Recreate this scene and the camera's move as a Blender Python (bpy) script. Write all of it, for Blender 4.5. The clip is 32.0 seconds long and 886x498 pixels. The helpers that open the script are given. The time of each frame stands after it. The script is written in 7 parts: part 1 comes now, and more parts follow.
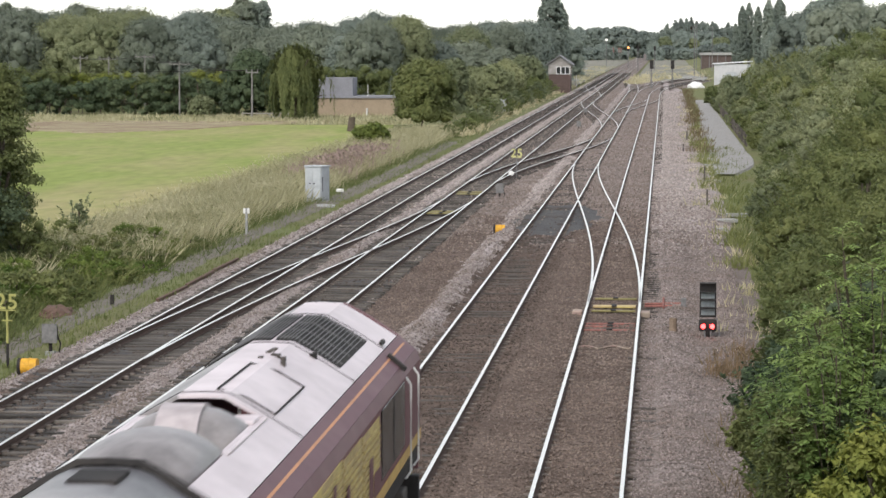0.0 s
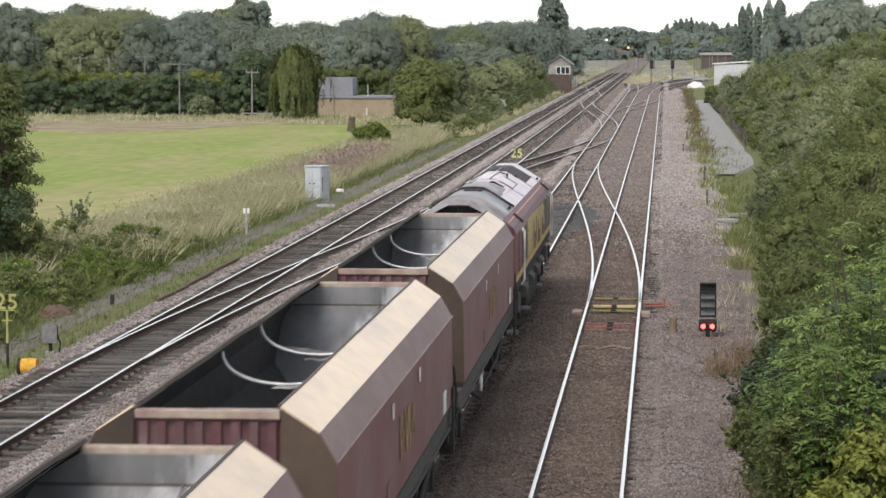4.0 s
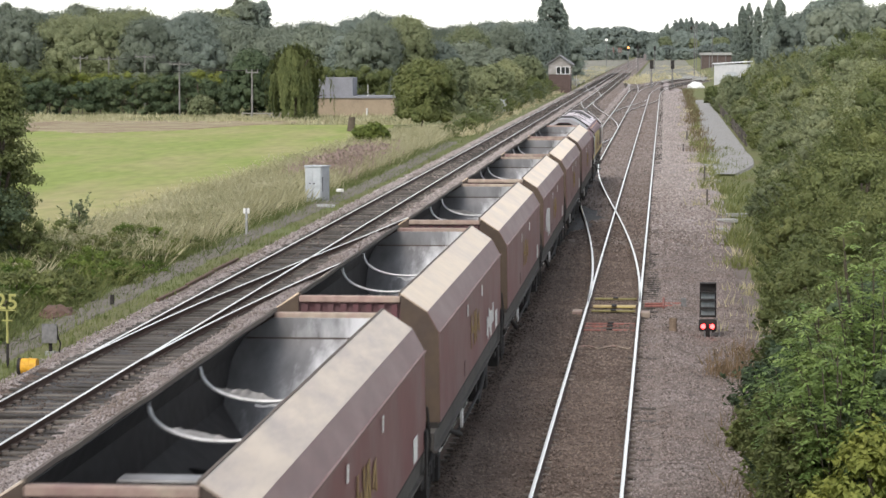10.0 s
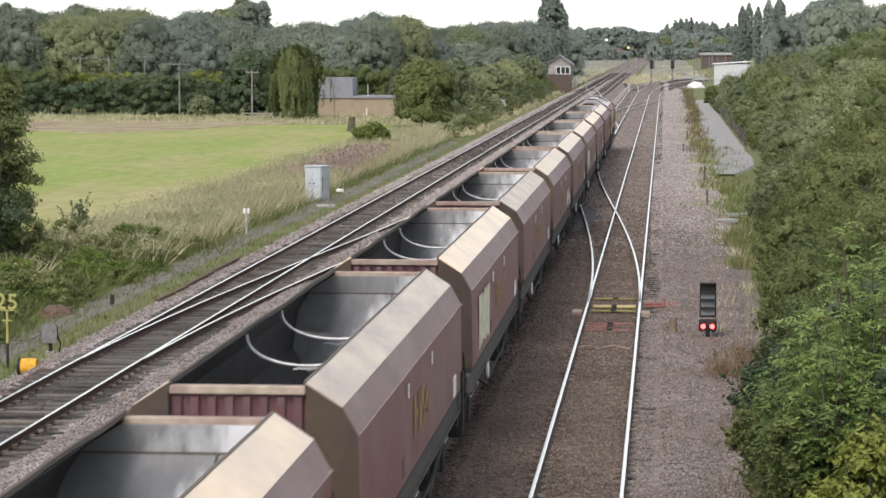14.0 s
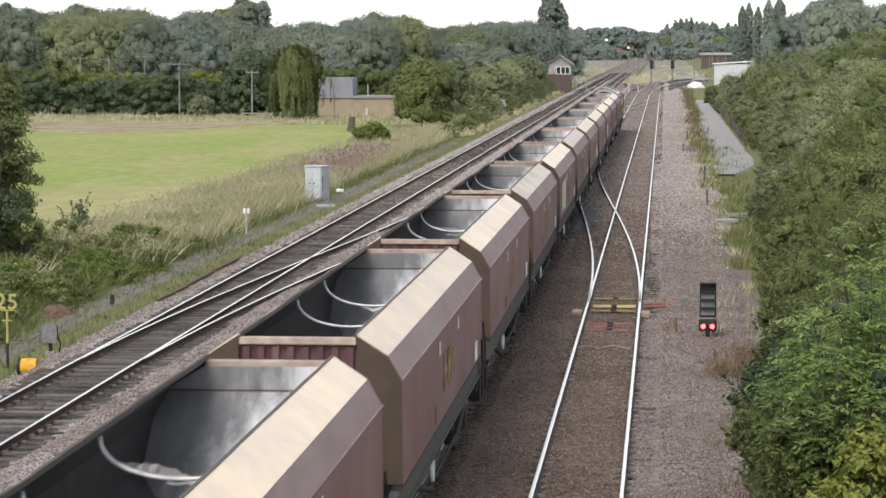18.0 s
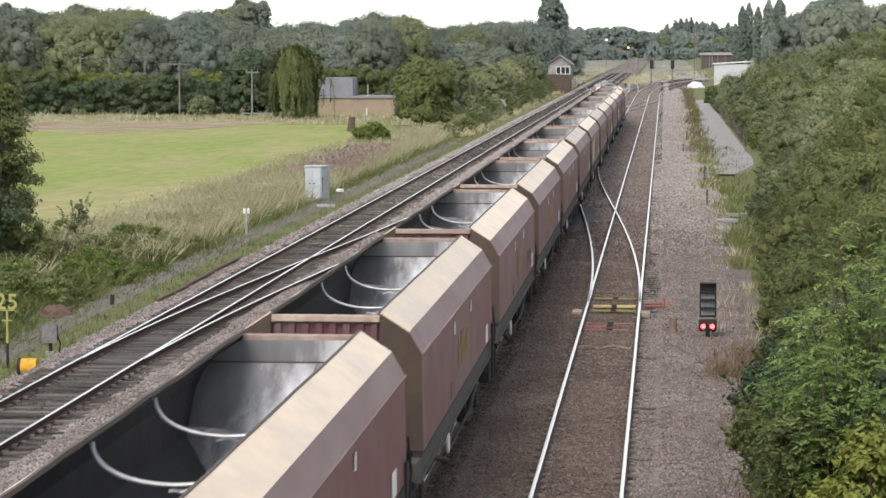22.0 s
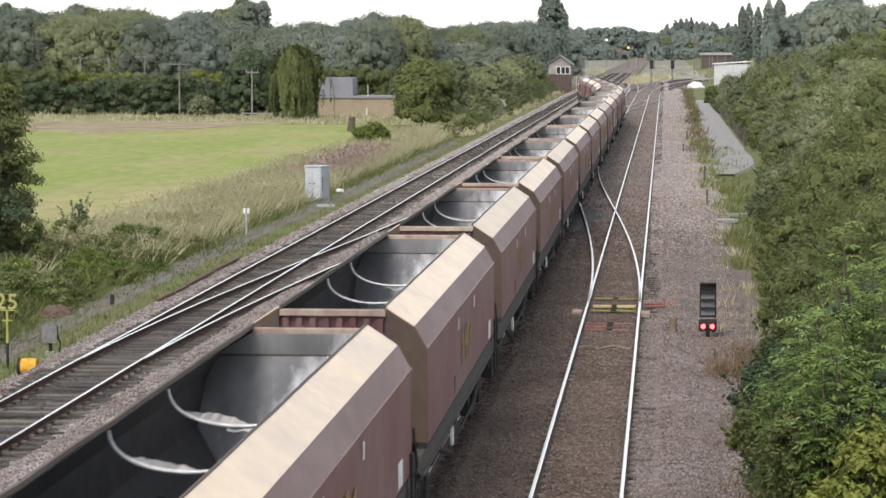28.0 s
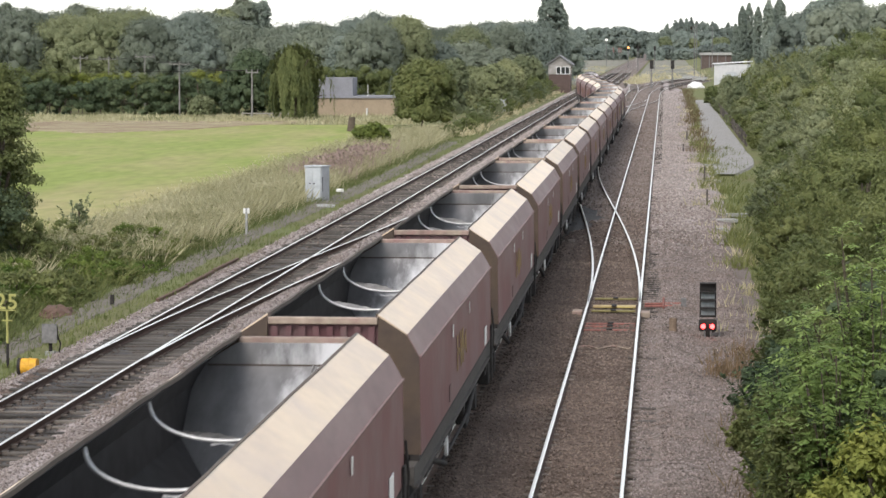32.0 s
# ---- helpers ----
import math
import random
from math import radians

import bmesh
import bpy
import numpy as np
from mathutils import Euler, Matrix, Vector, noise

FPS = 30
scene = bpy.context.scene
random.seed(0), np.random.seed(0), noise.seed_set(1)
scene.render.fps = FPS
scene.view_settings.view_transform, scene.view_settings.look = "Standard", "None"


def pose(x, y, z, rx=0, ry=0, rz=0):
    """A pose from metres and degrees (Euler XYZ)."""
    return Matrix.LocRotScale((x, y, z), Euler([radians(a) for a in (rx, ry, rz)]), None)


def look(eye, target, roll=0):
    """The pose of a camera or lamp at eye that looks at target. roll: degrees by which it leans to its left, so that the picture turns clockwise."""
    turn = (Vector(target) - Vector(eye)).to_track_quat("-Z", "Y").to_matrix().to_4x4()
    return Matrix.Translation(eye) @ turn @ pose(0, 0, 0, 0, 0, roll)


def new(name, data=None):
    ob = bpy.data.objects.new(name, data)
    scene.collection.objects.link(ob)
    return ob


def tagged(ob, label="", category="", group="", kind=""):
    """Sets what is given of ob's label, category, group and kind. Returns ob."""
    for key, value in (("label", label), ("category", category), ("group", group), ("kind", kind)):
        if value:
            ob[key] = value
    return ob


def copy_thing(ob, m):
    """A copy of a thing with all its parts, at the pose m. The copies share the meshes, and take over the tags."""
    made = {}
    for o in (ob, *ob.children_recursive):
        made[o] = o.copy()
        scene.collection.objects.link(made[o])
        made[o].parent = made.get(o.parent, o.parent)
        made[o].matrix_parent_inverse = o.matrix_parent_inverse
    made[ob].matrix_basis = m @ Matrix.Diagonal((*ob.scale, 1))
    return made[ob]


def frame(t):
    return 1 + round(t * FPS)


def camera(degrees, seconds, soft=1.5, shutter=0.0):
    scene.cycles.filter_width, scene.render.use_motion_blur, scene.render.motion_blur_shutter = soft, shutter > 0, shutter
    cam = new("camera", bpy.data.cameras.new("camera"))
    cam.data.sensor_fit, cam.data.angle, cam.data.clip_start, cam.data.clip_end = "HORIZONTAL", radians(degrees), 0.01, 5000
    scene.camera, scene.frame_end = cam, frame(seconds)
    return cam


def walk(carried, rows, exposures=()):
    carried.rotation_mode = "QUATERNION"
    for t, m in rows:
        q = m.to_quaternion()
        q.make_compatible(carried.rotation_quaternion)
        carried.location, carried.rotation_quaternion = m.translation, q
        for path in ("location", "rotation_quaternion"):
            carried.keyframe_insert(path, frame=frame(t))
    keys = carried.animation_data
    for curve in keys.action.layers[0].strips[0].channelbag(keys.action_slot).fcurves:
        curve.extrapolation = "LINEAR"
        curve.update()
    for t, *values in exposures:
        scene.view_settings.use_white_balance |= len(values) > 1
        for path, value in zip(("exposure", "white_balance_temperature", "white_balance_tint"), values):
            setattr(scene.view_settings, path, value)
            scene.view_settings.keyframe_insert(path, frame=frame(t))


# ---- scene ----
# Railway junction seen from a road bridge: a freight train of bogie hoppers runs away from the camera.
# x: across the tracks, y: along them, z: up from the rail heads.
cam = camera(19.02, 32.0, soft=1.55, shutter=0.5)
EYE = pose(0, 0, 7.5, 90 - 4.435, 0, 4.774)
walk(cam, [(0.0, EYE), (32.0, EYE)], [(0.0, 0.79), (1.0, 0.76), (3.0, 0.76), (6.0, 0.90), (9.0, 0.93), (14.0, 0.94), (32.0, 0.95)])

# ---------------------------------------------------------------- light
world = bpy.data.worlds.new("sky")
scene.world = world
world.use_nodes = True
wn, wl = world.node_tree.nodes, world.node_tree.links
sky = wn.new("ShaderNodeTexSky")
sky.sky_type = "NISHITA"
sky.sun_disc = False
sky.sun_elevation = radians(48)
sky.sun_rotation = radians(200)
sky.air_density, sky.dust_density, sky.ozone_density = 1.0, 0.6, 1.5
grey = wn.new("ShaderNodeHueSaturation")
grey.inputs["Saturation"].default_value = 0.30
wl.new(sky.outputs[0], grey.inputs["Color"])
wl.new(grey.outputs[0], wn["Background"].inputs["Color"])
wn["Background"].inputs["Strength"].default_value = 0.15
sun_data = bpy.data.lights.new("sun", "SUN")
sun_data.energy, sun_data.angle, sun_data.color = 1.4, radians(25), (1.0, 0.922, 0.85)
sun = new("sun", sun_data)
sun.matrix_world = look((0, 0, 60), (0 + 20.0, 0 + 50, 0))


# ---------------------------------------------------------------- materials
def mat(name, colour, rough=0.8, metal=0.0, grain=20.0, stain=1.2, amount=0.25, stain_colour=None, stain_amount=0.5,
        bump=0.2, bump_dist=0.01, island=0.0, per_object=0.0, gloss=0.3, stretch=(1, 1, 1)):
    """A surface with fine grain, larger stains and relief."""
    m = bpy.data.materials.new(name)
    m.use_nodes = True
    n, l = m.node_tree.nodes, m.node_tree.links
    p = n["Principled BSDF"]
    tc = n.new("ShaderNodeTexCoord")
    mp = n.new("ShaderNodeMapping")
    mp.inputs["Scale"].default_value = stretch
    l.new(tc.outputs["Object"], mp.inputs["Vector"])
    vec = mp.outputs[0]
    info = n.new("ShaderNodeObjectInfo")
    shift = n.new("ShaderNodeVectorMath")
    shift.operation = "MULTIPLY_ADD"
    shift.inputs[1].default_value = (37.0, 37.0, 37.0)
    l.new(info.outputs["Random"], shift.inputs[0])
    l.new(vec, shift.inputs[2])
    vec = shift.outputs[0]
    fine = n.new("ShaderNodeTexNoise")
    fine.inputs["Scale"].default_value, fine.inputs["Detail"].default_value = grain, 3
    wide = n.new("ShaderNodeTexNoise")
    wide.inputs["Scale"].default_value, wide.inputs["Detail"].default_value, wide.inputs["Roughness"].default_value = stain, 5, 0.65
    l.new(vec, fine.inputs["Vector"])
    l.new(vec, wide.inputs["Vector"])
    ramp = n.new("ShaderNodeMapRange")
    ramp.inputs[1].default_value, ramp.inputs[2].default_value = 0.42, 0.68
    l.new(wide.outputs["Fac"], ramp.inputs[0])
    scale = n.new("ShaderNodeMath")
    scale.operation = "MULTIPLY"
    scale.inputs[1].default_value = stain_amount
    l.new(ramp.outputs[0], scale.inputs[0])
    mix = n.new("ShaderNodeMix")
    mix.data_type = "RGBA"
    mix.inputs["A"].default_value = (*colour, 1)
    mix.inputs["B"].default_value = (*(stain_colour or [c * 0.55 for c in colour]), 1)
    l.new(scale.outputs[0], mix.inputs["Factor"])
    value = n.new("ShaderNodeMapRange")
    value.inputs[1].default_value, value.inputs[2].default_value = 0.25, 0.75
    value.inputs[3].default_value, value.inputs[4].default_value = 1 - amount, 1 + amount
    l.new(fine.outputs["Fac"], value.inputs[0])
    last = value.outputs[0]
    for on, source in ((island, None), (per_object, info.outputs["Random"])):
        if on:
            if source is None:
                source = n.new("ShaderNodeNewGeometry").outputs["Random Per Island"]
            r = n.new("ShaderNodeMapRange")
            r.inputs[3].default_value, r.inputs[4].default_value = 1 - on, 1 + on
            l.new(source, r.inputs[0])
            mul = n.new("ShaderNodeMath")
            mul.operation = "MULTIPLY"
            l.new(last, mul.inputs[0])
            l.new(r.outputs[0], mul.inputs[1])
            last = mul.outputs[0]
    hsv = n.new("ShaderNodeHueSaturation")
    l.new(mix.outputs["Result"], hsv.inputs["Color"])
    l.new(last, hsv.inputs["Value"])
    l.new(hsv.outputs[0], p.inputs["Base Color"])
    p.inputs["Roughness"].default_value, p.inputs["Metallic"].default_value = rough, metal
    p.inputs["Specular IOR Level"].default_value = gloss
    if bump:
        b = n.new("ShaderNodeBump")
        b.inputs["Strength"].default_value, b.inputs["Distance"].default_value = bump, bump_dist
        l.new(fine.outputs["Fac"], b.inputs["Height"])
        l.new(b.outputs[0], p.inputs["Normal"])
    return m


def stone_mat(name, colours, size, stain_colour, stain_amount=0.5, stain=0.35, bump=0.8):
    """Loose stones: cells of their own tint, over wide patches of dirt."""
    m = bpy.data.materials.new(name)
    m.use_nodes = True
    n, l = m.node_tree.nodes, m.node_tree.links
    p = n["Principled BSDF"]
    tc = n.new("ShaderNodeTexCoord")
    cell = n.new("ShaderNodeTexVoronoi")
    cell.inputs["Scale"].default_value = 1 / size
    l.new(tc.outputs["Object"], cell.inputs["Vector"])
    sep = n.new("ShaderNodeSeparateColor")
    l.new(cell.outputs["Color"], sep.inputs[0])
    ramp = n.new("ShaderNodeValToRGB")
    e = ramp.color_ramp.elements
    e[0].color, e[1].color = (*colours[0], 1), (*colours[-1], 1)
    for i, c in enumerate(colours[1:-1]):
        e.new((i + 1) / (len(colours) - 1)).color = (*c, 1)
    l.new(sep.outputs[0], ramp.inputs[0])
    wide = n.new("ShaderNodeTexNoise")
    wide.inputs["Scale"].default_value, wide.inputs["Detail"].default_value = stain, 6
    wide.inputs["Roughness"].default_value = 0.7
    l.new(tc.outputs["Object"], wide.inputs["Vector"])
    r = n.new("ShaderNodeMapRange")
    r.inputs[1].default_value, r.inputs[2].default_value, r.inputs[4].default_value = 0.4, 0.66, stain_amount
    l.new(wide.outputs["Fac"], r.inputs[0])
    mix = n.new("ShaderNodeMix")
    mix.data_type = "RGBA"
    mix.inputs["B"].default_value = (*stain_colour, 1)
    l.new(r.outputs[0], mix.inputs["Factor"])
    l.new(ramp.outputs[0], mix.inputs["A"])
    l.new(mix.outputs["Result"], p.inputs["Base Color"])
    p.inputs["Roughness"].default_value = 0.95
    p.inputs["Specular IOR Level"].default_value = 0.15
    b = n.new("ShaderNodeBump")
    b.inputs["Strength"].default_value, b.inputs["Distance"].default_value = bump, size * 0.6
    b.invert = True
    l.new(cell.outputs["Distance"], b.inputs["Height"])
    l.new(b.outputs[0], p.inputs["Normal"])
    return m


def leaf_mat(name, a, b, rough=0.6, patch=0.9, island=0.4):
    """Foliage: each leaf takes a tint between a and b."""
    m = bpy.data.materials.new(name)
    m.use_nodes = True
    n, l = m.node_tree.nodes, m.node_tree.links
    p = n["Principled BSDF"]
    geo = n.new("ShaderNodeNewGeometry")
    tc = n.new("ShaderNodeTexCoord")
    wide = n.new("ShaderNodeTexNoise")
    wide.inputs["Scale"].default_value = patch
    l.new(tc.outputs["Object"], wide.inputs["Vector"])
    add = n.new("ShaderNodeMath")
    add.operation = "MULTIPLY_ADD"
    add.inputs[1].default_value = island
    l.new(geo.outputs["Random Per Island"], add.inputs[0])
    off = n.new("ShaderNodeMath")
    off.operation = "MULTIPLY_ADD"
    off.inputs[1].default_value, off.inputs[2].default_value = 1.4, -0.2 - island / 2
    l.new(wide.outputs["Fac"], off.inputs[0])
    l.new(off.outputs[0], add.inputs[2])
    fine = n.new("ShaderNodeTexNoise")
    fine.inputs["Scale"].default_value, fine.inputs["Detail"].default_value, fine.inputs["Roughness"].default_value = 3.2, 4, 0.7
    l.new(tc.outputs["Object"], fine.inputs["Vector"])
    speck = n.new("ShaderNodeMath")
    speck.operation = "MULTIPLY_ADD"
    speck.inputs[1].default_value = 1.2
    l.new(fine.outputs["Fac"], speck.inputs[0])
    l.new(add.outputs[0], speck.inputs[2])
    level = n.new("ShaderNodeMath")
    level.operation = "SUBTRACT"
    level.use_clamp = True
    level.inputs[1].default_value = 0.6
    l.new(speck.outputs[0], level.inputs[0])
    relief = n.new("ShaderNodeBump")
    relief.inputs["Strength"].default_value, relief.inputs["Distance"].default_value = 0.7, 0.25
    l.new(fine.outputs["Fac"], relief.inputs["Height"])
    l.new(relief.outputs[0], p.inputs["Normal"])
    mix = n.new("ShaderNodeMix")
    mix.data_type = "RGBA"
    mix.inputs["A"].default_value, mix.inputs["B"].default_value = (*a, 1), (*b, 1)
    l.new(level.outputs[0], mix.inputs["Factor"])
    info = n.new("ShaderNodeObjectInfo")
    each = n.new("ShaderNodeMapRange")
    each.inputs[3].default_value, each.inputs[4].default_value = 0.78, 1.2
    l.new(info.outputs["Random"], each.inputs[0])
    hue = n.new("ShaderNodeMapRange")
    hue.inputs[3].default_value, hue.inputs[4].default_value = 0.512, 0.488
    l.new(info.outputs["Random"], hue.inputs[0])
    own = n.new("ShaderNodeHueSaturation")
    l.new(mix.outputs["Result"], own.inputs["Color"])
    l.new(each.outputs[0], own.inputs["Value"])
    l.new(hue.outputs[0], own.inputs["Hue"])
    l.new(own.outputs[0], p.inputs["Base Color"])
    p.inputs["Roughness"].default_value = rough
    p.inputs["Specular IOR Level"].default_value = 0.25
    tr = n.new("ShaderNodeBsdfTranslucent")
    l.new(own.outputs[0], tr.inputs["Color"])
    sh = n.new("ShaderNodeMixShader")
    sh.inputs[0].default_value = 0.32
    l.new(p.outputs[0], sh.inputs[1])
    l.new(tr.outputs[0], sh.inputs[2])
    l.new(sh.outputs[0], n["Material Output"].inputs["Surface"])
    return m


def glow_mat(name, colour, strength):
    m = bpy.data.materials.new(name)
    m.use_nodes = True
    p = m.node_tree.nodes["Principled BSDF"]
    p.inputs["Base Color"].default_value = (*colour, 1)
    p.inputs["Emission Color"].default_value = (*colour, 1)
    p.inputs["Emission Strength"].default_value = strength
    return m


BALLAST = stone_mat("ballast", [(0.22, 0.19, 0.18), (0.32, 0.28, 0.265), (0.38, 0.335, 0.32), (0.45, 0.40, 0.385)], 0.055, (0.20, 0.16, 0.135), 0.6)
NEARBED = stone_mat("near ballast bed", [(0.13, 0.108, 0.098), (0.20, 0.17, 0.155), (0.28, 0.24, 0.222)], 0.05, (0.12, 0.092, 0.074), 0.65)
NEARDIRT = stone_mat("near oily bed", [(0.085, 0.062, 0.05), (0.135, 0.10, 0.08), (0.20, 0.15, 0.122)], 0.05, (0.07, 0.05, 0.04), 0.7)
DIRTY = stone_mat("dirty ballast", [(0.13, 0.105, 0.09), (0.21, 0.175, 0.155), (0.29, 0.245, 0.22)], 0.055, (0.11, 0.085, 0.07), 0.65)
GRAVEL = mat("path gravel", (0.265, 0.255, 0.24), 0.95, grain=5, stain=0.25, stain_colour=(0.28, 0.28, 0.275), bump=0.2, gloss=0.1)
GOLDMARK = mat("worn gold mark", (0.30, 0.21, 0.085), 0.6, grain=5, stain=1.5, stain_colour=(0.2, 0.11, 0.07), stain_amount=0.8, bump=0.05)
STONES = mat("loose ballast stones", (0.245, 0.207, 0.192), 0.95, grain=9, stain=0.35, stain_colour=(0.155, 0.115, 0.09), stain_amount=0.6, island=0.4, bump=0.0, gloss=0.15)
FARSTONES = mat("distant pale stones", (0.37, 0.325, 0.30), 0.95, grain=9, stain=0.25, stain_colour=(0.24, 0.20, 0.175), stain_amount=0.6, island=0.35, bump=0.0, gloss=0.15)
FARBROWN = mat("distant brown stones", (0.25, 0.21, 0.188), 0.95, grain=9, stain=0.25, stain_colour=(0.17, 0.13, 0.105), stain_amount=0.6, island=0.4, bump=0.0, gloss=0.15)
DARKBED = mat("near-black ballast bed", (0.035, 0.033, 0.032), 0.7, grain=14, stain=1.2, stain_colour=(0.09, 0.08, 0.07), bump=0.6, bump_dist=0.03)
BROWNSTONES = mat("oily brown ballast stones", (0.178, 0.14, 0.118), 0.9, grain=9, stain=0.3, stain_colour=(0.10, 0.078, 0.066), stain_amount=0.7, island=0.4, bump=0.0, gloss=0.2)
DARKSTONES = mat("deep brown ballast stones", (0.105, 0.082, 0.068), 0.9, grain=9, stain=0.3, stain_colour=(0.06, 0.048, 0.042), stain_amount=0.7, island=0.4, bump=0.0, gloss=0.2)
DIRT = mat("trodden dirt", (0.165, 0.15, 0.128), 0.95, grain=9, stain=0.8, stain_colour=(0.13, 0.12, 0.085), bump=0.4, gloss=0.1)
SOIL = mat("rough grass ground", (0.13, 0.145, 0.06), 0.95, grain=6, stain=0.12, stain_colour=(0.17, 0.13, 0.085), bump=0.6, bump_dist=0.05, gloss=0.1)
FIELD = mat("mown field", (0.21, 0.25, 0.07), 0.95, grain=2.2, stain=0.16, stain_colour=(0.30, 0.27, 0.13), stain_amount=1.0, amount=0.16, bump=0.5, bump_dist=0.04, gloss=0.1, stretch=(0.6, 0.16, 1))
RAILTOP = mat("polished rail head", (0.66, 0.62, 0.565), 0.28, 1.0, grain=8, amount=0.05, stain_amount=0.1, bump=0.02)
RAILSIDE = mat("rusty rail", (0.10, 0.065, 0.05), 0.85, 0.2, grain=30, stain=3)
SLEEPER = mat("weathered timber sleeper", (0.062, 0.055, 0.048), 0.9, grain=14, stain=1.5, stain_colour=(0.21, 0.185, 0.155), stain_amount=0.5, per_object=0.5, bump=0.6, stretch=(0.5, 2.5, 4))
DARKSLEEPER = mat("oil-dark timber sleeper", (0.06, 0.052, 0.045), 0.9, grain=14, stain=1.5, stain_colour=(0.095, 0.08, 0.066), per_object=0.3, bump=0.6, stretch=(0.5, 2.5, 4))
CONCRETE = mat("grey concrete", (0.34, 0.34, 0.32), 0.9, grain=25, stain=2)
MAROON = mat("faded maroon paint", (0.16, 0.058, 0.060), 0.5, grain=3, stain=0.6, stain_colour=(0.20, 0.135, 0.13), stain_amount=0.7, amount=0.1, bump=0.05, gloss=0.4)
ENDMAROON = mat("grimy maroon end paint", (0.105, 0.046, 0.05), 0.65, grain=4, stain=1.2, stain_colour=(0.15, 0.105, 0.10), stain_amount=0.7, amount=0.15, per_object=0.15, bump=0.08, gloss=0.25)
DUST = mat("dusty grey brown steel", (0.085, 0.068, 0.053), 0.75, grain=8, stain=0.9, stain_colour=(0.09, 0.06, 0.055), per_object=0.25, amount=0.12, bump=0.1)
BEIGE = mat("beige dust on roof steel", (0.63, 0.485, 0.33), 0.42, grain=5, stain=0.9, stain_colour=(0.42, 0.33, 0.28), stain_amount=0.6, amount=0.07, per_object=0.14, bump=0.05, gloss=0.5, stretch=(0.9, 0.7, 0.9))
SHOULDER = mat("greyish maroon shoulder", (0.175, 0.108, 0.102), 0.62, grain=3, stain=0.8, stain_colour=(0.27, 0.20, 0.185), amount=0.1, bump=0.04, gloss=0.25, stretch=(1.2, 0.4, 1.2))
RIM = mat("beige worn rim", (0.34, 0.275, 0.215), 0.7, grain=6, stain=1.2, stain_colour=(0.24, 0.14, 0.13), stain_amount=0.9, per_object=0.15, bump=0.2)
RUSTMARGIN = mat("rust brown dusty steel", (0.07, 0.049, 0.034), 0.75, grain=6, stain=0.9, stain_colour=(0.048, 0.036, 0.033), stain_amount=0.8, per_object=0.25, amount=0.12, bump=0.1)
FRAMEGREY = mat("dusty frame channel", (0.075, 0.068, 0.061), 0.8, grain=9, stain=1.6, stain_colour=(0.05, 0.045, 0.04), stain_amount=0.8, bump=0.2)
FLAP = mat("worn bare plate", (0.25, 0.245, 0.24), 0.45, 0.3, grain=5, stain=1.6, stain_colour=(0.15, 0.145, 0.145), stain_amount=0.8, bump=0.15)
def worn_sheet_mat():
    """Hopper end sheet: worn grey steel, raggedly brighter downwards and to the right."""
    m = mat("worn hopper end steel", (0.23, 0.225, 0.225), 0.42, 0.3, grain=2.5, stain=0.9, stain_colour=(0.12, 0.118, 0.118), stain_amount=0.8, amount=0.15, bump=0.06, gloss=0.5, stretch=(1.6, 0.6, 0.6))
    n, l = m.node_tree.nodes, m.node_tree.links
    p = n["Principled BSDF"]
    tc = n.new("ShaderNodeTexCoord")
    sep = n.new("ShaderNodeSeparateXYZ")
    l.new(tc.outputs["Object"], sep.inputs[0])
    rag = n.new("ShaderNodeTexNoise")
    rag.inputs["Scale"].default_value, rag.inputs["Detail"].default_value, rag.inputs["Roughness"].default_value = 1.6, 6, 0.7
    run = n.new("ShaderNodeMapping")
    run.inputs["Scale"].default_value = (2.2, 0.6, 0.6)
    l.new(tc.outputs["Object"], run.inputs["Vector"])
    l.new(run.outputs[0], rag.inputs["Vector"])
    info = n.new("ShaderNodeObjectInfo")
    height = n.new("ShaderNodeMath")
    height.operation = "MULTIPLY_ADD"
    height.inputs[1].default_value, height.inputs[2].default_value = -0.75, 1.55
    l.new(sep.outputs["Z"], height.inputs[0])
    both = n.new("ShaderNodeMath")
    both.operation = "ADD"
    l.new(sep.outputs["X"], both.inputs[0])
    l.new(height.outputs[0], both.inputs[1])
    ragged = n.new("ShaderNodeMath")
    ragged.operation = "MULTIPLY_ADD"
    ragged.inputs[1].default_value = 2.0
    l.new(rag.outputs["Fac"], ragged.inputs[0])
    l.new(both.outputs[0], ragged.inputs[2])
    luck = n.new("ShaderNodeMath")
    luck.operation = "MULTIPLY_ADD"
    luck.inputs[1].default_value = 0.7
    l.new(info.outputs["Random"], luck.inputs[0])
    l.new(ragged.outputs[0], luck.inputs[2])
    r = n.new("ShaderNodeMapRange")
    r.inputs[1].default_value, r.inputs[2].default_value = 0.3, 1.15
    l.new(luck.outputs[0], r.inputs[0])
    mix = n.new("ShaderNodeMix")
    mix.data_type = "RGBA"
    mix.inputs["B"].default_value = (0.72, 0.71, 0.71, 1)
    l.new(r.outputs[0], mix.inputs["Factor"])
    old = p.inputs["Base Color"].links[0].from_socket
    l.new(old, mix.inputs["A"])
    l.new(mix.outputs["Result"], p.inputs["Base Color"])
    return m


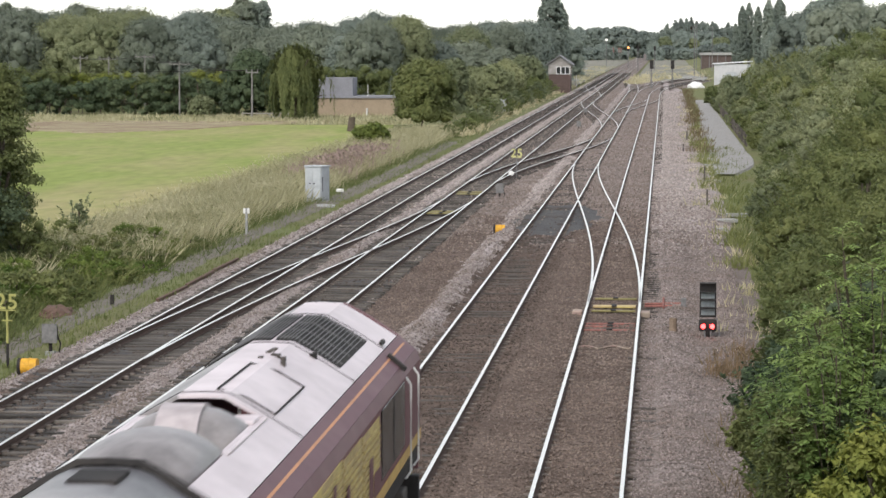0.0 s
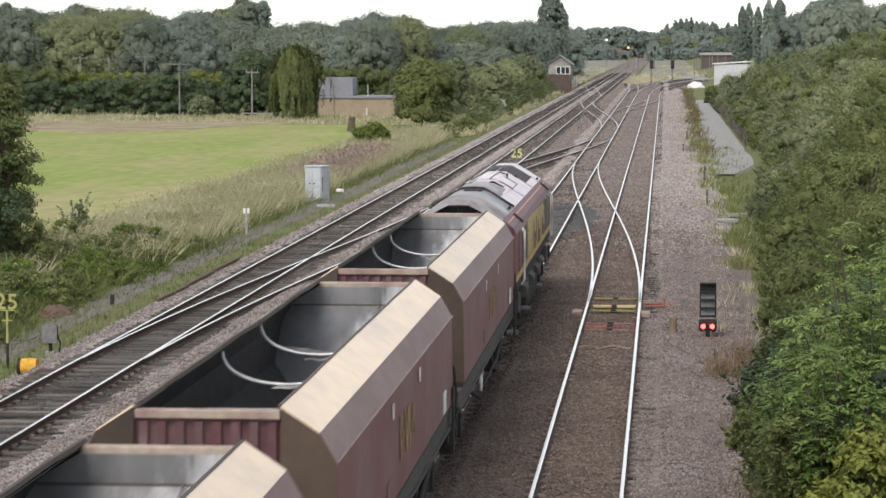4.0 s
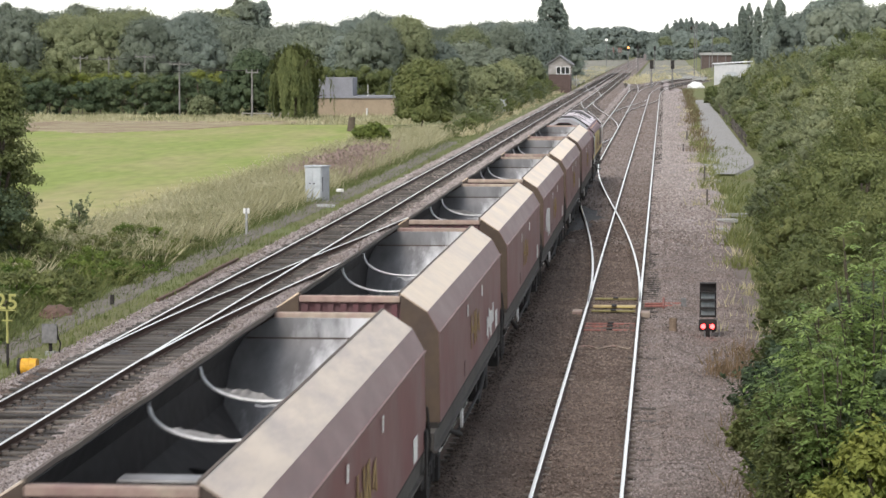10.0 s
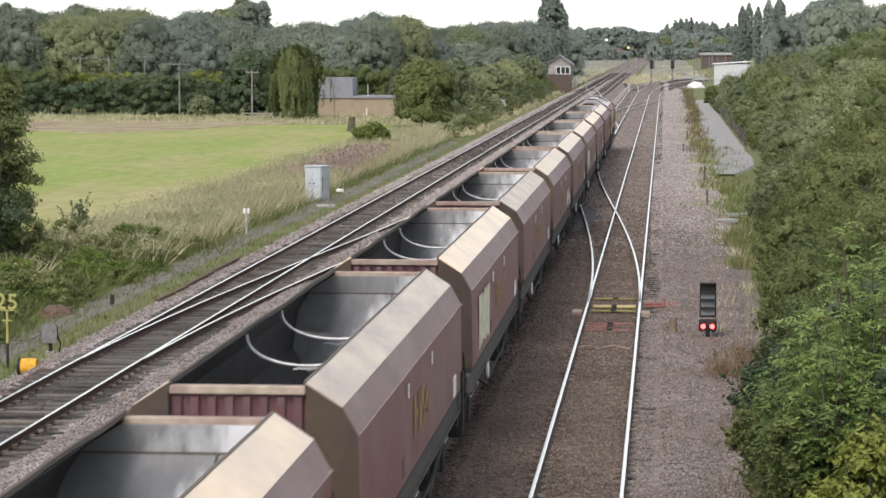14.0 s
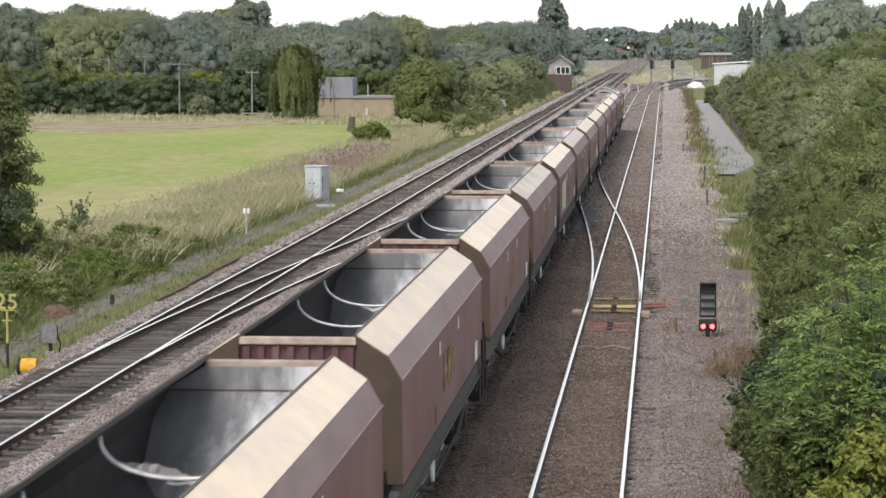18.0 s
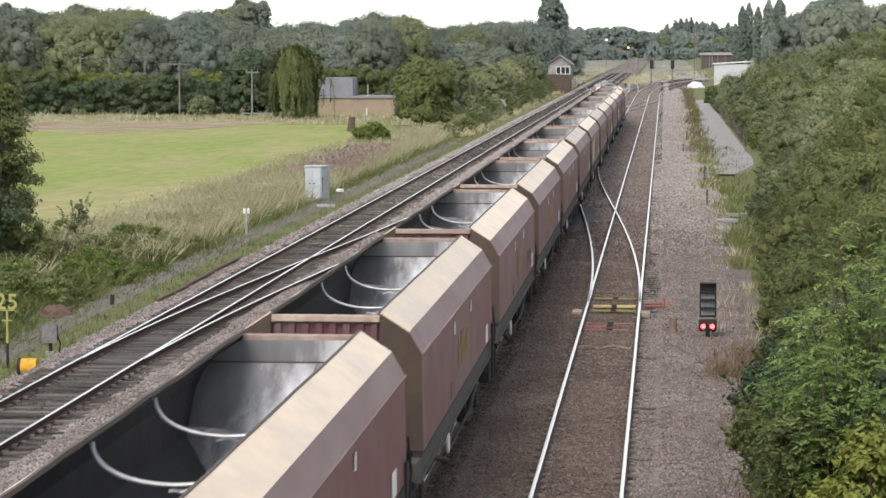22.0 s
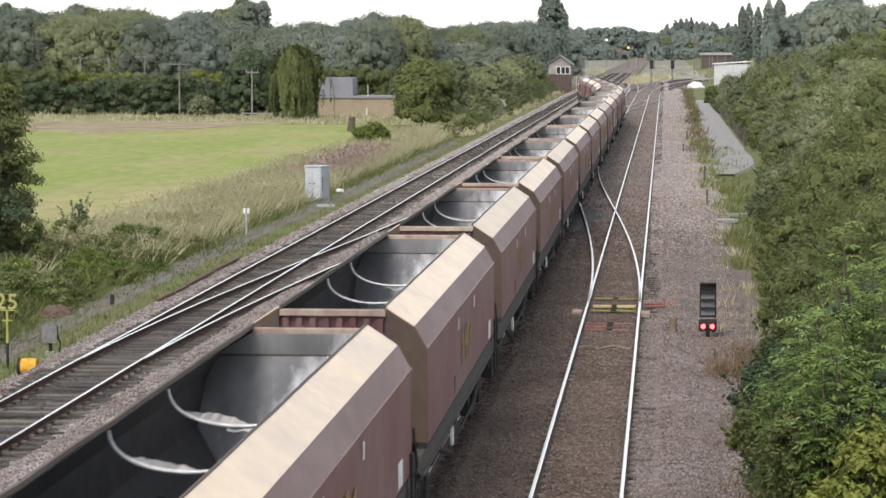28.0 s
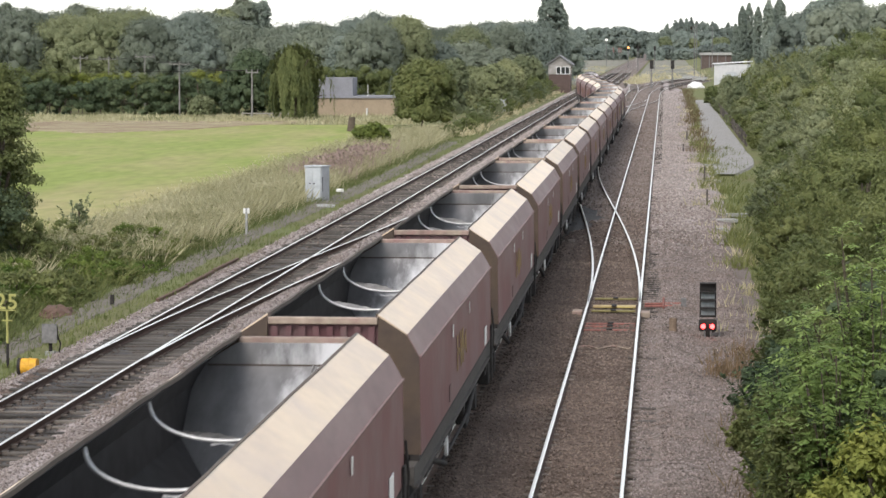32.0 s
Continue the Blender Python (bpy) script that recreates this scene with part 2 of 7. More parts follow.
ENDSTEEL = worn_sheet_mat()
DARKLINER = mat("coal-black hopper steel", (0.036, 0.034, 0.033), 0.75, 0.0, grain=4, stain=1.0, stain_colour=(0.05, 0.05, 0.05), bump=0.15, gloss=0.2)
BRIGHT = mat("bright worn steel", (0.56, 0.55, 0.54), 0.42, 0.35, grain=6, stain=3, stain_colour=(0.5, 0.5, 0.5), bump=0.1)
BLACK = mat("black underframe steel", (0.022, 0.02, 0.019), 0.85, grain=12, stain=2, stain_colour=(0.055, 0.046, 0.04), bump=0.3)
GREYSTEEL = mat("dirty grey steel", (0.19, 0.185, 0.18), 0.7, 0.2, grain=10, stain=2, bump=0.2)
WHITE = mat("white paint", (0.75, 0.74, 0.71), 0.7, grain=8, stain=2, amount=0.08, bump=0.05)
CREAM = mat("cream spray paint", (0.55, 0.53, 0.40), 0.7, grain=4, stain=1.5, stain_colour=(0.35, 0.25, 0.2), bump=0.05)
YELLOW = mat("faded yellow paint", (0.47, 0.37, 0.14), 0.6, grain=6, stain=1.0, stain_colour=(0.30, 0.21, 0.13), stain_amount=0.7, bump=0.1)
SIGNYELLOW = mat("pale yellow enamel", (0.52, 0.50, 0.21), 0.6, grain=6, amount=0.1, bump=0.0)
ORANGE = mat("orange yellow paint", (0.62, 0.33, 0.03), 0.6, grain=8, stain=3, bump=0.1)
SIGNDULL = mat("dulled yellow enamel", (0.34, 0.33, 0.11), 0.7, grain=8, stain=3, amount=0.12, bump=0.0)
# darker copy of the grey steel, with the underframe's shade painted into its colour
SHADEDSTEEL = mat("shade-darkened grimy steel", (0.07, 0.062, 0.055), 0.8, grain=12, stain=2, stain_colour=(0.13, 0.11, 0.095), bump=0.3)
DARKGLASS = mat("black side glass", (0.012, 0.013, 0.015), 0.25, grain=2, amount=0.05, stain_amount=0.1, bump=0.0, gloss=0.2)
BEIGEGREY = mat("grey weathered roof steel", (0.50, 0.41, 0.32), 0.5, grain=3.5, stain=1.8, stain_colour=(0.31, 0.255, 0.225), stain_amount=0.8, amount=0.1, bump=0.05, gloss=0.5, stretch=(1.2, 0.3, 1.2))
WESTSTONES = mat("grey ballast stones", (0.25, 0.215, 0.198), 0.95, grain=9, stain=0.35, stain_colour=(0.15, 0.118, 0.095), stain_amount=0.75, island=0.4, bump=0.0, gloss=0.15)
GLASS = mat("dark cab glass", (0.02, 0.022, 0.025), 0.12, grain=2, amount=0.05, stain_amount=0.1, bump=0.0, gloss=0.8)
BOXGREY = mat("pale grey cabinet paint", (0.40, 0.42, 0.43), 0.6, grain=6, stain=1.6, amount=0.06, bump=0.05)
BARK = mat("grey brown bark", (0.10, 0.08, 0.06), 0.95, grain=12, stain=2, bump=0.8, bump_dist=0.03)
RED_GLOW = glow_mat("red signal light", (1.0, 0.03, 0.03), 9.0)
ORANGE_GLOW = glow_mat("orange signal light", (1.0, 0.35, 0.1), 4.0)
WHITE_GLOW = glow_mat("white yard lamp", (1.0, 0.97, 0.9), 1.5)


# ---------------------------------------------------------------- building blocks
def part(name, bm, material, parent, label="", smooth=False):
    me = bpy.data.meshes.new(name)
    bm.normal_update()
    bm.to_mesh(me)
    bm.free()
    me.materials.append(material)
    if smooth:
        me.shade_smooth()
    ob = new(name, me)
    ob.parent = parent
    if label:
        tagged(ob, label)
    return ob


def thing(name, label, category, m=None, group="", kind=""):
    ob = new(name)
    ob.empty_display_size = 0.3
    ob.matrix_world = m or Matrix()
    return tagged(ob, label, category, group, kind)


def box(bm, x0, x1, y0, y1, z0, z1, bevel=0.0):
    ret = bmesh.ops.create_cube(bm, size=1.0, matrix=Matrix.Translation(((x0 + x1) / 2, (y0 + y1) / 2, (z0 + z1) / 2)) @ Matrix.Diagonal((abs(x1 - x0), abs(y1 - y0), abs(z1 - z0), 1)))
    if bevel:
        edges = list({e for v in ret["verts"] for e in v.link_edges})
        bmesh.ops.bevel(bm, geom=edges, offset=bevel, segments=2, profile=0.5, affect="EDGES")
    return bm


def boxed(x0, x1, y0, y1, z0, z1, bevel=0.0):
    return box(bmesh.new(), x0, x1, y0, y1, z0, z1, bevel)


def cyl(bm, a, b, r0, r1=None, n=12):
    a, b = Vector(a), Vector(b)
    d = b - a
    m = Matrix.Translation((a + b) / 2) @ d.to_track_quat("Z", "Y").to_matrix().to_4x4()
    bmesh.ops.create_cone(bm, cap_ends=True, segments=n, radius1=r0, radius2=r0 if r1 is None else r1, depth=d.length, matrix=m)
    return bm


def rod(a, b, r, r1=None, n=10):
    return cyl(bmesh.new(), a, b, r, r1, n)


def prism(bm, outline, y0, y1):
    """A closed outline of (x, z) drawn along y."""
    a = [bm.verts.new((x, y0, z)) for x, z in outline]
    b = [bm.verts.new((x, y1, z)) for x, z in outline]
    k = len(outline)
    for i in range(k):
        bm.faces.new((a[i], a[(i + 1) % k], b[(i + 1) % k], b[i]))
    bm.faces.new(a[::-1])
    bm.faces.new(b)
    bmesh.ops.recalc_face_normals(bm, faces=bm.faces)
    return bm


def strip(bm, line, thick, y0, y1):
    """A bent plate: an open line of (x, z) given a thickness inwards, drawn along y."""
    inner = []
    for i, (x, z) in enumerate(line):
        a, b = line[max(i - 1, 0)], line[min(i + 1, len(line) - 1)]
        d = Vector((b[0] - a[0], b[1] - a[1])).normalized()
        inner.append((x - d.y * thick, z + d.x * thick))
    return prism(bm, list(line) + inner[::-1], y0, y1)


def tube(bm, points, r, n=8):
    points = [Vector(p) for p in points]
    rings = []
    for i, p in enumerate(points):
        d = (points[min(i + 1, len(points) - 1)] - points[max(i - 1, 0)]).normalized()
        q = d.to_track_quat("Z", "Y")
        rings.append([bm.verts.new(p + q @ Vector((r * math.cos(t * math.tau / n), r * math.sin(t * math.tau / n), 0))) for t in range(n)])
    for a, b in zip(rings, rings[1:]):
        for i in range(n):
            bm.faces.new((a[i], a[(i + 1) % n], b[(i + 1) % n], b[i]))
    bm.faces.new(rings[0][::-1])
    bm.faces.new(rings[-1])
    bmesh.ops.recalc_face_normals(bm, faces=bm.faces)
    return bm


def sheet(name, verts, faces, material, parent=None, label="", smooth=False):
    me = bpy.data.meshes.new(name)
    me.from_pydata([tuple(v) for v in verts], [], [tuple(f) for f in faces])
    me.update()
    me.materials.append(material)
    if smooth:
        me.shade_smooth()
    ob = new(name, me)
    ob.parent = parent
    if label:
        tagged(ob, label)
    return ob


def quads(name, corners, material, parent=None, label="", lumps=None):
    """Many loose four-cornered leaves or blades, from an array of k x 4 x 3, with solid lumps of foliage behind them."""
    k = len(corners)
    if lumps is not None:
        v, f = lumps
        me = bpy.data.meshes.new(name)
        me.vertices.add(4 * k + len(v))
        me.vertices.foreach_set("co", np.concatenate([np.asarray(corners, dtype=np.float32).reshape(-1, 3), v.astype(np.float32)]).ravel())
        me.loops.add(4 * k + 3 * len(f))
        me.loops.foreach_set("vertex_index", np.concatenate([np.arange(4 * k), (f + 4 * k).ravel()]).astype(np.int32))
        me.polygons.add(k + len(f))
        me.polygons.foreach_set("loop_start", np.concatenate([np.arange(0, 4 * k, 4), 4 * k + np.arange(0, 3 * len(f), 3)]).astype(np.int32))
        me.polygons.foreach_set("loop_total", np.concatenate([np.full(k, 4), np.full(len(f), 3)]).astype(np.int32))
        me.polygons.foreach_set("use_smooth", np.concatenate([np.zeros(k), np.ones(len(f))]).astype(bool))
        me.update(calc_edges=True)
        me.materials.append(material)
        ob = new(name, me)
        ob.parent = parent
        return tagged(ob, label) if label else ob
    me = bpy.data.meshes.new(name)
    me.vertices.add(4 * k)
    me.vertices.foreach_set("co", np.ascontiguousarray(corners, dtype=np.float32).ravel())
    me.loops.add(4 * k)
    me.loops.foreach_set("vertex_index", np.arange(4 * k, dtype=np.int32))
    me.polygons.add(k)
    me.polygons.foreach_set("loop_start", np.arange(0, 4 * k, 4, dtype=np.int32))
    me.polygons.foreach_set("loop_total", np.full(k, 4, dtype=np.int32))
    me.update(calc_edges=True)
    me.materials.append(material)
    ob = new(name, me)
    ob.parent = parent
    if label:
        tagged(ob, label)
    return ob


# ---------------------------------------------------------------- the lines of the tracks
HALF = 0.7525           # half the distance between rail heads
C_X, B_X, E_X, D_X = -1.42, -4.86, -9.89, -13.15   # centre lines: right track, train's track, inner left, outer left


def ease(t):
    t = min(1.0, max(0.0, t))
    return t * t * (3 - 2 * t)


def glide(xa, ya, xb, yb):
    """A crossover from one straight line to another."""
    return lambda y: xa + (xb - xa) * ease((y - ya) / (yb - ya))


def bend(x, y0, k):
    return lambda y: x + (k * (y - y0) ** 2 if y > y0 else 0.0)


def train_line(y):
    return B_X + (E_X - B_X) * ease((y - 232.0) / 118.0)


TRACKS = (
    ("track_right", bend(C_X, 388, 0.00033), -40, 700, 34, 170),
    ("track_middle", bend(B_X, 400, 0.00031), -40, 720, 34, 170),
    ("track_inner_left", lambda y: E_X, -40, 2900, 50, 170),
    ("track_outer_left", lambda y: D_X, -40, 2900, 40, 170),
)
CROSSOVERS = (
    ("crossover_right", glide(C_X, 75, B_X, 172.5), 77, 169),
    ("crossover_left", glide(D_X, 58, E_X, 130), 62, 126),
    ("crossover_middle", glide(E_X, 140, B_X, 218), 145, 213),
    ("crossover_far", train_line, 240, 343),
    ("crossover_far_left", glide(E_X, 372, D_X, 486), 382, 476),
    ("crossover_far_right", glide(B_X, 286, C_X, 368), 292, 362),
    ("siding_far", lambda y: B_X - 0.00012 * (y - 400) ** 2, 415, 520),
)


# ---------------------------------------------------------------- ground
def bank(x, y):
    """Height of the natural ground."""
    h = -0.45
    if x < -17.5:
        h -= 0.35 * ease((-17.5 - x) / 8)
    if x > 6.5:
        h += 1.2 * ease((x - 6.5) / 10)
    return h


def spread(*stops):
    """Coordinates from stops of (start, step), the last one the end."""
    out = []
    for (a, s), (b, _) in zip(stops, stops[1:]):
        out += list(np.arange(a, b - s * 0.01, s))
    return out + [stops[-1][0]]


def build_ground():
    xs = spread((-4000, 800), (-800, 100), (-200, 20), (-60, 4), (-32, 1.0), (-15, 2.0), (1, 1.0), (20, 5), (60, 40), (200, 200), (800, 800), (4000, 1))
    ys = spread((-600, 100), (0, 10), (40, 3), (150, 6), (300, 25), (700, 100), (1500, 500), (4500, 1))
    verts = []
    for y in ys:
        for x in xs:
            inner = -15.2 < x < 2.4 and y < 560
            bumpy = (0.02 if -18.4 < x < -15 else 0.12) * noise.noise((x * 0.4, y * 0.4, 0)) if abs(x) < 60 else 0
            verts.append((x, y, -0.62 if inner else bank(x, y) + bumpy))
    w = len(xs)
    faces = [(j * w + i, j * w + i + 1, (j + 1) * w + i + 1, (j + 1) * w + i) for j in range(len(ys) - 1) for i in range(w - 1)]
    tagged(sheet("ground", verts, faces, SOIL, smooth=True), "rough grassy ground beside the railway", "ground", kind="structure")
    # mown field, its near edge running off behind the tall grass
    verts, faces = [], []
    for j in range(41):
        y = 88 + j * 4.45
        left, right = -150.0, -24.5 - 0.02 * (y - 130) + 0.7 * math.sin(y * 0.13)
        for i in range(31):
            x = left + (right - left) * i / 30
            verts.append((x, y, bank(x, y) + 0.14 + 0.05 * noise.noise((x * 0.2, y * 0.2, 4))))
    faces = [(j * 31 + i, j * 31 + i + 1, (j + 1) * 31 + i + 1, (j + 1) * 31 + i) for j in range(40) for i in range(30)]
    tagged(sheet("field", verts, faces, FIELD, smooth=True), "bright green mown grass field with straw-coloured streaks", "field", kind="structure")


def bed_height(x, y):
    """Top of the stone bed."""
    h = -0.195
    near = min(abs(x - c) for c in (C_X, B_X, E_X, D_X))
    if near > 1.25 and not -4.0 < x < -2.3:
        h += 0.10 * ease((near - 1.25) / 0.35)
    if -8.9 < x < -5.9:
        h += -0.12 * ease((x + 8.9) / 0.8) * ease((-6.4 - x) / 0.5) + 0.14 * ease((x + 7.0) / 0.5) * ease((-5.9 - x) / 0.3) * ease((118 - y) / 25)
    if abs(x - B_X) < 1.3:
        h += 0.028
    if abs(x - C_X) < 0.72 or -3.9 < x < -2.3:
        h += 0.055
    if min(abs(x - E_X), abs(x - D_X)) < 1.35 and y < 175:
        h -= 0.005
    h += 0.05 * noise.noise((x * 0.9, y * 0.5, 7)) + 0.035 * noise.noise((x * 3, y * 3, 2))
    if x < -14.6:
        h -= 0.35 * ease((-14.6 - x) / 0.8)
    if x > 0.35:
        h -= 0.16 * ease((x - 0.35) / 0.9) + 0.14 * ease((x - 2.0) / 1.0)
    return h


def oily_patch(x, y):
    """Where engines have stood and dripped."""
    u, v = (x - B_X - 0.1) / 1.9, (y - 116.0) / 10.0
    return u * u + v * v < 1 + 0.5 * noise.noise((x * 1.4, y * 0.4, 6))


def build_bed():
    xs = spread((-15.6, 0.2), (3.0, 1))
    ys = spread((-60, 20), (30, 0.3), (90, 0.6), (180, 2.0), (560, 1))
    verts = [(x, y, bed_height(x, y)) for y in ys for x in xs]
    w = len(xs)
    faces = [(j * w + i, j * w + i + 1, (j + 1) * w + i + 1, (j + 1) * w + i) for j in range(len(ys) - 1) for i in range(w - 1)]
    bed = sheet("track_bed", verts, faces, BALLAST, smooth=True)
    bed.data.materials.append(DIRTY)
    bed.data.materials.append(DARKBED)
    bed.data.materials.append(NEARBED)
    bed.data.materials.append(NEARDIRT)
    for f in bed.data.polygons:
        x, y = f.center.x, f.center.y
        n = 0.35 * noise.noise((x * 0.8, y * 0.25, 3)) + 0.2 * noise.noise((x * 2.5, y * 2.5, 9))
        if min(abs(x - c) for c in (B_X, E_X, D_X)) < 1.2 + n or -8.8 < x + n < -6.9 or -4.2 < x < -2.2 or abs(x - C_X) < 0.75 + 0.4 * n:
            f.material_index = 1
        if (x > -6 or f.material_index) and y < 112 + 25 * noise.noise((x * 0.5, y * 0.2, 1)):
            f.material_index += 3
        # near-black bed in the oil patch and between the left tracks' sleepers
        if oily_patch(x, y) or (y < 135 and min(abs(x - E_X), abs(x - D_X)) < 1.22 + 0.5 * n):
            f.material_index = 2
    tagged(bed, "pinkish grey stone ballast, darker and oily between the rails", "ballast", kind="structure")
    far = sheet("track_bed_far", [(-15.6, 560, -0.22), (-7.2, 560, -0.22), (-7.2, 900, -0.22), (-7.2, 3000, -0.22), (-16, 3000, -0.22)], [(0, 1, 2, 3, 4)], DIRTY)
    tagged(far, "grey stone ballast of the distant lines", "ballast", kind="structure")
    verts, faces = [], []
    left, right = bend(B_X, 400, 0.00031), bend(C_X, 388, 0.00033)
    for j, y in enumerate(spread((430, 6.0), (720, 1))):
        a, b = left(y) - 2.6 * ease((y - 440) / 60) - 0.4, right(y) + 2.4
        for i in range(9):
            x = a + (b - a) * i / 8
            verts.append((x, y, -0.185 + 0.04 * noise.noise((x * 0.7, y * 0.2, 3)) - (0.3 if i in (0, 8) else 0)))
        if j:
            faces += [(9 * j - 9 + i, 9 * j - 8 + i, 9 * j + 1 + i, 9 * j + i) for i in range(8)]
    tagged(sheet("track_bed_curve", verts, faces, DIRTY, smooth=True), "brownish grey ballast under the curving far tracks", "ballast", kind="structure")
    yard = mat("weedy yard gravel", (0.225, 0.21, 0.185), 0.95, grain=0.8, stain=0.14, stain_colour=(0.13, 0.145, 0.08), stain_amount=0.95, amount=0.3, bump=0.2, gloss=0.1)
    for name, x0, x1, y0, y1 in (("yard_left", -31.0, -16.2, 452, 1300), ("yard_right", -6.3, 24.0, 545, 1300)):
        verts, faces = [], []
        for j in range(40):
            y = y0 + (y1 - y0) * j / 39
            grow = 1 + 0.9 * j / 39
            for i in range(7):
                x = x0 + (x1 - x0) * i / 6
                x = x * grow if abs(x) > 18 else x
                verts.append((x, y, -0.2 + 0.07 * noise.noise((x * 0.3, y * 0.05, 2))))
        faces = [(j * 7 + i, j * 7 + i + 1, j * 7 + i + 8, j * 7 + i + 7) for j in range(39) for i in range(6)]
        tagged(sheet(name, verts, faces, yard), "weedy pale gravel of the disused yard", "gravel", kind="structure")


def rail_mesh(line, ya, yb):
    """One bull-nosed rail with a polished head along a line."""
    ys = spread((ya, 2.0 if yb - ya < 130 else 4.0), (yb, 1))
    foot = [(-0.07, -0.16), (0.07, -0.16), (0.07, -0.148), (0.012, -0.125), (0.012, -0.045), (0.036, -0.035), (0.036, -0.006), (0.026, 0.0), (-0.026, 0.0), (-0.036, -0.006), (-0.036, -0.035), (-0.012, -0.045), (-0.012, -0.125), (-0.07, -0.148)]
    k = len(foot)
    verts = [(line(y) + x, y, z) for y in ys for x, z in foot]
    faces, shiny = [], []
    for j in range(len(ys) - 1):
        for i in range(k):
            faces.append((j * k + i, j * k + (i + 1) % k, (j + 1) * k + (i + 1) % k, (j + 1) * k + i))
            shiny.append(i in (6, 7, 8))
    return verts, faces, shiny


def add_rail(line, ya, yb, parent, label=""):
    verts, faces, shiny = rail_mesh(line, ya, yb)
    ob = sheet("rail", verts, faces, RAILSIDE, parent, label)
    ob.data.materials.append(RAILTOP)
    ob.data.polygons.foreach_set("material_index", np.array(shiny, dtype=np.int32))
    bm = bmesh.new()
    bm.from_mesh(ob.data)
    bmesh.ops.recalc_face_normals(bm, faces=bm.faces)
    bm.to_mesh(ob.data)
    bm.free()
    return ob


CHAIR = mat("rusty cast iron", (0.15, 0.125, 0.105), 0.85, grain=20, stain=2.5, stain_colour=(0.07, 0.055, 0.047), island=0.4, bump=0.3)


def build_tracks():
    random.seed(4)
    for name, line, ya, yb, sa, sb in TRACKS:
        track = thing(name, "straight railway track with polished steel rails on timber sleepers", "railway track", kind="structure")
        for side in (-HALF, HALF):
            add_rail(lambda y, s=side: line(y) + s, ya, yb, track)
        me = bpy.data.meshes.new("sleeper")
        bm = boxed(-1.3, 1.3, -0.115, 0.115, -0.13, 0, 0.02)
        bm.to_mesh(me)
        bm.free()
        me.materials.append(SLEEPER if name.endswith("left") else DARKSLEEPER)
        y = sa
        while y < sb:
            s = new("sleeper", me)
            s.parent = track
            s.matrix_local = pose(line(y) + random.gauss(0, 0.03), y, -0.162 + random.gauss(0, 0.014) - (0.04 if name == "track_right" else 0), 0, random.gauss(0, 0.3), random.gauss(0, 0.9))
            y += 0.70
        # cast chairs holding the rails
        bm = bmesh.new()
        yy = sa
        while yy < min(sb, 112):
            for side in (-HALF, HALF):
                for o in (-0.1, 0.1):
                    box(bm, line(yy) + side + o - 0.07, line(yy) + side + o + 0.07, yy - 0.09, yy + 0.09, -0.175, -0.135 + random.gauss(0, 0.01))
            yy += 0.70
        tagged(part("rail_chair", bm, CHAIR, track), "rusty cast chairs holding the rails", kind="stuff")
        verts, faces = [], []
        while y < min(yb, 700):
            x, k = line(y), len(verts)
            verts += [(x - 1.3, y - 0.12, -0.165), (x + 1.3, y - 0.12, -0.165), (x + 1.3, y + 0.12, -0.165), (x - 1.3, y + 0.12, -0.165),
                      (x - 1.3, y - 0.12, -0.29), (x + 1.3, y - 0.12, -0.29)]
            faces += [(k, k + 1, k + 2, k + 3), (k + 4, k + 5, k + 1, k)]
            y += 0.70
        tagged(sheet("distant_sleepers", verts, faces, DARKSLEEPER, track), kind="stuff")
    for name, line, ya, yb in CROSSOVERS:
        track = thing(name, "curved crossover rails with worn shiny heads linking two tracks", "railway crossover", kind="structure")
        for side in (-HALF, HALF):
            add_rail(lambda y, s=side: line(y) + s, ya, yb, track)
        verts, faces = [], []
        for k, y in enumerate(np.arange(ya, yb, 0.70)):
            x = line(y)
            b = 6 * k
            verts += [(x - 1.45, y - 0.12, -0.168), (x + 1.45, y - 0.12, -0.168), (x + 1.45, y + 0.12, -0.168), (x - 1.45, y + 0.12, -0.168), (x - 1.45, y - 0.12, -0.29), (x + 1.45, y - 0.12, -0.29)]
            faces += [(b, b + 1, b + 2, b + 3), (b + 4, b + 5, b + 1, b)]
        tagged(sheet("long_timbers", verts, faces, DARKSLEEPER, track), kind="stuff")


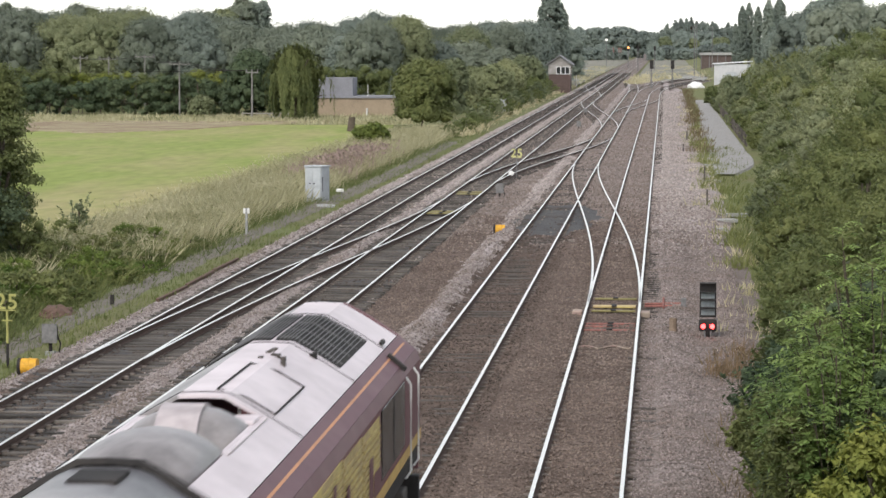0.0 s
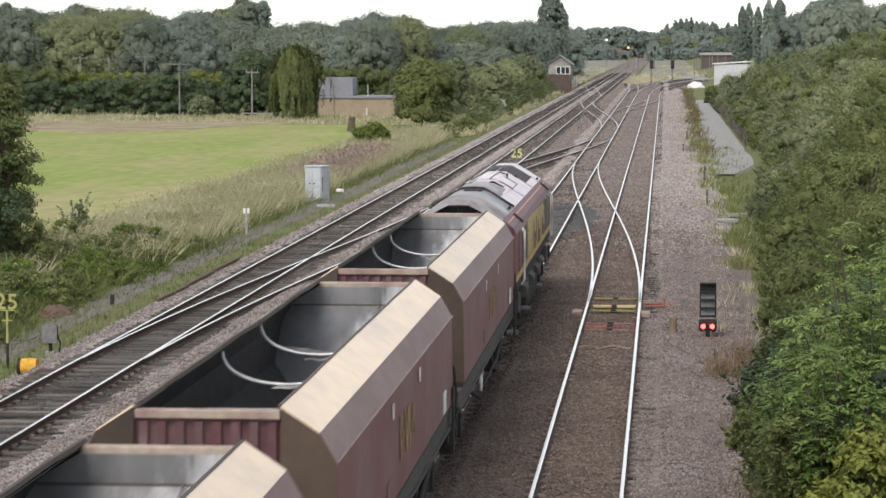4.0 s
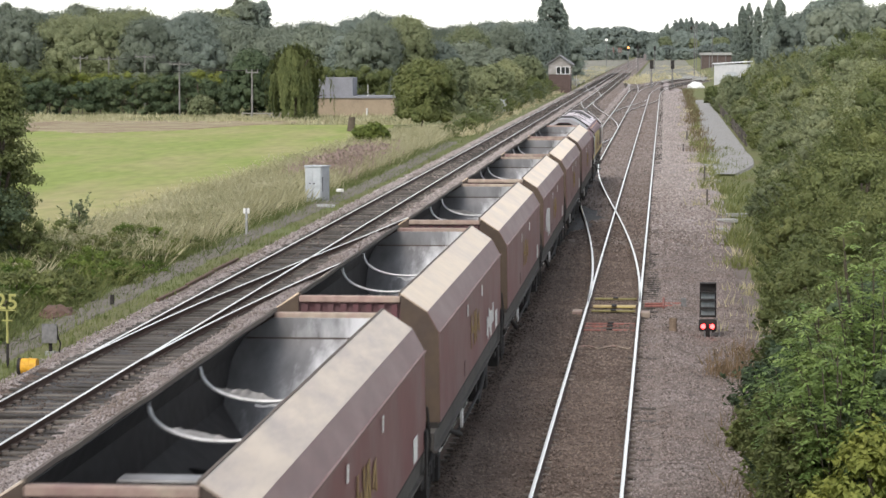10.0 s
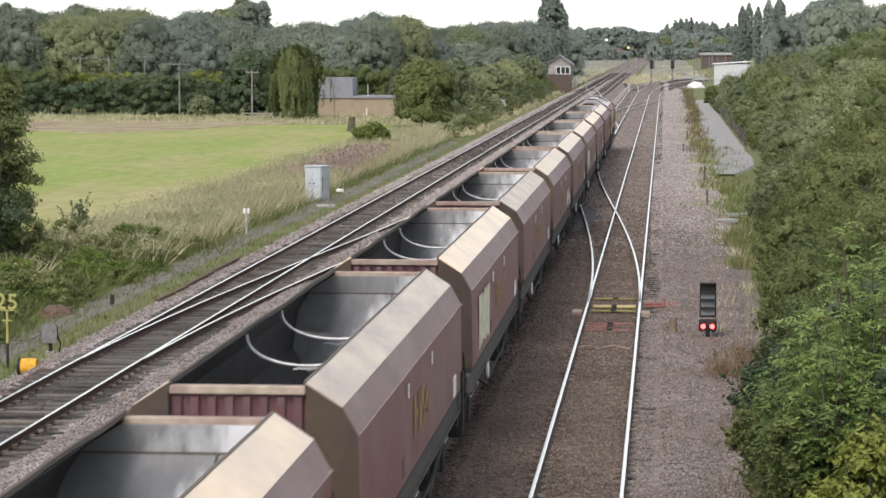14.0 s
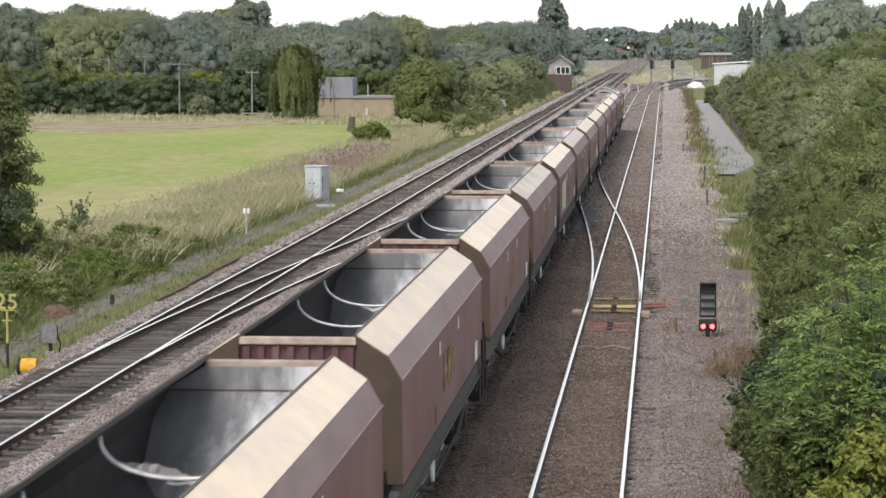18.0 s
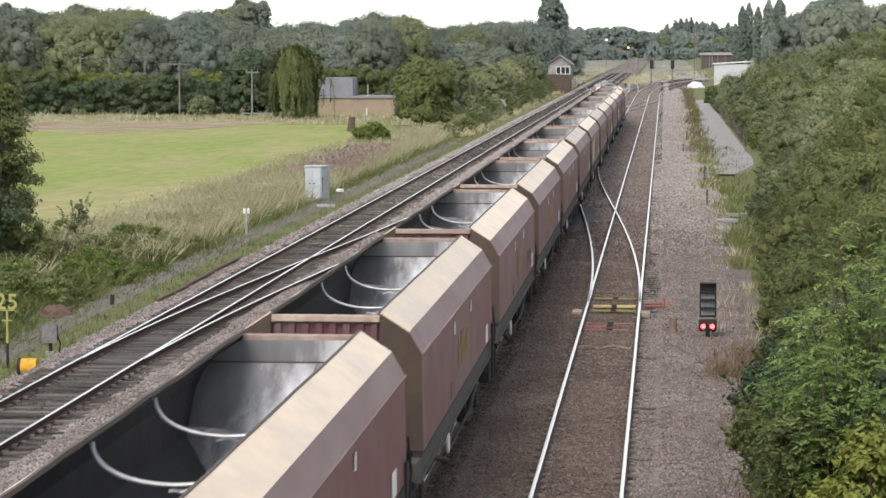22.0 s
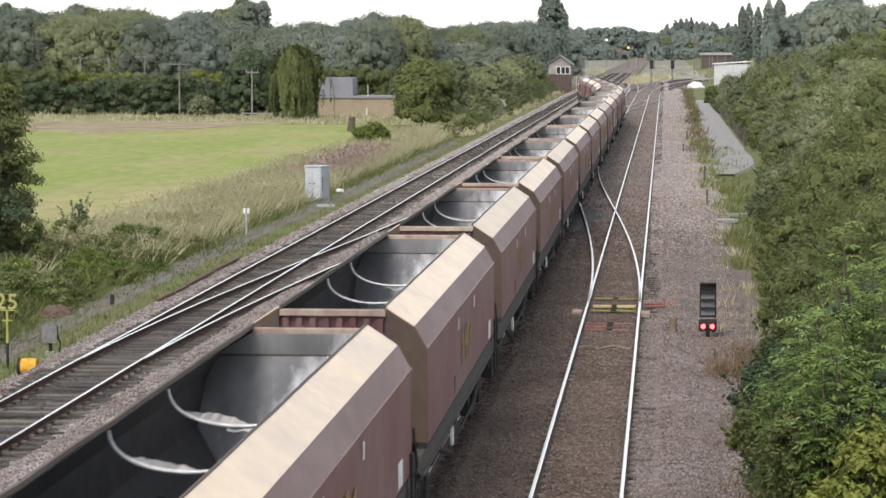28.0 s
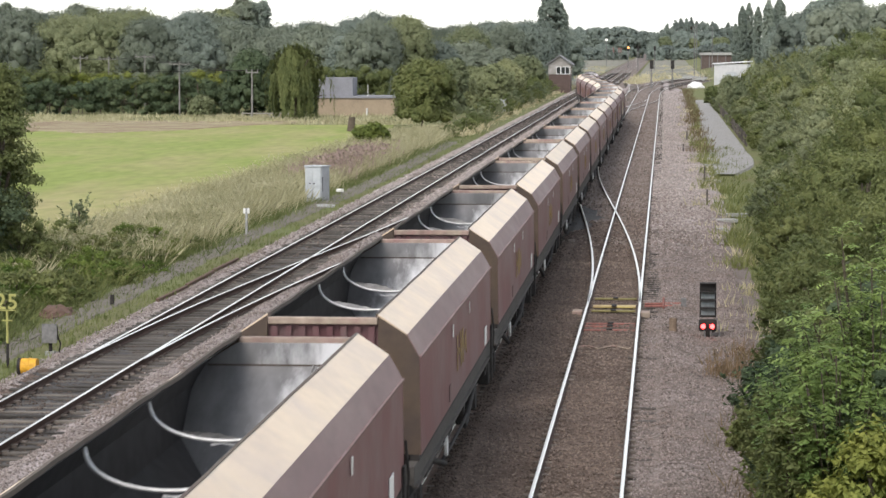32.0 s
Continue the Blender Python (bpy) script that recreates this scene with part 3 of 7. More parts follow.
def build_stones():
    """Loose stones lying over the bed, thinning out with distance."""
    rng = np.random.default_rng(3)
    shape = np.array([(1, 0, 0), (0, 1, 0), (-1, 0, 0), (0, -1, 0), (0, 0, 0.9), (0, 0, -0.7)])
    tris = np.array([(0, 1, 4), (1, 2, 4), (2, 3, 4), (3, 0, 4), (1, 0, 5), (2, 1, 5), (3, 2, 5), (0, 3, 5)])
    zones = ((38, 62, 200, 0.027), (62, 95, 120, 0.032), (95, 150, 46, 0.045), (150, 250, 18, 0.06), (250, 430, 5, 0.08))
    for oily, far, west in ((False, False, False), (False, False, True), (True, False, False), (True, False, True), (False, True, False), (True, True, False)):
        pts, rad = [], []
        for y0, y1, density, size in (zones[2:] if far else zones[:2] + ((95, 140, 34, 0.045),)):
            k = int((y1 - y0) * 18 * density)
            x, y = rng.uniform(-15.6, 2.4, k), rng.uniform(y0, y1, k)
            n = np.array([0.35 * noise.noise((a * 0.8, b * 0.25, 3)) for a, b in zip(x, y)])
            near = np.min(np.abs(x[:, None] - np.array([B_X, E_X, D_X])), axis=1)
            dirty = (near < 1.2 + n) | ((-8.8 < x + n) & (x + n < -6.9)) | ((-4.2 < x) & (x < -2.2)) | (np.abs(x - C_X) < 0.75 + 0.4 * n)
            rails = np.min(np.abs(x[:, None] - np.array([c + s for c in (B_X, C_X, E_X, D_X) for s in (-HALF, HALF)])), axis=1)
            keep = (dirty == oily) & (rails > 0.09)
            if not (oily or far):
                keep &= (x < -6) == west
            if oily and not far:
                keep &= (np.where(x < -8.5, near - 0.1, np.abs(x - B_X) - 0.1) < 1.2 + n) == west
            if far:
                keep &= rng.uniform(0, 1, k) < (y - 95) / 45
            elif y1 > 95:
                keep &= rng.uniform(0, 1, k) < 1.3 - (y - 95) / 45
            if oily and y0 < 130:
                keep &= np.array([not oily_patch(a, b) or h < 0.06 for a, b, h in zip(x, y, rng.uniform(0, 1, k))])
            if oily:
                keep &= (rng.uniform(0, 1, k) < np.where(np.abs(x - C_X) < 0.75, 0.95, np.where((x < -8.5) & (near < 1.15), 0.3, 0.65)))
            x, y = x[keep], y[keep]
            z = np.array([bed_height(a, b) for a, b in zip(x, y)])
            pts.append(np.stack([x, y, z + size * 0.25], 1))
            rad.append(size * rng.uniform(0.6, 1.35, len(x)))
        pts, rad = np.concatenate(pts), np.concatenate(rad)
        k = len(pts)
        v = shape[None] * rad[:, None, None] * rng.uniform(0.6, 1.25, (k, 6, 1))
        a = rng.uniform(0, math.tau, k)
        c, s = np.cos(a)[:, None], np.sin(a)[:, None]
        v = np.stack([v[:, :, 0] * c - v[:, :, 1] * s, v[:, :, 0] * s + v[:, :, 1] * c, v[:, :, 2]], 2) + pts[:, None]
        f = tris[None] + 6 * np.arange(k)[:, None, None]
        me = bpy.data.meshes.new("loose_stones")
        me.vertices.add(6 * k)
        me.vertices.foreach_set("co", v.astype(np.float32).ravel())
        me.loops.add(24 * k)
        me.loops.foreach_set("vertex_index", f.astype(np.int32).ravel())
        me.polygons.add(8 * k)
        me.polygons.foreach_set("loop_start", np.arange(0, 24 * k, 3, dtype=np.int32))
        me.polygons.foreach_set("loop_total", np.full(8 * k, 3, dtype=np.int32))
        me.update(calc_edges=True)
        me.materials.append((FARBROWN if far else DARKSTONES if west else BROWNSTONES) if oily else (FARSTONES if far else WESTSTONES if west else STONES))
        tagged(new("loose_stones", me), (("deep brown" if west else "brown") + " ballast stones between the rails" if oily else ("grey" if west else "pinkish grey") + " loose ballast stones") + (" further along the line" if far else ""), "ballast", kind="stuff")


build_ground()
build_bed()
build_stones()
build_tracks()

# service path beside the right-hand bushes, trough lid path beside the left bank
verts, faces = [], []
for j, y in enumerate(spread((160, 4.0), (372, 1))):
    left = 3.2 + 1.2 * ease((y - 200) / 150) + 0.2 * noise.noise((y * 0.1, 0, 0))
    right = 4.2 + 1.8 * ease((y - 158) / 18) + 0.15 * noise.noise((y * 0.1, 5, 0))
    verts += [(left - 0.3, y, bank(left, y) - 0.2), (left, y, bank(left, y) + 0.13), (right, y, bank(right, y) + 0.14), (right + 0.3, y, bank(right, y) - 0.2)]
    if j:
        faces += [(4 * j - 4 + k, 4 * j - 3 + k, 4 * j + 1 + k, 4 * j + k) for k in range(3)]
tagged(sheet("service_path", verts, faces, GRAVEL), "grey gravel service path between weeds and bushes", "path", kind="structure")


# ---------------------------------------------------------------- the train
def bogie(parent, y, half_base, radius, axles, frame_z, wide=1.05, label="black cast bogie with dusty frames"):
    """A bogie as a part, its wheels and axles one level deeper."""
    bm = bmesh.new()
    for s in (-1, 1):
        box(bm, s * wide - 0.07, s * wide + 0.07, -half_base - 0.55, half_base + 0.55, frame_z - 0.13, frame_z + 0.13, 0.02)
        for a in axles:
            box(bm, s * wide - 0.12, s * wide + 0.12, a - 0.2, a + 0.2, radius - 0.16, frame_z + 0.1, 0.03)
        for a in (-0.32, 0.32):
            cyl(bm, (s * wide, a, frame_z - 0.25), (s * wide, a, frame_z + 0.1), 0.1, n=8)
    box(bm, -wide, wide, -0.25, 0.25, frame_z - 0.1, frame_z + 0.14, 0.02)
    b = part("bogie", bm, BLACK, parent, label)
    b.location = (0, y, 0)
    for a in axles:
        bm = bmesh.new()
        cyl(bm, (-0.9, 0, 0), (0.9, 0, 0), 0.085, n=8)
        for s in (-1, 1):
            cyl(bm, (s * 0.69, 0, 0), (s * 0.81, 0, 0), radius, n=20)
            cyl(bm, (s * 0.665, 0, 0), (s * 0.69, 0, 0), radius + 0.028, n=20)
        w = part("wheelset", bm, GREYSTEEL, b)
        w.location = (0, a, radius)
    return b


def buffers(parent, y, way):
    for s in (-1, 1):
        bm = bmesh.new()
        cyl(bm, (s * 0.87, y, 1.05), (s * 0.87, y + way * 0.45, 1.05), 0.12, n=12)
        cyl(bm, (s * 0.87, y + way * 0.45, 1.05), (s * 0.87, y + way * 0.52, 1.05), 0.23, n=16)
        part("buffer", bm, BLACK, parent)
    bm = boxed(-0.12, 0.12, min(y, y + way * 0.65), max(y, y + way * 0.65), 0.86, 1.12, 0.03)
    part("coupler", bm, BLACK, parent)


def drawn(bm, sections):
    """A closed outline drawn through many sections."""
    rings = [[bm.verts.new(q) for q in ring] for ring in sections]
    n = len(rings[0])
    for a, b in zip(rings, rings[1:]):
        for i in range(n):
            bm.faces.new((a[i], a[(i + 1) % n], b[(i + 1) % n], b[i]))
    bm.faces.new(rings[0][::-1])
    bm.faces.new(rings[-1])
    bmesh.ops.recalc_face_normals(bm, faces=bm.faces)
    return bm


def hopper_wagon(kind):
    """A bogie coal hopper, open on top between two sloping canopies; kind sets its dents and torn plates."""
    chance = random.Random(60 + kind)
    w = thing("hopper_wagon", "maroon bogie coal hopper wagon with beige dust on its canopies, empty", "freight wagon", group="hopper wagons of the train")
    L = 7.66
    top, fold, knee, foot = (0.80, 3.64), (1.22, 3.36), (1.40, 3.04), (1.42, 1.62)
    for s in (1, -1):
        flip = lambda line: [(s * x, z) for x, z in (line if s > 0 else line[::-1])]
        dent = lambda y: (0.022 * noise.noise((y * 0.33, s * 3.1, kind * 5.7)) + 0.009 * noise.noise((y * 1.3, s, kind * 2.3))) * ease((L - abs(y)) / 1.5)
        stations = [-L + 2 * L * i / 44 for i in range(45)]
        skin, lip = [], []
        for y in stations:
            d = dent(y)
            tx, tz = top[0] + d, top[1] + 0.5 * d
            mx, mz = (fold[0] + tx) / 2, (fold[1] + tz) / 2 + 0.25 * d
            skin.append([(s * fold[0], y, fold[1]), (s * mx, y, mz), (s * tx, y, tz), (s * (tx - 0.012), y, tz - 0.03), (s * (mx - 0.015), y, mz - 0.03), (s * (fold[0] - 0.02), y, fold[1] - 0.025)])
            lip.append([(s * (tx - 0.034), y, tz + 0.012), (s * (tx + 0.003), y, tz + 0.012), (s * (tx - 0.006), y, tz - 0.04), (s * (tx - 0.034), y, tz - 0.04)])
        part("canopy", drawn(bmesh.new(), skin), BEIGE, w, "sloping dented canopy thick with beige dust")
        part("shoulder", strip(bmesh.new(), flip([knee, (fold[0] + 0.002, fold[1] - 0.002)]), 0.03, -L, L), SHOULDER, w, "greyish maroon shoulder plate")
        part("side_panel", strip(bmesh.new(), flip([foot, (knee[0], knee[1] - 0.012)]), 0.04, -L, L), MAROON, w)
        part("waist_seam", boxed(s * 1.395, s * 1.425, -L, L, 3.015, 3.045), SHOULDER, w)
        part("canopy_lip", drawn(bmesh.new(), lip), DUST, w)
        # inner lining, sloping to the doors
        part("hopper_lining", strip(bmesh.new(), flip([(0.35, 1.55), (1.30, 2.45), (1.34, 3.0), (1.19, 3.30), (0.8, 3.56)]), -0.012, -L + 0.1, L - 0.1), DARKLINER, w, "coal-black lining")
        # underframe on this side
        part("sole_bar", boxed(s * 1.24, s * 1.37, -8.2, 8.2, 1.25, 1.53, 0.015), FRAMEGREY, w, "dusty grey frame channel")
        part("lower_flange", boxed(s * 1.34, s * 1.42, -8.2, 8.2, 1.225, 1.255), SHADEDSTEEL, w, "grimy flange, underframe shade in its colour")
        part("side_sill", boxed(s * 1.26, s * 1.39, -L, L, 1.53, 1.625), BLACK, w)
        part("brake_wheel", rod((s * 1.33, -2.4, 0.95), (s * 1.37, -2.4, 0.95), 0.17, n=14), WHITE, w, "whitish brake handwheel")
        for y in (-5.1, 5.1):
            part("tie_strut", rod((s * 1.3, y * 0.42, 0.62), (s * 1.3, y, 1.15), 0.05), BLACK, w)
        for y in (-1.9, 1.9):
            part("door_gear_box", boxed(s * 0.55, s * 1.05, y - 0.75, y + 0.75, 0.45, 1.08, 0.04), BLACK, w)
        part("brake_pipe", tube(bmesh.new(), [(s * 1.30, -3.0, 0.75), (s * 1.30, -1.0, 0.72), (s * 1.30, 1.0, 0.72), (s * 1.30, 3.0, 0.75)], 0.03), BLACK, w)
        part("grab_rail", tube(bmesh.new(), [(s * 1.43, L + 0.1, 1.15), (s * 1.47, L + 0.12, 1.7), (s * 1.43, L + 0.06, 2.2)], 0.02, 6), BLACK, w)
        part("side_ladder", boxed(s * 1.425, s * 1.46, L - 0.35, L - 0.12, 0.8, 1.9), BLACK, w)
        for y, z, h in ((-2.0, 2.70, 0.2), (1.66, 2.72, 0.2)):
            part("side_tag", boxed(s * 1.424, s * 1.436, y - 0.05, y + 0.05, z, z + h), WHITE, w, "small white plate")
        part("data_panel", boxed(s * 1.424, s * 1.437, 5.65, 6.15, 1.68, 2.02), WHITE, w, "white data panel")
        part("lower_mark", boxed(s * 1.424, s * 1.434, -2.75, -2.45, 1.72, 1.98), SHOULDER, w, "faint unreadable stencilling")
        # the worn operator's mark: plain gold bars
        for k, (y, hh, tilt) in enumerate(((-1.05, 0.6, 0), (-0.72, 0.2, 80), (-0.35, 0.62, 16), (-0.08, 0.55, -14), (0.18, 0.6, 14), (0.62, 0.3, -30), (0.85, 0.42, 24))):
            bar = boxed(s * 1.424, s * 1.434, -0.055, 0.055, -hh / 2, hh / 2)
            bmesh.ops.rotate(bar, verts=bar.verts, matrix=Matrix.Rotation(radians(tilt), 3, "X"))
            mark = part("logo_bar", bar, GOLDMARK, w, "worn gold bar of a painted mark")
            mark.location = (0, y, 2.32)
    # ends: flat margins, ribbed middle, rim bar
    for e in (-1, 1):
        y = e * L
        for s in (1, -1):
            out = [(s * 0.80, 3.615), (s * 1.215, 3.345), (s * 1.393, 3.03), (s * 1.415, 1.625), (s * 0.80, 1.625)]
            part("end_margin", prism(bmesh.new(), out if s > 0 else out[::-1], min(y + e * 0.012, y - e * 0.05), max(y + e * 0.012, y - e * 0.05)), RUSTMARGIN, w, "dusty rust brown end margin")
        part("end_panel", boxed(-0.80, 0.80, min(y - e * 0.06, y - e * 0.11), max(y - e * 0.06, y - e * 0.11), 1.62, 3.52), ENDMAROON, w)
        for k in range(8):
            x = -0.70 + 0.2 * k
            part("end_rib", prism(bmesh.new(), [(x - 0.045, 1.64), (x + 0.045, 1.64), (x + 0.045, 3.46), (x - 0.045, 3.46)], min(y - e * 0.06, y - e * 0.01), max(y - e * 0.06, y - e * 0.01)), ENDMAROON, w)
        bar = boxed(-0.79, 0.79, min(y - e * 0.12, y + e * 0.02), max(y - e * 0.12, y + e * 0.02), 3.49, 3.59, 0.015)
        part("rim_bar", bar, RIM, w, "worn beige rim bar")
        # sloping end sheet inside
        bm = bmesh.new()
        pts = [(-1.3, 2.5), (-1.33, 3.0), (-1.18, 3.28), (-0.8, 3.5), (0.8, 3.5), (1.18, 3.28), (1.33, 3.0), (1.3, 2.5)]
        low = [bm.verts.new((x, y - e * 0.17, 3.22)) for x in (-1.26, 1.26)]
        part("end_apron", prism(bmesh.new(), [(-1.24, 3.225), (1.24, 3.225), (1.16, 3.30), (0.8, 3.52), (-0.8, 3.52), (-1.16, 3.30)], min(y - e * 0.13, y - e * 0.16), max(y - e * 0.13, y - e * 0.16)), ENDSTEEL, w)
        part("apron_seam", boxed(-1.2, 1.2, min(y - e * 0.165, y - e * 0.185), max(y - e * 0.165, y - e * 0.185), 3.205, 3.235), DUST, w)
        a, b = bm.verts.new((-1.25, y - e * 2.6, 1.95)), bm.verts.new((1.25, y - e * 2.6, 1.95))
        m0, m1 = bm.verts.new((-1.335, y - e * 0.687, 2.95)), bm.verts.new((1.335, y - e * 0.687, 2.95))
        bm.faces.new((low[0], m0, m1, low[1]))
        bm.faces.new((m0, a, b, m1))
        c, d = bm.verts.new((-0.9, y - e * 3.2, 1.5)), bm.verts.new((0.9, y - e * 3.2, 1.5))
        bm.faces.new((a, c, d, b))
        bmesh.ops.recalc_face_normals(bm, faces=bm.faces)
        for f in bm.faces:
            if f.normal.z < 0:
                f.normal_flip()
        part("end_sheet", bm, ENDSTEEL, w, "sloping end sheet of worn grey steel")
        if e > 0:
            for k in range(chance.choice((1, 2, 2))):
                x, f = chance.uniform(0.1, 0.75), chance.uniform(0.5, 1.0)
                bm = bmesh.new()
                ends = [(y - 0.18, 3.23), (y - 0.17 - 0.517 * f, 3.22 - 0.27 * f + 0.012)]
                v = [bm.verts.new(q) for q in ((x, *ends[0]), (x + 0.016, *ends[0]), (x + 0.03, *ends[1]), (x - 0.02, *ends[1]))]
                bm.faces.new(v)
                bmesh.ops.solidify(bm, geom=bm.faces[:], thickness=0.004)
                part("white_streak", bm, BRIGHT, w, "pale run mark down the end sheet")
        # end platform
        part("headstock", boxed(-1.3, 1.3, min(e * 8.2, e * 8.35), max(e * 8.2, e * 8.35), 0.88, 1.3, 0.02), BLACK, w)
        part("end_platform", boxed(-1.25, 1.25, min(e * 7.7, e * 8.3), max(e * 7.7, e * 8.3), 1.3, 1.36), GREYSTEEL, w)
        buffers(w, e * 8.35, e)
        for s in (-1, 1):
            part("end_strut", rod((s * 0.95, e * 8.1, 1.36), (s * 1.05, e * 7.68, 2.4), 0.05), DUST, w)
    # two dividing plates, torn along the top, each under a curved bright tie bar
    for y in (-1.75, 1.55):
        arc = [(0.83 * math.sin(a), 3.555 - 0.455 * math.cos(a) ** 0.8) for a in [radians(d) for d in range(-88, 89, 8)]]
        part("tie_bar", tube(bmesh.new(), [(x, y, z) for x, z in arc], 0.021, 8), BRIGHT, w, "bright curved tie bar", smooth=True)
        bm = bmesh.new()
        edge = [(1.15 - 2.3 * i / 14, 2.2 + 0.06 * noise.noise((i * 0.7, y, kind))) for i in range(15)]
        prism(bm, [(-0.7, 1.5), (0.7, 1.5), (1.1, 2.1)] + edge + [(-1.1, 2.1)], y + 0.30, y + 0.34)
        part("divider", bm, DARKLINER, w, "black dividing plate")
        # a curled flap beside the bar, and the crumpled edge
        if chance.random() < 0.75:
            x0, x1, tall = -0.62 + chance.uniform(-0.05, 0.1), chance.uniform(-0.15, 0.2), chance.uniform(0.05, 0.1)
            low, high = [], []
            bm = bmesh.new()
            for i in range(13):
                u = i / 12
                x = x0 + (x1 - x0) * u
                z = 3.555 - 0.455 * math.sqrt(max(0.0, 1 - (x / 0.83) ** 2)) ** 0.8
                low.append(bm.verts.new((x, y + 0.05, z - 0.02)))
                high.append(bm.verts.new((x + 0.03, y + 0.06 + 0.07 * math.sin(math.pi * u), z + tall * math.sin(math.pi * u) ** 0.6 + 0.03 * noise.noise((i * 0.9, y, kind * 3)))))
            for i in range(12):
                bm.faces.new((low[i], low[i + 1], high[i + 1], high[i]))
            bmesh.ops.solidify(bm, geom=bm.faces[:], thickness=0.012)
            part("curled_flap", bm, FLAP, w, "curled flap of worn grey plate")
        a, b = chance.uniform(-0.25, 0.15), chance.uniform(0.55, 0.8)
        bm = bmesh.new()
        up, down = [], []
        for i in range(22):
            x = a + (b - a) * i / 21
            z = 3.02 + 0.07 * noise.noise((x * 5.3, y * 2.1, 5 + kind)) + 0.05 * abs(x)
            d = y + 0.34 + 0.1 * noise.noise((x * 5, y, 3 + kind))
            wide = 0.02 + 0.09 * abs(noise.noise((x * 3.7, y, 11 + kind)))
            up.append(bm.verts.new((x, d, z)))
            down.append(bm.verts.new((x, d - wide, z - wide * 0.7)))
        for i in range(21):
            bm.faces.new((up[i], up[i + 1], down[i + 1], down[i]))
        bmesh.ops.solidify(bm, geom=bm.faces[:], thickness=0.012)
        part("torn_edge", bm, BRIGHT, w, "bright torn and crumpled edge of the divider")
    part("worn_ledge", boxed(-0.62, 1.1, -4.5, -4.12, 3.08, 3.12, 0.015), FLAP, w, "bright worn ledge plate")
    part("ledge_wall", boxed(-0.62, 1.08, -4.44, -4.40, 1.5, 3.08), DARKLINER, w)
    part("hopper_floor", boxed(-1.0, 1.0, -L + 3, L - 3, 1.44, 1.5), DARKLINER, w)
    part("centre_sill", boxed(-0.25, 0.25, -8.2, 8.2, 0.9, 1.42), BLACK, w)
    for y in (-5.95, 5.95):
        bogie(w, y, 1.0, 0.42, (-1.0, 1.0), 0.62)
    return w


def graffiti(w, material, seed, y0, y1, z0, z1, label, solid=False):
    """Sprayed strokes on a wagon's side."""
    random.seed(seed)
    n = 9 if solid else 7
    for k in range(n):
        y = y0 + (y1 - y0) * (k + 0.5) / n
        h = (z1 - z0) * random.uniform(0.75, 1.0) if solid else (z1 - z0) * random.uniform(0.4, 0.95)
        wid = (y1 - y0) / n * (1.15 if solid else 0.55)
        zc = (z0 + z1) / 2 + (0 if solid else random.uniform(-0.1, 0.1))
        bm = bmesh.new()
        out = [(-wid / 2, -h / 2 * random.uniform(0.8, 1)), (wid / 2, -h / 2 * random.uniform(0.8, 1)), (wid / 2 * random.uniform(0.7, 1), 0), (wid / 2, h / 2 * random.uniform(0.8, 1)), (0, h / 2), (-wid / 2, h / 2 * random.uniform(0.8, 1)), (-wid / 2 * random.uniform(0.7, 1), 0)]
        a = [bm.verts.new((1.424, yy, zz)) for yy, zz in out]
        b = [bm.verts.new((1.431 + 0.0015 * k, yy, zz)) for yy, zz in out]
        bm.faces.new(b)
        for i in range(len(out)):
            bm.faces.new((a[i], a[(i + 1) % len(out)], b[(i + 1) % len(out)], b[i]))
        bmesh.ops.recalc_face_normals(bm, faces=bm.faces)
        p = part("graffiti_stroke", bm, material, w, label)
        p.matrix_local = pose(0, y, zc, 0 if solid else random.uniform(-14, 14))


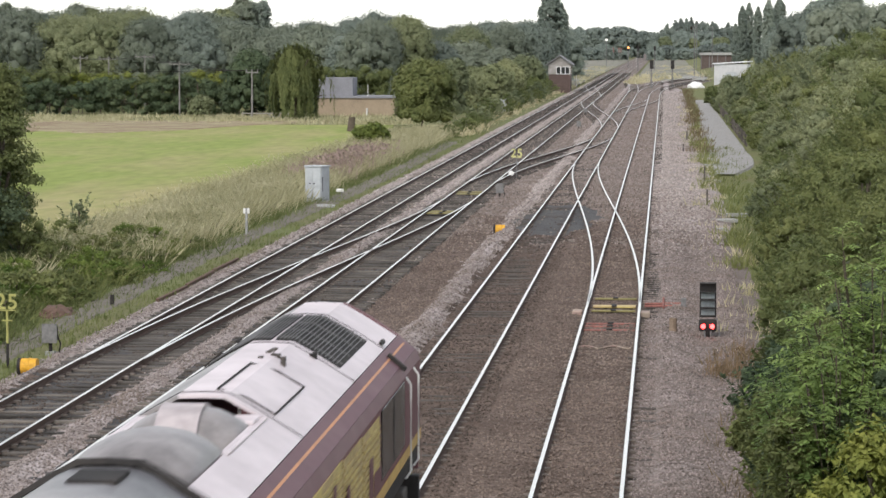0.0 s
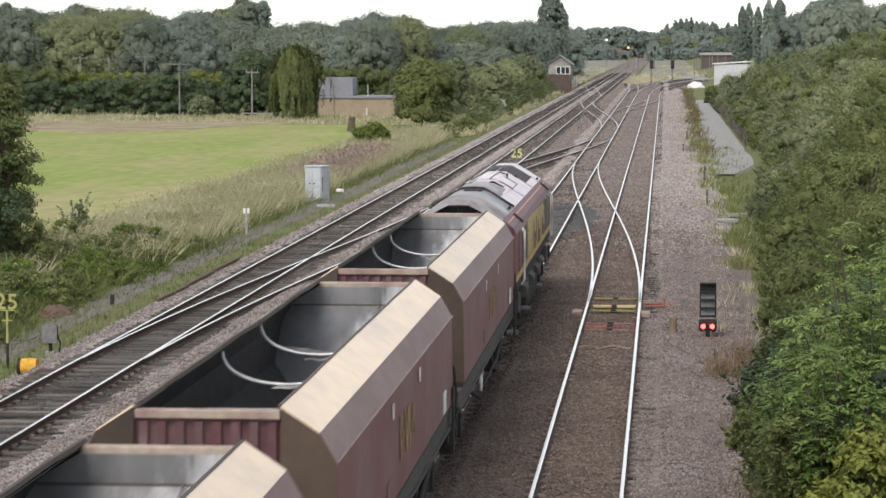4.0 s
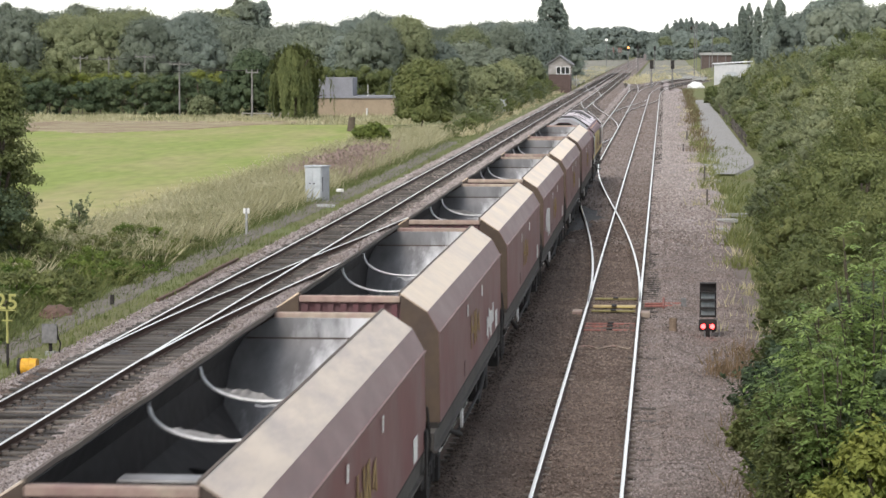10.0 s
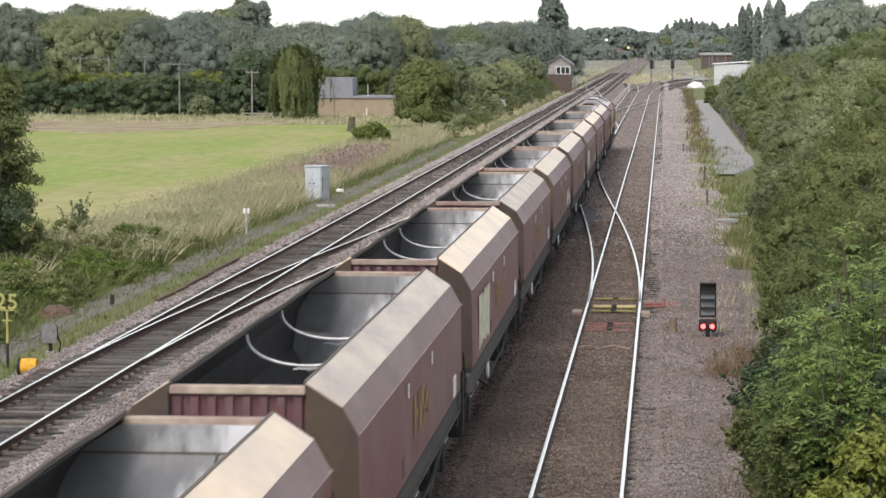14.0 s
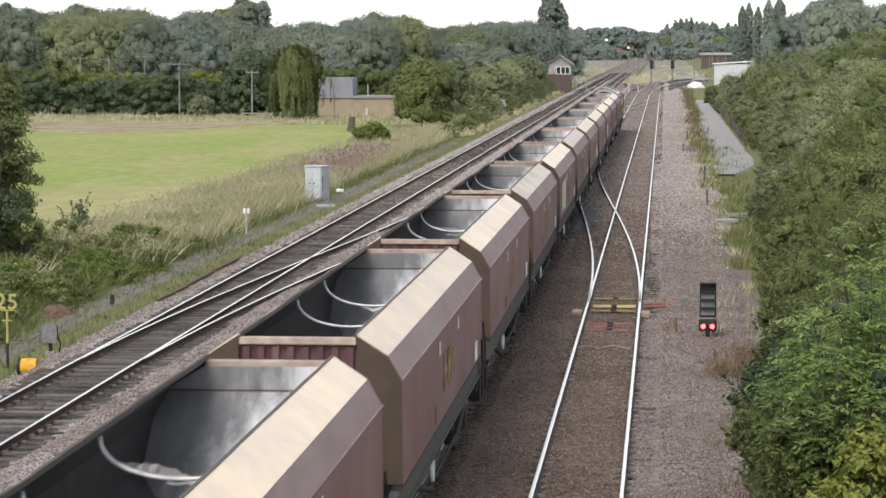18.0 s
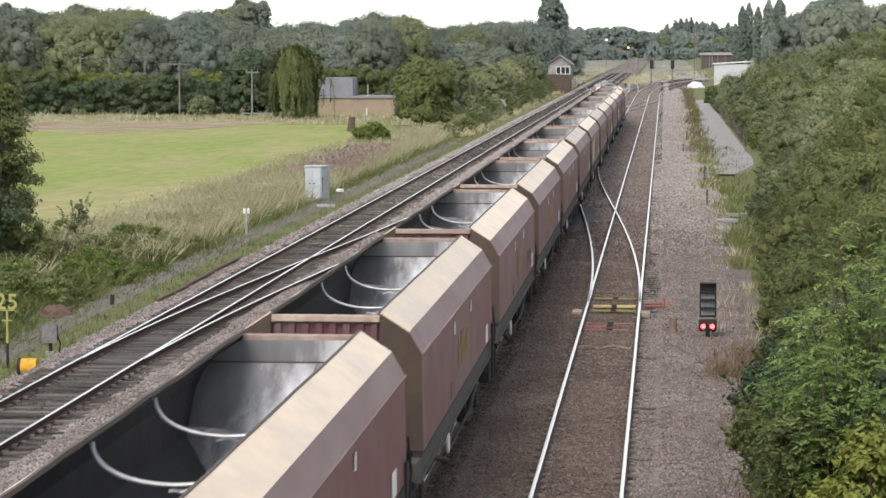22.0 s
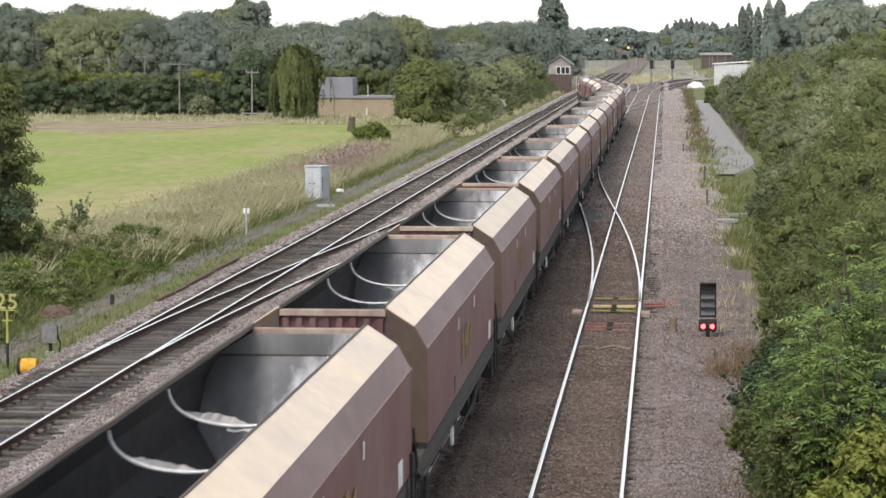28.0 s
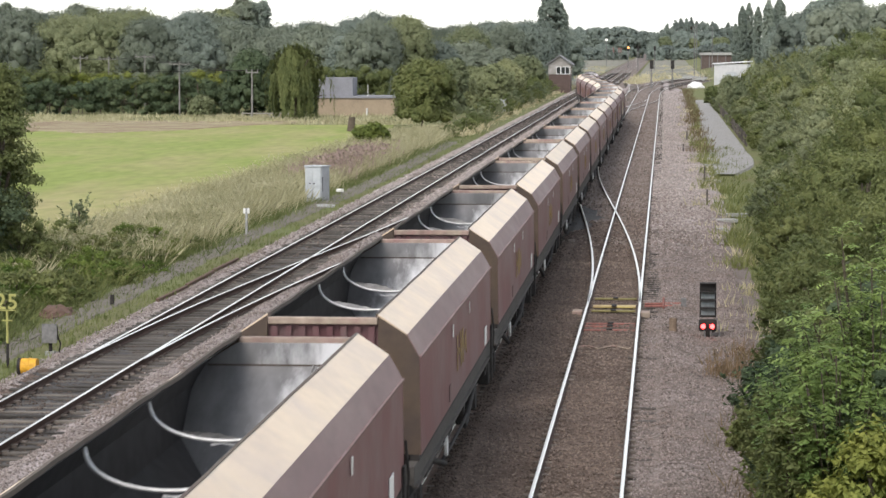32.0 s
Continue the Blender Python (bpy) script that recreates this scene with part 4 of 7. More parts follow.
def locomotive():
    """A six-axle diesel freight locomotive."""
    g = thing("diesel_locomotive", "maroon and gold freight diesel locomotive with pale pinkish grey roof", "locomotive")
    roofl = [(0, 3.80), (0.26, 3.79), (0.55, 3.63), (1.05, 3.32)]
    PINK = mat("pale pinkish roof paint", (0.60, 0.53, 0.54), 0.5, grain=3, stain=0.6, stain_colour=(0.36, 0.31, 0.32), amount=0.08, bump=0.05, gloss=0.5)
    RINGGREY = mat("pale grey pipe paint", (0.40, 0.355, 0.355), 0.5, grain=4, stain=1.2, stain_colour=(0.24, 0.215, 0.215), bump=0.05)
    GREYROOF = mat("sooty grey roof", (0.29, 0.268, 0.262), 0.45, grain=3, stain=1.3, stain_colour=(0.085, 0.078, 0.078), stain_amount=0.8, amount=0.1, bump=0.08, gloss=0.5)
    full = [(-x, z) for x, z in roofl[::-1]] + roofl[1:]
    full = full[::-1]
    for name, y0, y1, m in (("rear_roof", -10.1, -5.6, GREYROOF), ("mid_roof", -5.6, 4.0, PINK), ("front_roof", 4.0, 9.3, PINK)):
        if name == "mid_roof":
            # cut away round the silencer: side strips only, and a deck below, black to keep the recess dark
            for s in (1, -1):
                line = [(s * x, z) for x, z in ((0.66, 3.565), (1.05, 3.32))]
                line = line[::-1] if s > 0 else line
                part("roof_side", strip(bmesh.new(), line, 0.04, -5.6, -0.8), m, g)
                part("roof_filler", boxed(s * 0.60, s * 0.70, -3.3, -0.8, 3.4, 3.56), m, g)
            part("silencer_deck", boxed(-0.88, 0.88, -5.6, -0.8, 3.1, 3.22), BLACK, g)
            part("mid_roof", strip(bmesh.new(), [q for q in full if q[0] >= -0.27], 0.04, -0.8, 4.0), m, g)
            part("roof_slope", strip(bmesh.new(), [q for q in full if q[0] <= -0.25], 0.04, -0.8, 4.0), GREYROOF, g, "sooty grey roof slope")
        elif name == "rear_roof":
            arch = [(0, 3.80), (0.2, 3.797), (0.32, 3.775), (0.44, 3.72), (0.62, 3.60), (0.84, 3.46), (0.97, 3.37), (1.05, 3.30)]
            arch = ([(-x, z) for x, z in arch[::-1]] + arch[1:])[::-1]
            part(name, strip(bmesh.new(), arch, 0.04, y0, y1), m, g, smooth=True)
        else:
            half = [q for q in full if q[0] >= -0.27]
            part(name, strip(bmesh.new(), half, 0.04, y0, y1), m, g)
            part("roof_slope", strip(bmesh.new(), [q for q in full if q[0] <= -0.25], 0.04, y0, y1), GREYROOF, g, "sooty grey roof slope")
    # front cab roof slopes down
    for e, m, y0 in ((1, PINK, 9.3), (-1, GREYROOF, -10.1)):
        bm = bmesh.new()
        a = [bm.verts.new((x, y0, z)) for x, z in full]
        drop = 0.42 if e > 0 else 0.12
        ln = 0.85 if e > 0 else 0.25
        b = [bm.verts.new((x * 0.97, y0 + e * ln, z - drop * (0.5 + 0.5 * (z - 3.0) / 0.8))) for x, z in full]
        for i in range(len(full) - 1):
            bm.faces.new((a[i], a[i + 1], b[i + 1], b[i]))
        bmesh.ops.recalc_face_normals(bm, faces=bm.faces)
        part("cab_roof_brow", bm, m, g)
    # sides
    LOCOMAROON = mat("locomotive maroon paint", (0.12, 0.042, 0.05), 0.55, grain=3, stain=0.8, stain_colour=(0.16, 0.085, 0.085), amount=0.08, bump=0.03, gloss=0.3)
    GOLD = mat("gold band paint", (0.50, 0.33, 0.10), 0.5, grain=5, stain=1.2, stain_colour=(0.34, 0.22, 0.09), bump=0.05)
    CANT = mat("faded mauve paint", (0.125, 0.06, 0.07), 0.62, grain=3, stain=0.8, stain_colour=(0.17, 0.10, 0.105), amount=0.08, bump=0.03, gloss=0.3)
    STRIPE = mat("orange gold line", (0.52, 0.22, 0.08), 0.5, grain=5, amount=0.08, bump=0)
    for s in (1, -1):
        lo = [(s * 1.36, 1.80), (s * 1.36, 2.96), (s * 1.30, 3.11)]
        part("body_side", strip(bmesh.new(), lo if s > 0 else lo[::-1], 0.05, -10.0, 9.6), LOCOMAROON, g)
        rail = [(s * 1.30, 3.115), (s * 1.055, 3.31)]
        part("cantrail_panel", strip(bmesh.new(), rail if s > 0 else rail[::-1], 0.04, -10.1, 9.5), CANT, g, "faded mauve panel below the roof")
        line = [(s * 1.175, 3.217), (s * 1.15, 3.237)]
        part("orange_line", strip(bmesh.new(), line if s > 0 else line[::-1], -0.004, -9.8, 9.2), STRIPE, g, "thin orange line")
        part("gold_band", boxed(s * 1.362, s * 1.372, -10.0, 9.6, 1.80, 1.95), GOLD, g, "gold band along the sill")
        for y0, y1, z1 in ((-4.75, -2.4, 2.95), (-2.3, 0.2, 2.95), (0.3, 2.1, 2.92), (2.2, 4.0, 2.9)):
            pan = part("louvre_panel", boxed(s * 1.362, s * 1.374, y0, y1, 1.98, z1), YELLOW, g, "faded yellow louvred panel")
            for k in range(10):
                z = 2.02 + k * (z1 - 2.06) / 10
                part("louvre_slat", boxed(s * 1.374, s * 1.392, y0 + 0.05, y1 - 0.05, z, z + 0.035), YELLOW, pan)
        for k, (y, z, hh, wd) in enumerate(((-2.0, 2.4, 0.7, 0.12), (-1.3, 2.2, 0.45, 0.3), (-0.6, 2.45, 0.7, 0.12), (0.6, 2.3, 0.6, 0.14), (1.2, 2.15, 0.35, 0.35), (2.9, 2.3, 0.5, 0.2), (3.6, 2.15, 0.3, 0.4))):
            mark = part("logo_bar", boxed(s * 1.392, s * 1.397, -wd, wd, -hh / 2, hh / 2), LOCOMAROON, g, "maroon bar of a large painted mark")
            mark.location = (0, y, z)
        for y0, y1 in ((4.3, 7.2), (-7.0, -5.0)):
            win = part("cab_side_window", boxed(s * 1.360, s * 1.376, y0, y1, 2.05, 2.93, 0.006), DARKGLASS, g, "dark cab side window")
            part("window_bar", boxed(s * 1.376, s * 1.382, (y0 + y1) / 2 - 0.03, (y0 + y1) / 2 + 0.03, 2.06, 2.92), BLACK, win)
        for y in (7.5, 8.6, -7.25, -7.7):
            part("handrail", tube(bmesh.new(), [(s * 1.36, y, 1.55), (s * 1.43, y, 1.65), (s * 1.43, y, 2.85), (s * 1.36, y, 2.95)], 0.018, 6), WHITE, g, "white handrail")
        part("cab_door_line", boxed(s * 1.362, s * 1.367, -8.65, -8.6, 1.85, 2.95), BLACK, g)
        for y in (7.3, -7.2):
            fin = boxed(-0.03, 0.03, -0.05, 0.05, -0.16, 0.16, 0.01)
            f = part("mirror", fin, BLACK, g)
            f.matrix_local = pose(s * 1.26, y, 3.18, 0, s * -50, 0)
            part("horn", rod((s * 1.0, y + 0.3, 3.40), (s * 1.0, y + 0.6, 3.39), 0.02, 0.04), BLACK, g)
        part("underframe_rail", boxed(s * 1.15, s * 1.30, -10.0, 9.8, 1.45, 1.80, 0.02), BLACK, g)
        part("fuel_tank", boxed(s * 0.55, s * 1.24, -2.9, 2.9, 0.38, 1.4, 0.12), BLACK, g)
        for y in (-4.5, -1.2, 1.6, 4.3):
            part("air_tank", rod((s * 1.2, y - 0.6, 1.15), (s * 1.2, y + 0.6, 1.15), 0.17, n=12), SHADEDSTEEL, g)
        for y in (-7.6, -3.6, 3.4, 7.8):
            part("sand_box", boxed(s * 1.05, s * 1.32, y - 0.3, y + 0.3, 0.85, 1.35, 0.03), SHADEDSTEEL, g)
        for y in (-9.2, 9.0, -3.3, 3.3):
            part("step", boxed(s * 1.1, s * 1.36, y - 0.3, y + 0.3, 0.5, 0.56), GREYSTEEL, g)
    # ends
    for e in (-1, 1):
        y = e * 10.0
        outl = [(-1.3, 1.3), (1.3, 1.3), (1.3, 3.0), (1.0, 3.27), (0.54, 3.57), (0.25, 3.72), (-0.25, 3.72), (-0.54, 3.57), (-1.0, 3.27), (-1.3, 3.0)]
        part("cab_end", prism(bmesh.new(), outl, min(y, y - e * 0.12), max(y, y - e * 0.12)), LOCOMAROON, g)
        for s in (-1, 1):
            part("windscreen", prism(bmesh.new(), [(s * 0.005, 2.5), (s * 1.15, 2.5), (s * 1.15, 2.98), (s * 0.82, 3.28), (s * 0.5, 3.5), (s * 0.25, 3.62), (s * 0.005, 3.62)], min(y, y + e * 0.02), max(y, y + e * 0.02)), GLASS, g)
            part("tail_lamp", rod((s * 0.95, y, 1.5), (s * 0.95, y + e * 0.05, 1.5), 0.1), GREYSTEEL, g)
        part("yellow_end", boxed(-1.2, 1.2, min(y, y + e * 0.012), max(y, y + e * 0.012), 1.2, 2.2), YELLOW, g, "yellow warning panel")
        part("headstock", boxed(-1.3, 1.3, min(y, y + e * 0.2), max(y, y + e * 0.2), 0.8, 1.18, 0.02), BLACK, g)
        buffers(g, e * 10.2, e)
        bogie(g, e * 6.4, 2.0, 0.53, (-2.0, 0.0, 2.0), 0.85)
    # radiator grille over the front roof: bars on a dark opening
    for s in (1, -1):
        bm = bmesh.new()
        pts = [(s * 0.03, 3.812), (s * 0.26, 3.804), (s * 0.55, 3.645), (s * 0.84, 3.465)]
        prism(bm, pts + [(x, z - 0.02) for x, z in pts[::-1]], 4.35, 7.35)
        part("radiator_grille", bm, BLACK, g, "dark radiator grille")
        for k in range(4):
            y = 4.6 + k * 0.83
            part("grille_rib", tube(bmesh.new(), [(x, y, z + 0.012) for x, z in pts], 0.007, 5), GREYSTEEL, g)
        for k in range(17):
            f = 0.04 + 0.047 * k
            z = float(np.interp(f, [0, 0.26, 0.55, 1.05], [3.828, 3.818, 3.658, 3.345]))
            part("grille_bar", rod((s * f, 4.38, z), (s * f, 7.32, z), 0.008, n=5), GREYSTEEL, g)
    # silencer: a wide hump and a narrow one across the roof
    def hump(y, r, half, tall, label):
        bm = bmesh.new()
        rings = []
        for i in range(13):
            x = -half + 2 * half * i / 12
            zc = float(np.interp(abs(x), [0, 0.30, 0.55, 0.92], [3.56, 3.52, 3.42, 3.2])) - 0.1
            rr = r * (1 - 0.12 * (abs(x) / half) ** 3)
            rings.append([bm.verts.new((x, y + rr * math.cos(a), zc + tall * rr / r * math.sin(a))) for a in [math.pi * k / 12 for k in range(13)]])
        for a, b in zip(rings, rings[1:]):
            for i in range(12):
                bm.faces.new((a[i], a[i + 1], b[i + 1], b[i]))
        bm.faces.new(rings[0])
        bm.faces.new(rings[-1][::-1])
        bmesh.ops.recalc_face_normals(bm, faces=bm.faces)
        part("silencer", bm, GREYROOF, g, label, smooth=True)
    hump(-3.75, 1.15, 0.62, 0.40, "wide grey silencer hump")
    hump(-1.5, 0.55, 0.58, 0.32, "narrow grey silencer pipe")
    part("exhaust_box", boxed(0.36, 0.64, -1.35, -0.85, 3.42, 3.60, 0.03), PINK, g, "pale box beside the silencer")
    part("silencer_ring", drawn(bmesh.new(), [[(x, -1.5 + 0.58 * math.cos(a), 3.45 + 0.345 * math.sin(a)) for x in (-0.28, 0.16)] + [(x, -1.5 + 0.52 * math.cos(a), 3.45 + 0.29 * math.sin(a)) for x in (0.16, -0.28)] for a in [math.pi * k / 14 for k in range(15)]]), RINGGREY, g, "paler ring round the silencer pipe")
    # black tube stands in for the shadow gap between rear roof and silencer
    part("rear_roof_lip", tube(bmesh.new(), [(x, -5.55, z + 0.02) for x, z in full], 0.055, 6), BLACK, g)
    for x0, x1, y0, y1 in ((0.10, 0.72, -0.4, 1.9),):
        zf = lambda x: float(np.interp(abs(x), [0, 0.26, 0.55, 1.05], [3.812, 3.802, 3.642, 3.33]))
        bm = bmesh.new()
        for a, b in (((x0, y0), (x1, y0)), ((x1, y0), (x1, y1)), ((x1, y1), (x0, y1)), ((x0, y1), (x0, y0))):
            tube(bm, [(a[0], a[1], zf(a[0])), ((a[0] + b[0]) / 2, (a[1] + b[1]) / 2, zf((a[0] + b[0]) / 2)), (b[0], b[1], zf(b[0]))], 0.012, 5)
        part("hatch_seam", bm, BLACK, g)
    for y in (-5.2, -0.6, 4.1, 7.6):
        part("roof_seam", tube(bmesh.new(), [(x, y, z + 0.002) for x, z in full], 0.008, 5), BLACK, g)
    random.seed(8)
    for k in range(7):
        x, y = 0.1 + 0.3 * random.random(), 2.2 + 1.2 * random.random()
        part("lifting_bolt", rod((x, y, 3.7), (x, y, 3.82), 0.035, n=8), SHADEDSTEEL, g)
    for x, y in ((0.05, -6.2),):
        part("roof_hatch", boxed(x - 0.22, x + 0.22, y - 0.3, y + 0.3, 3.76, 3.825, 0.02), BLACK, g)
    part("warning_lamp", rod((0.55, 4.0, 3.55), (0.55, 4.0, 3.68), 0.05), BLACK, g)
    return g


PITCH = 17.83
WAGONS = 20
makes = [hopper_wagon(k) for k in range(4)]
wagons = makes + [copy_thing(makes[(i * 3 + i // 4) % 4], Matrix()) for i in range(WAGONS - 4)]
graffiti(wagons[2], WHITE, 3, -6.6, -4.1, 1.72, 2.75, "white sprayed stroke")
graffiti(wagons[6], CREAM, 5, -6.1, -3.3, 1.68, 2.85, "solid cream sprayed stroke", True)
graffiti(wagons[4], WHITE, 9, 3.0, 5.0, 1.7, 2.3, "bluish white sprayed stroke")
graffiti(wagons[10], SHOULDER, 12, 3.4, 5.4, 1.7, 2.35, "faded pale sprayed stroke")
# two wagons with greyer, less dusty canopies
for i in (5, 7):
    for o in wagons[i].children:
        if o.name.split(".")[0] == "canopy":
            o.material_slots[0].link = "OBJECT"
            o.material_slots[0].material = BEIGEGREY
loco = locomotive()


def lead(t):
    """Where the front corner of the first wagon stands along the line at t seconds."""
    q = t / 32.0
    return 16.35 + 354.435 * q + 34.59 * q ** 2 - 119.083 * q ** 3 + 51.762 * q ** 4


def on_line(mid, reach):
    """The pose of a vehicle with pivots at mid +- reach along the line."""
    a, b = mid - reach, mid + reach
    xa, xb = train_line(a), train_line(b)
    return pose((xa + xb) / 2, mid, 0, 0, 0, -math.degrees(math.atan2(xb - xa, b - a)))


def roll_wheels():
    """Every wheelset turns with the distance run; those that sit alike share one set of keys."""
    shared = {}
    for vehicle, radius in [(loco, 0.53)] + [(w, 0.42) for w in wagons]:
        for o in vehicle.children_recursive:
            if not o.name.startswith("wheelset"):
                continue
            key = (radius, round(o.location.y, 2))
            if key not in shared:
                walk(o, [(k / 30, pose(0, key[1], radius, -math.degrees(lead(k / 30) / radius), 0, 0)) for k in range(961)])
                shared[key] = o.animation_data
            else:
                o.rotation_mode = "QUATERNION"
                o.animation_data_create()
                o.animation_data.action = shared[key].action
                o.animation_data.action_slot = shared[key].action_slot


def motions():
    roll_wheels()
    times = [k * 0.5 for k in range(65)]
    walk(loco, [(t, on_line(lead(t) + 11.95, 6.4)) for t in times])
    for i, w in enumerate(wagons):
        walk(w, [(t, on_line(lead(t) - 7.66 - i * PITCH, 5.95)) for t in times])
    for tree, sway, phase in swaying:
        walk(tree, [(t, tree_pose(tree, sway, phase, t)) for t in times])


# ---------------------------------------------------------------- plants
LEAF_FRESH = leaf_mat("fresh ash leaf", (0.10, 0.165, 0.042), (0.28, 0.37, 0.115), island=0.45)
LEAF_OLIVE = leaf_mat("olive leaf", (0.085, 0.108, 0.036), (0.22, 0.243, 0.09), island=0.3, patch=0.5)
LEAF_MID = leaf_mat("mid green leaf", (0.07, 0.093, 0.03), (0.205, 0.225, 0.082), island=0.3, patch=0.5)
LEAF_GREY = leaf_mat("grey green willow leaf", (0.112, 0.137, 0.069), (0.274, 0.297, 0.162), island=0.3, patch=0.5)
LEAF_NETTLE = leaf_mat("nettle leaf", (0.07, 0.115, 0.022), (0.20, 0.265, 0.06), island=0.35, patch=0.6)
LEAF_SALLOW = leaf_mat("pale sallow leaf", (0.149, 0.172, 0.081), (0.345, 0.362, 0.190), island=0.3, patch=0.5)
# haze, wood and far leaves: distance haze is painted into their paler, bluer colours
LEAF_HAZE = leaf_mat("distant leaf paled by painted haze", (0.171, 0.210, 0.189), (0.262, 0.299, 0.256), island=0.2, patch=0.22)
LEAF_WOOD_HAZED = leaf_mat("wood leaf with painted haze", (0.149, 0.174, 0.134), (0.233, 0.262, 0.189), island=0.2, patch=0.22)
LEAF_DARK = leaf_mat("dark green leaf", (0.045, 0.072, 0.038), (0.12, 0.155, 0.078))
LEAF_YELLOW = leaf_mat("yellow green leaf", (0.10, 0.135, 0.025), (0.24, 0.26, 0.06))
LEAF_FAR_HAZED = leaf_mat("distant leaf blued by painted haze", (0.162, 0.197, 0.172), (0.252, 0.289, 0.228), island=0.2, patch=0.22)
LEAF_RED = leaf_mat("copper leaf", (0.05, 0.02, 0.025), (0.11, 0.05, 0.05))
STRAW = leaf_mat("straw grass", (0.26, 0.25, 0.115), (0.68, 0.61, 0.41), patch=0.32, island=0.35)
GREENGRASS = leaf_mat("green grass", (0.09, 0.115, 0.035), (0.25, 0.27, 0.10), patch=0.4)
HERB = leaf_mat("pinkish willowherb", (0.20, 0.17, 0.11), (0.46, 0.33, 0.31))
BROWNWEED = leaf_mat("brown dry weed", (0.10, 0.08, 0.04), (0.27, 0.19, 0.11))


def leaf_cloud(rng, centres, radii, count, size, slim=0.5, squash=0.8, tight=False, jitter=0.4):
    """Leaves on the outside of many clumps: k x 4 x 3 corners."""
    which = rng.integers(0, len(centres), count)
    d = rng.normal(size=(count, 3))
    d /= np.linalg.norm(d, axis=1)[:, None]
    d[:, 2] = np.where(d[:, 2] < -0.3, -d[:, 2] * 0.6, d[:, 2])
    inner = rng.uniform(0, 1, count) < (0.06 if tight else 0.2)
    r = radii[which] * np.where(inner, rng.uniform(0.2, 0.7, count), rng.uniform(0.85 if tight else 0.6, 1.1 if tight else 1.2, count))
    p = centres[which] + d * r[:, None] * np.array([1, 1, squash])
    n = d + rng.normal(size=(count, 3)) * (0.22 if tight else jitter) + np.array([0, 0, 0.35])
    n /= np.linalg.norm(n, axis=1)[:, None]
    u = np.cross(n, rng.normal(size=(count, 3)))
    u /= np.linalg.norm(u, axis=1)[:, None]
    v = np.cross(n, u)
    s = (size * rng.uniform(0.6, 1.3, count) * np.where(inner, 1.7, 1.0))[:, None] / 2
    return np.stack([p - u * s, p + v * s * slim - u * s * 0.1, p + u * s, p - v * s * slim - u * s * 0.1], axis=1)


def shoots(rng, height, width, deep, count, size, number):
    """Leaves along many rising, outward-bending stems."""
    which = rng.integers(0, number, count)
    ang = rng.uniform(0, math.tau, number)
    out = np.sqrt(rng.uniform(0.0, 1, number))
    base = np.stack([np.cos(ang) * out * width * 0.32, np.sin(ang) * out * deep * 0.32, np.zeros(number)], 1)
    length = height * (1.05 - 0.42 * out ** 2) * rng.uniform(0.72, 1.1, number)
    lean = 0.5 * out * rng.uniform(0.5, 1.2, number) * width / height
    f = rng.uniform(0.12, 1, count) ** 0.75
    fl = f[:, None]
    d = np.stack([np.cos(ang) * lean, np.sin(ang) * lean * deep / width, np.ones(number)], 1)
    p = base[which] + d[which] * (length[which])[:, None] * fl
    p += np.stack([np.cos(ang[which]), np.sin(ang[which]), -0.7 * np.ones(count)], 1) * (0.16 * length[which] * f ** 3)[:, None]
    away = rng.normal(size=(count, 3)) * np.array([1, 1, 0.6])
    away /= np.linalg.norm(away, axis=1)[:, None]
    p += away * (0.045 * height * (1.25 - f) * rng.uniform(0.2, 1.2, count))[:, None] * 1.4
    u = away + np.array([0, 0, 0.25]) + rng.normal(size=(count, 3)) * 0.25
    u /= np.linalg.norm(u, axis=1)[:, None]
    n = np.cross(u, rng.normal(size=(count, 3)))
    n /= np.linalg.norm(n, axis=1)[:, None]
    v = np.cross(n, u)
    s = (size * rng.uniform(0.6, 1.3, count))[:, None] / 2
    return np.stack([p - u * s, p + v * s * 0.42, p + u * s, p - v * s * 0.42], axis=1)


def unit_lump():
    bm = bmesh.new()
    bmesh.ops.create_icosphere(bm, subdivisions=1, radius=1.0)
    v = np.array([tuple(q.co) for q in bm.verts])
    f = np.array([[q.index for q in t.verts] for t in bm.faces])
    bm.free()
    return v, f


LUMP = unit_lump()


def lumps_of(rng, centres, radii, squash, least=0.6):
    """Uneven solid lumps that fill a crown behind its leaves."""
    v, f = LUMP
    k = len(centres)
    rough = rng.uniform(least, 1.25, (k, len(v), 1))
    out = centres[:, None] + v[None] * (radii * 0.62)[:, None, None] * rough * np.array([1, 1, squash])
    return out.reshape(-1, 3), (f[None] + len(v) * np.arange(k)[:, None, None]).reshape(-1, 3)


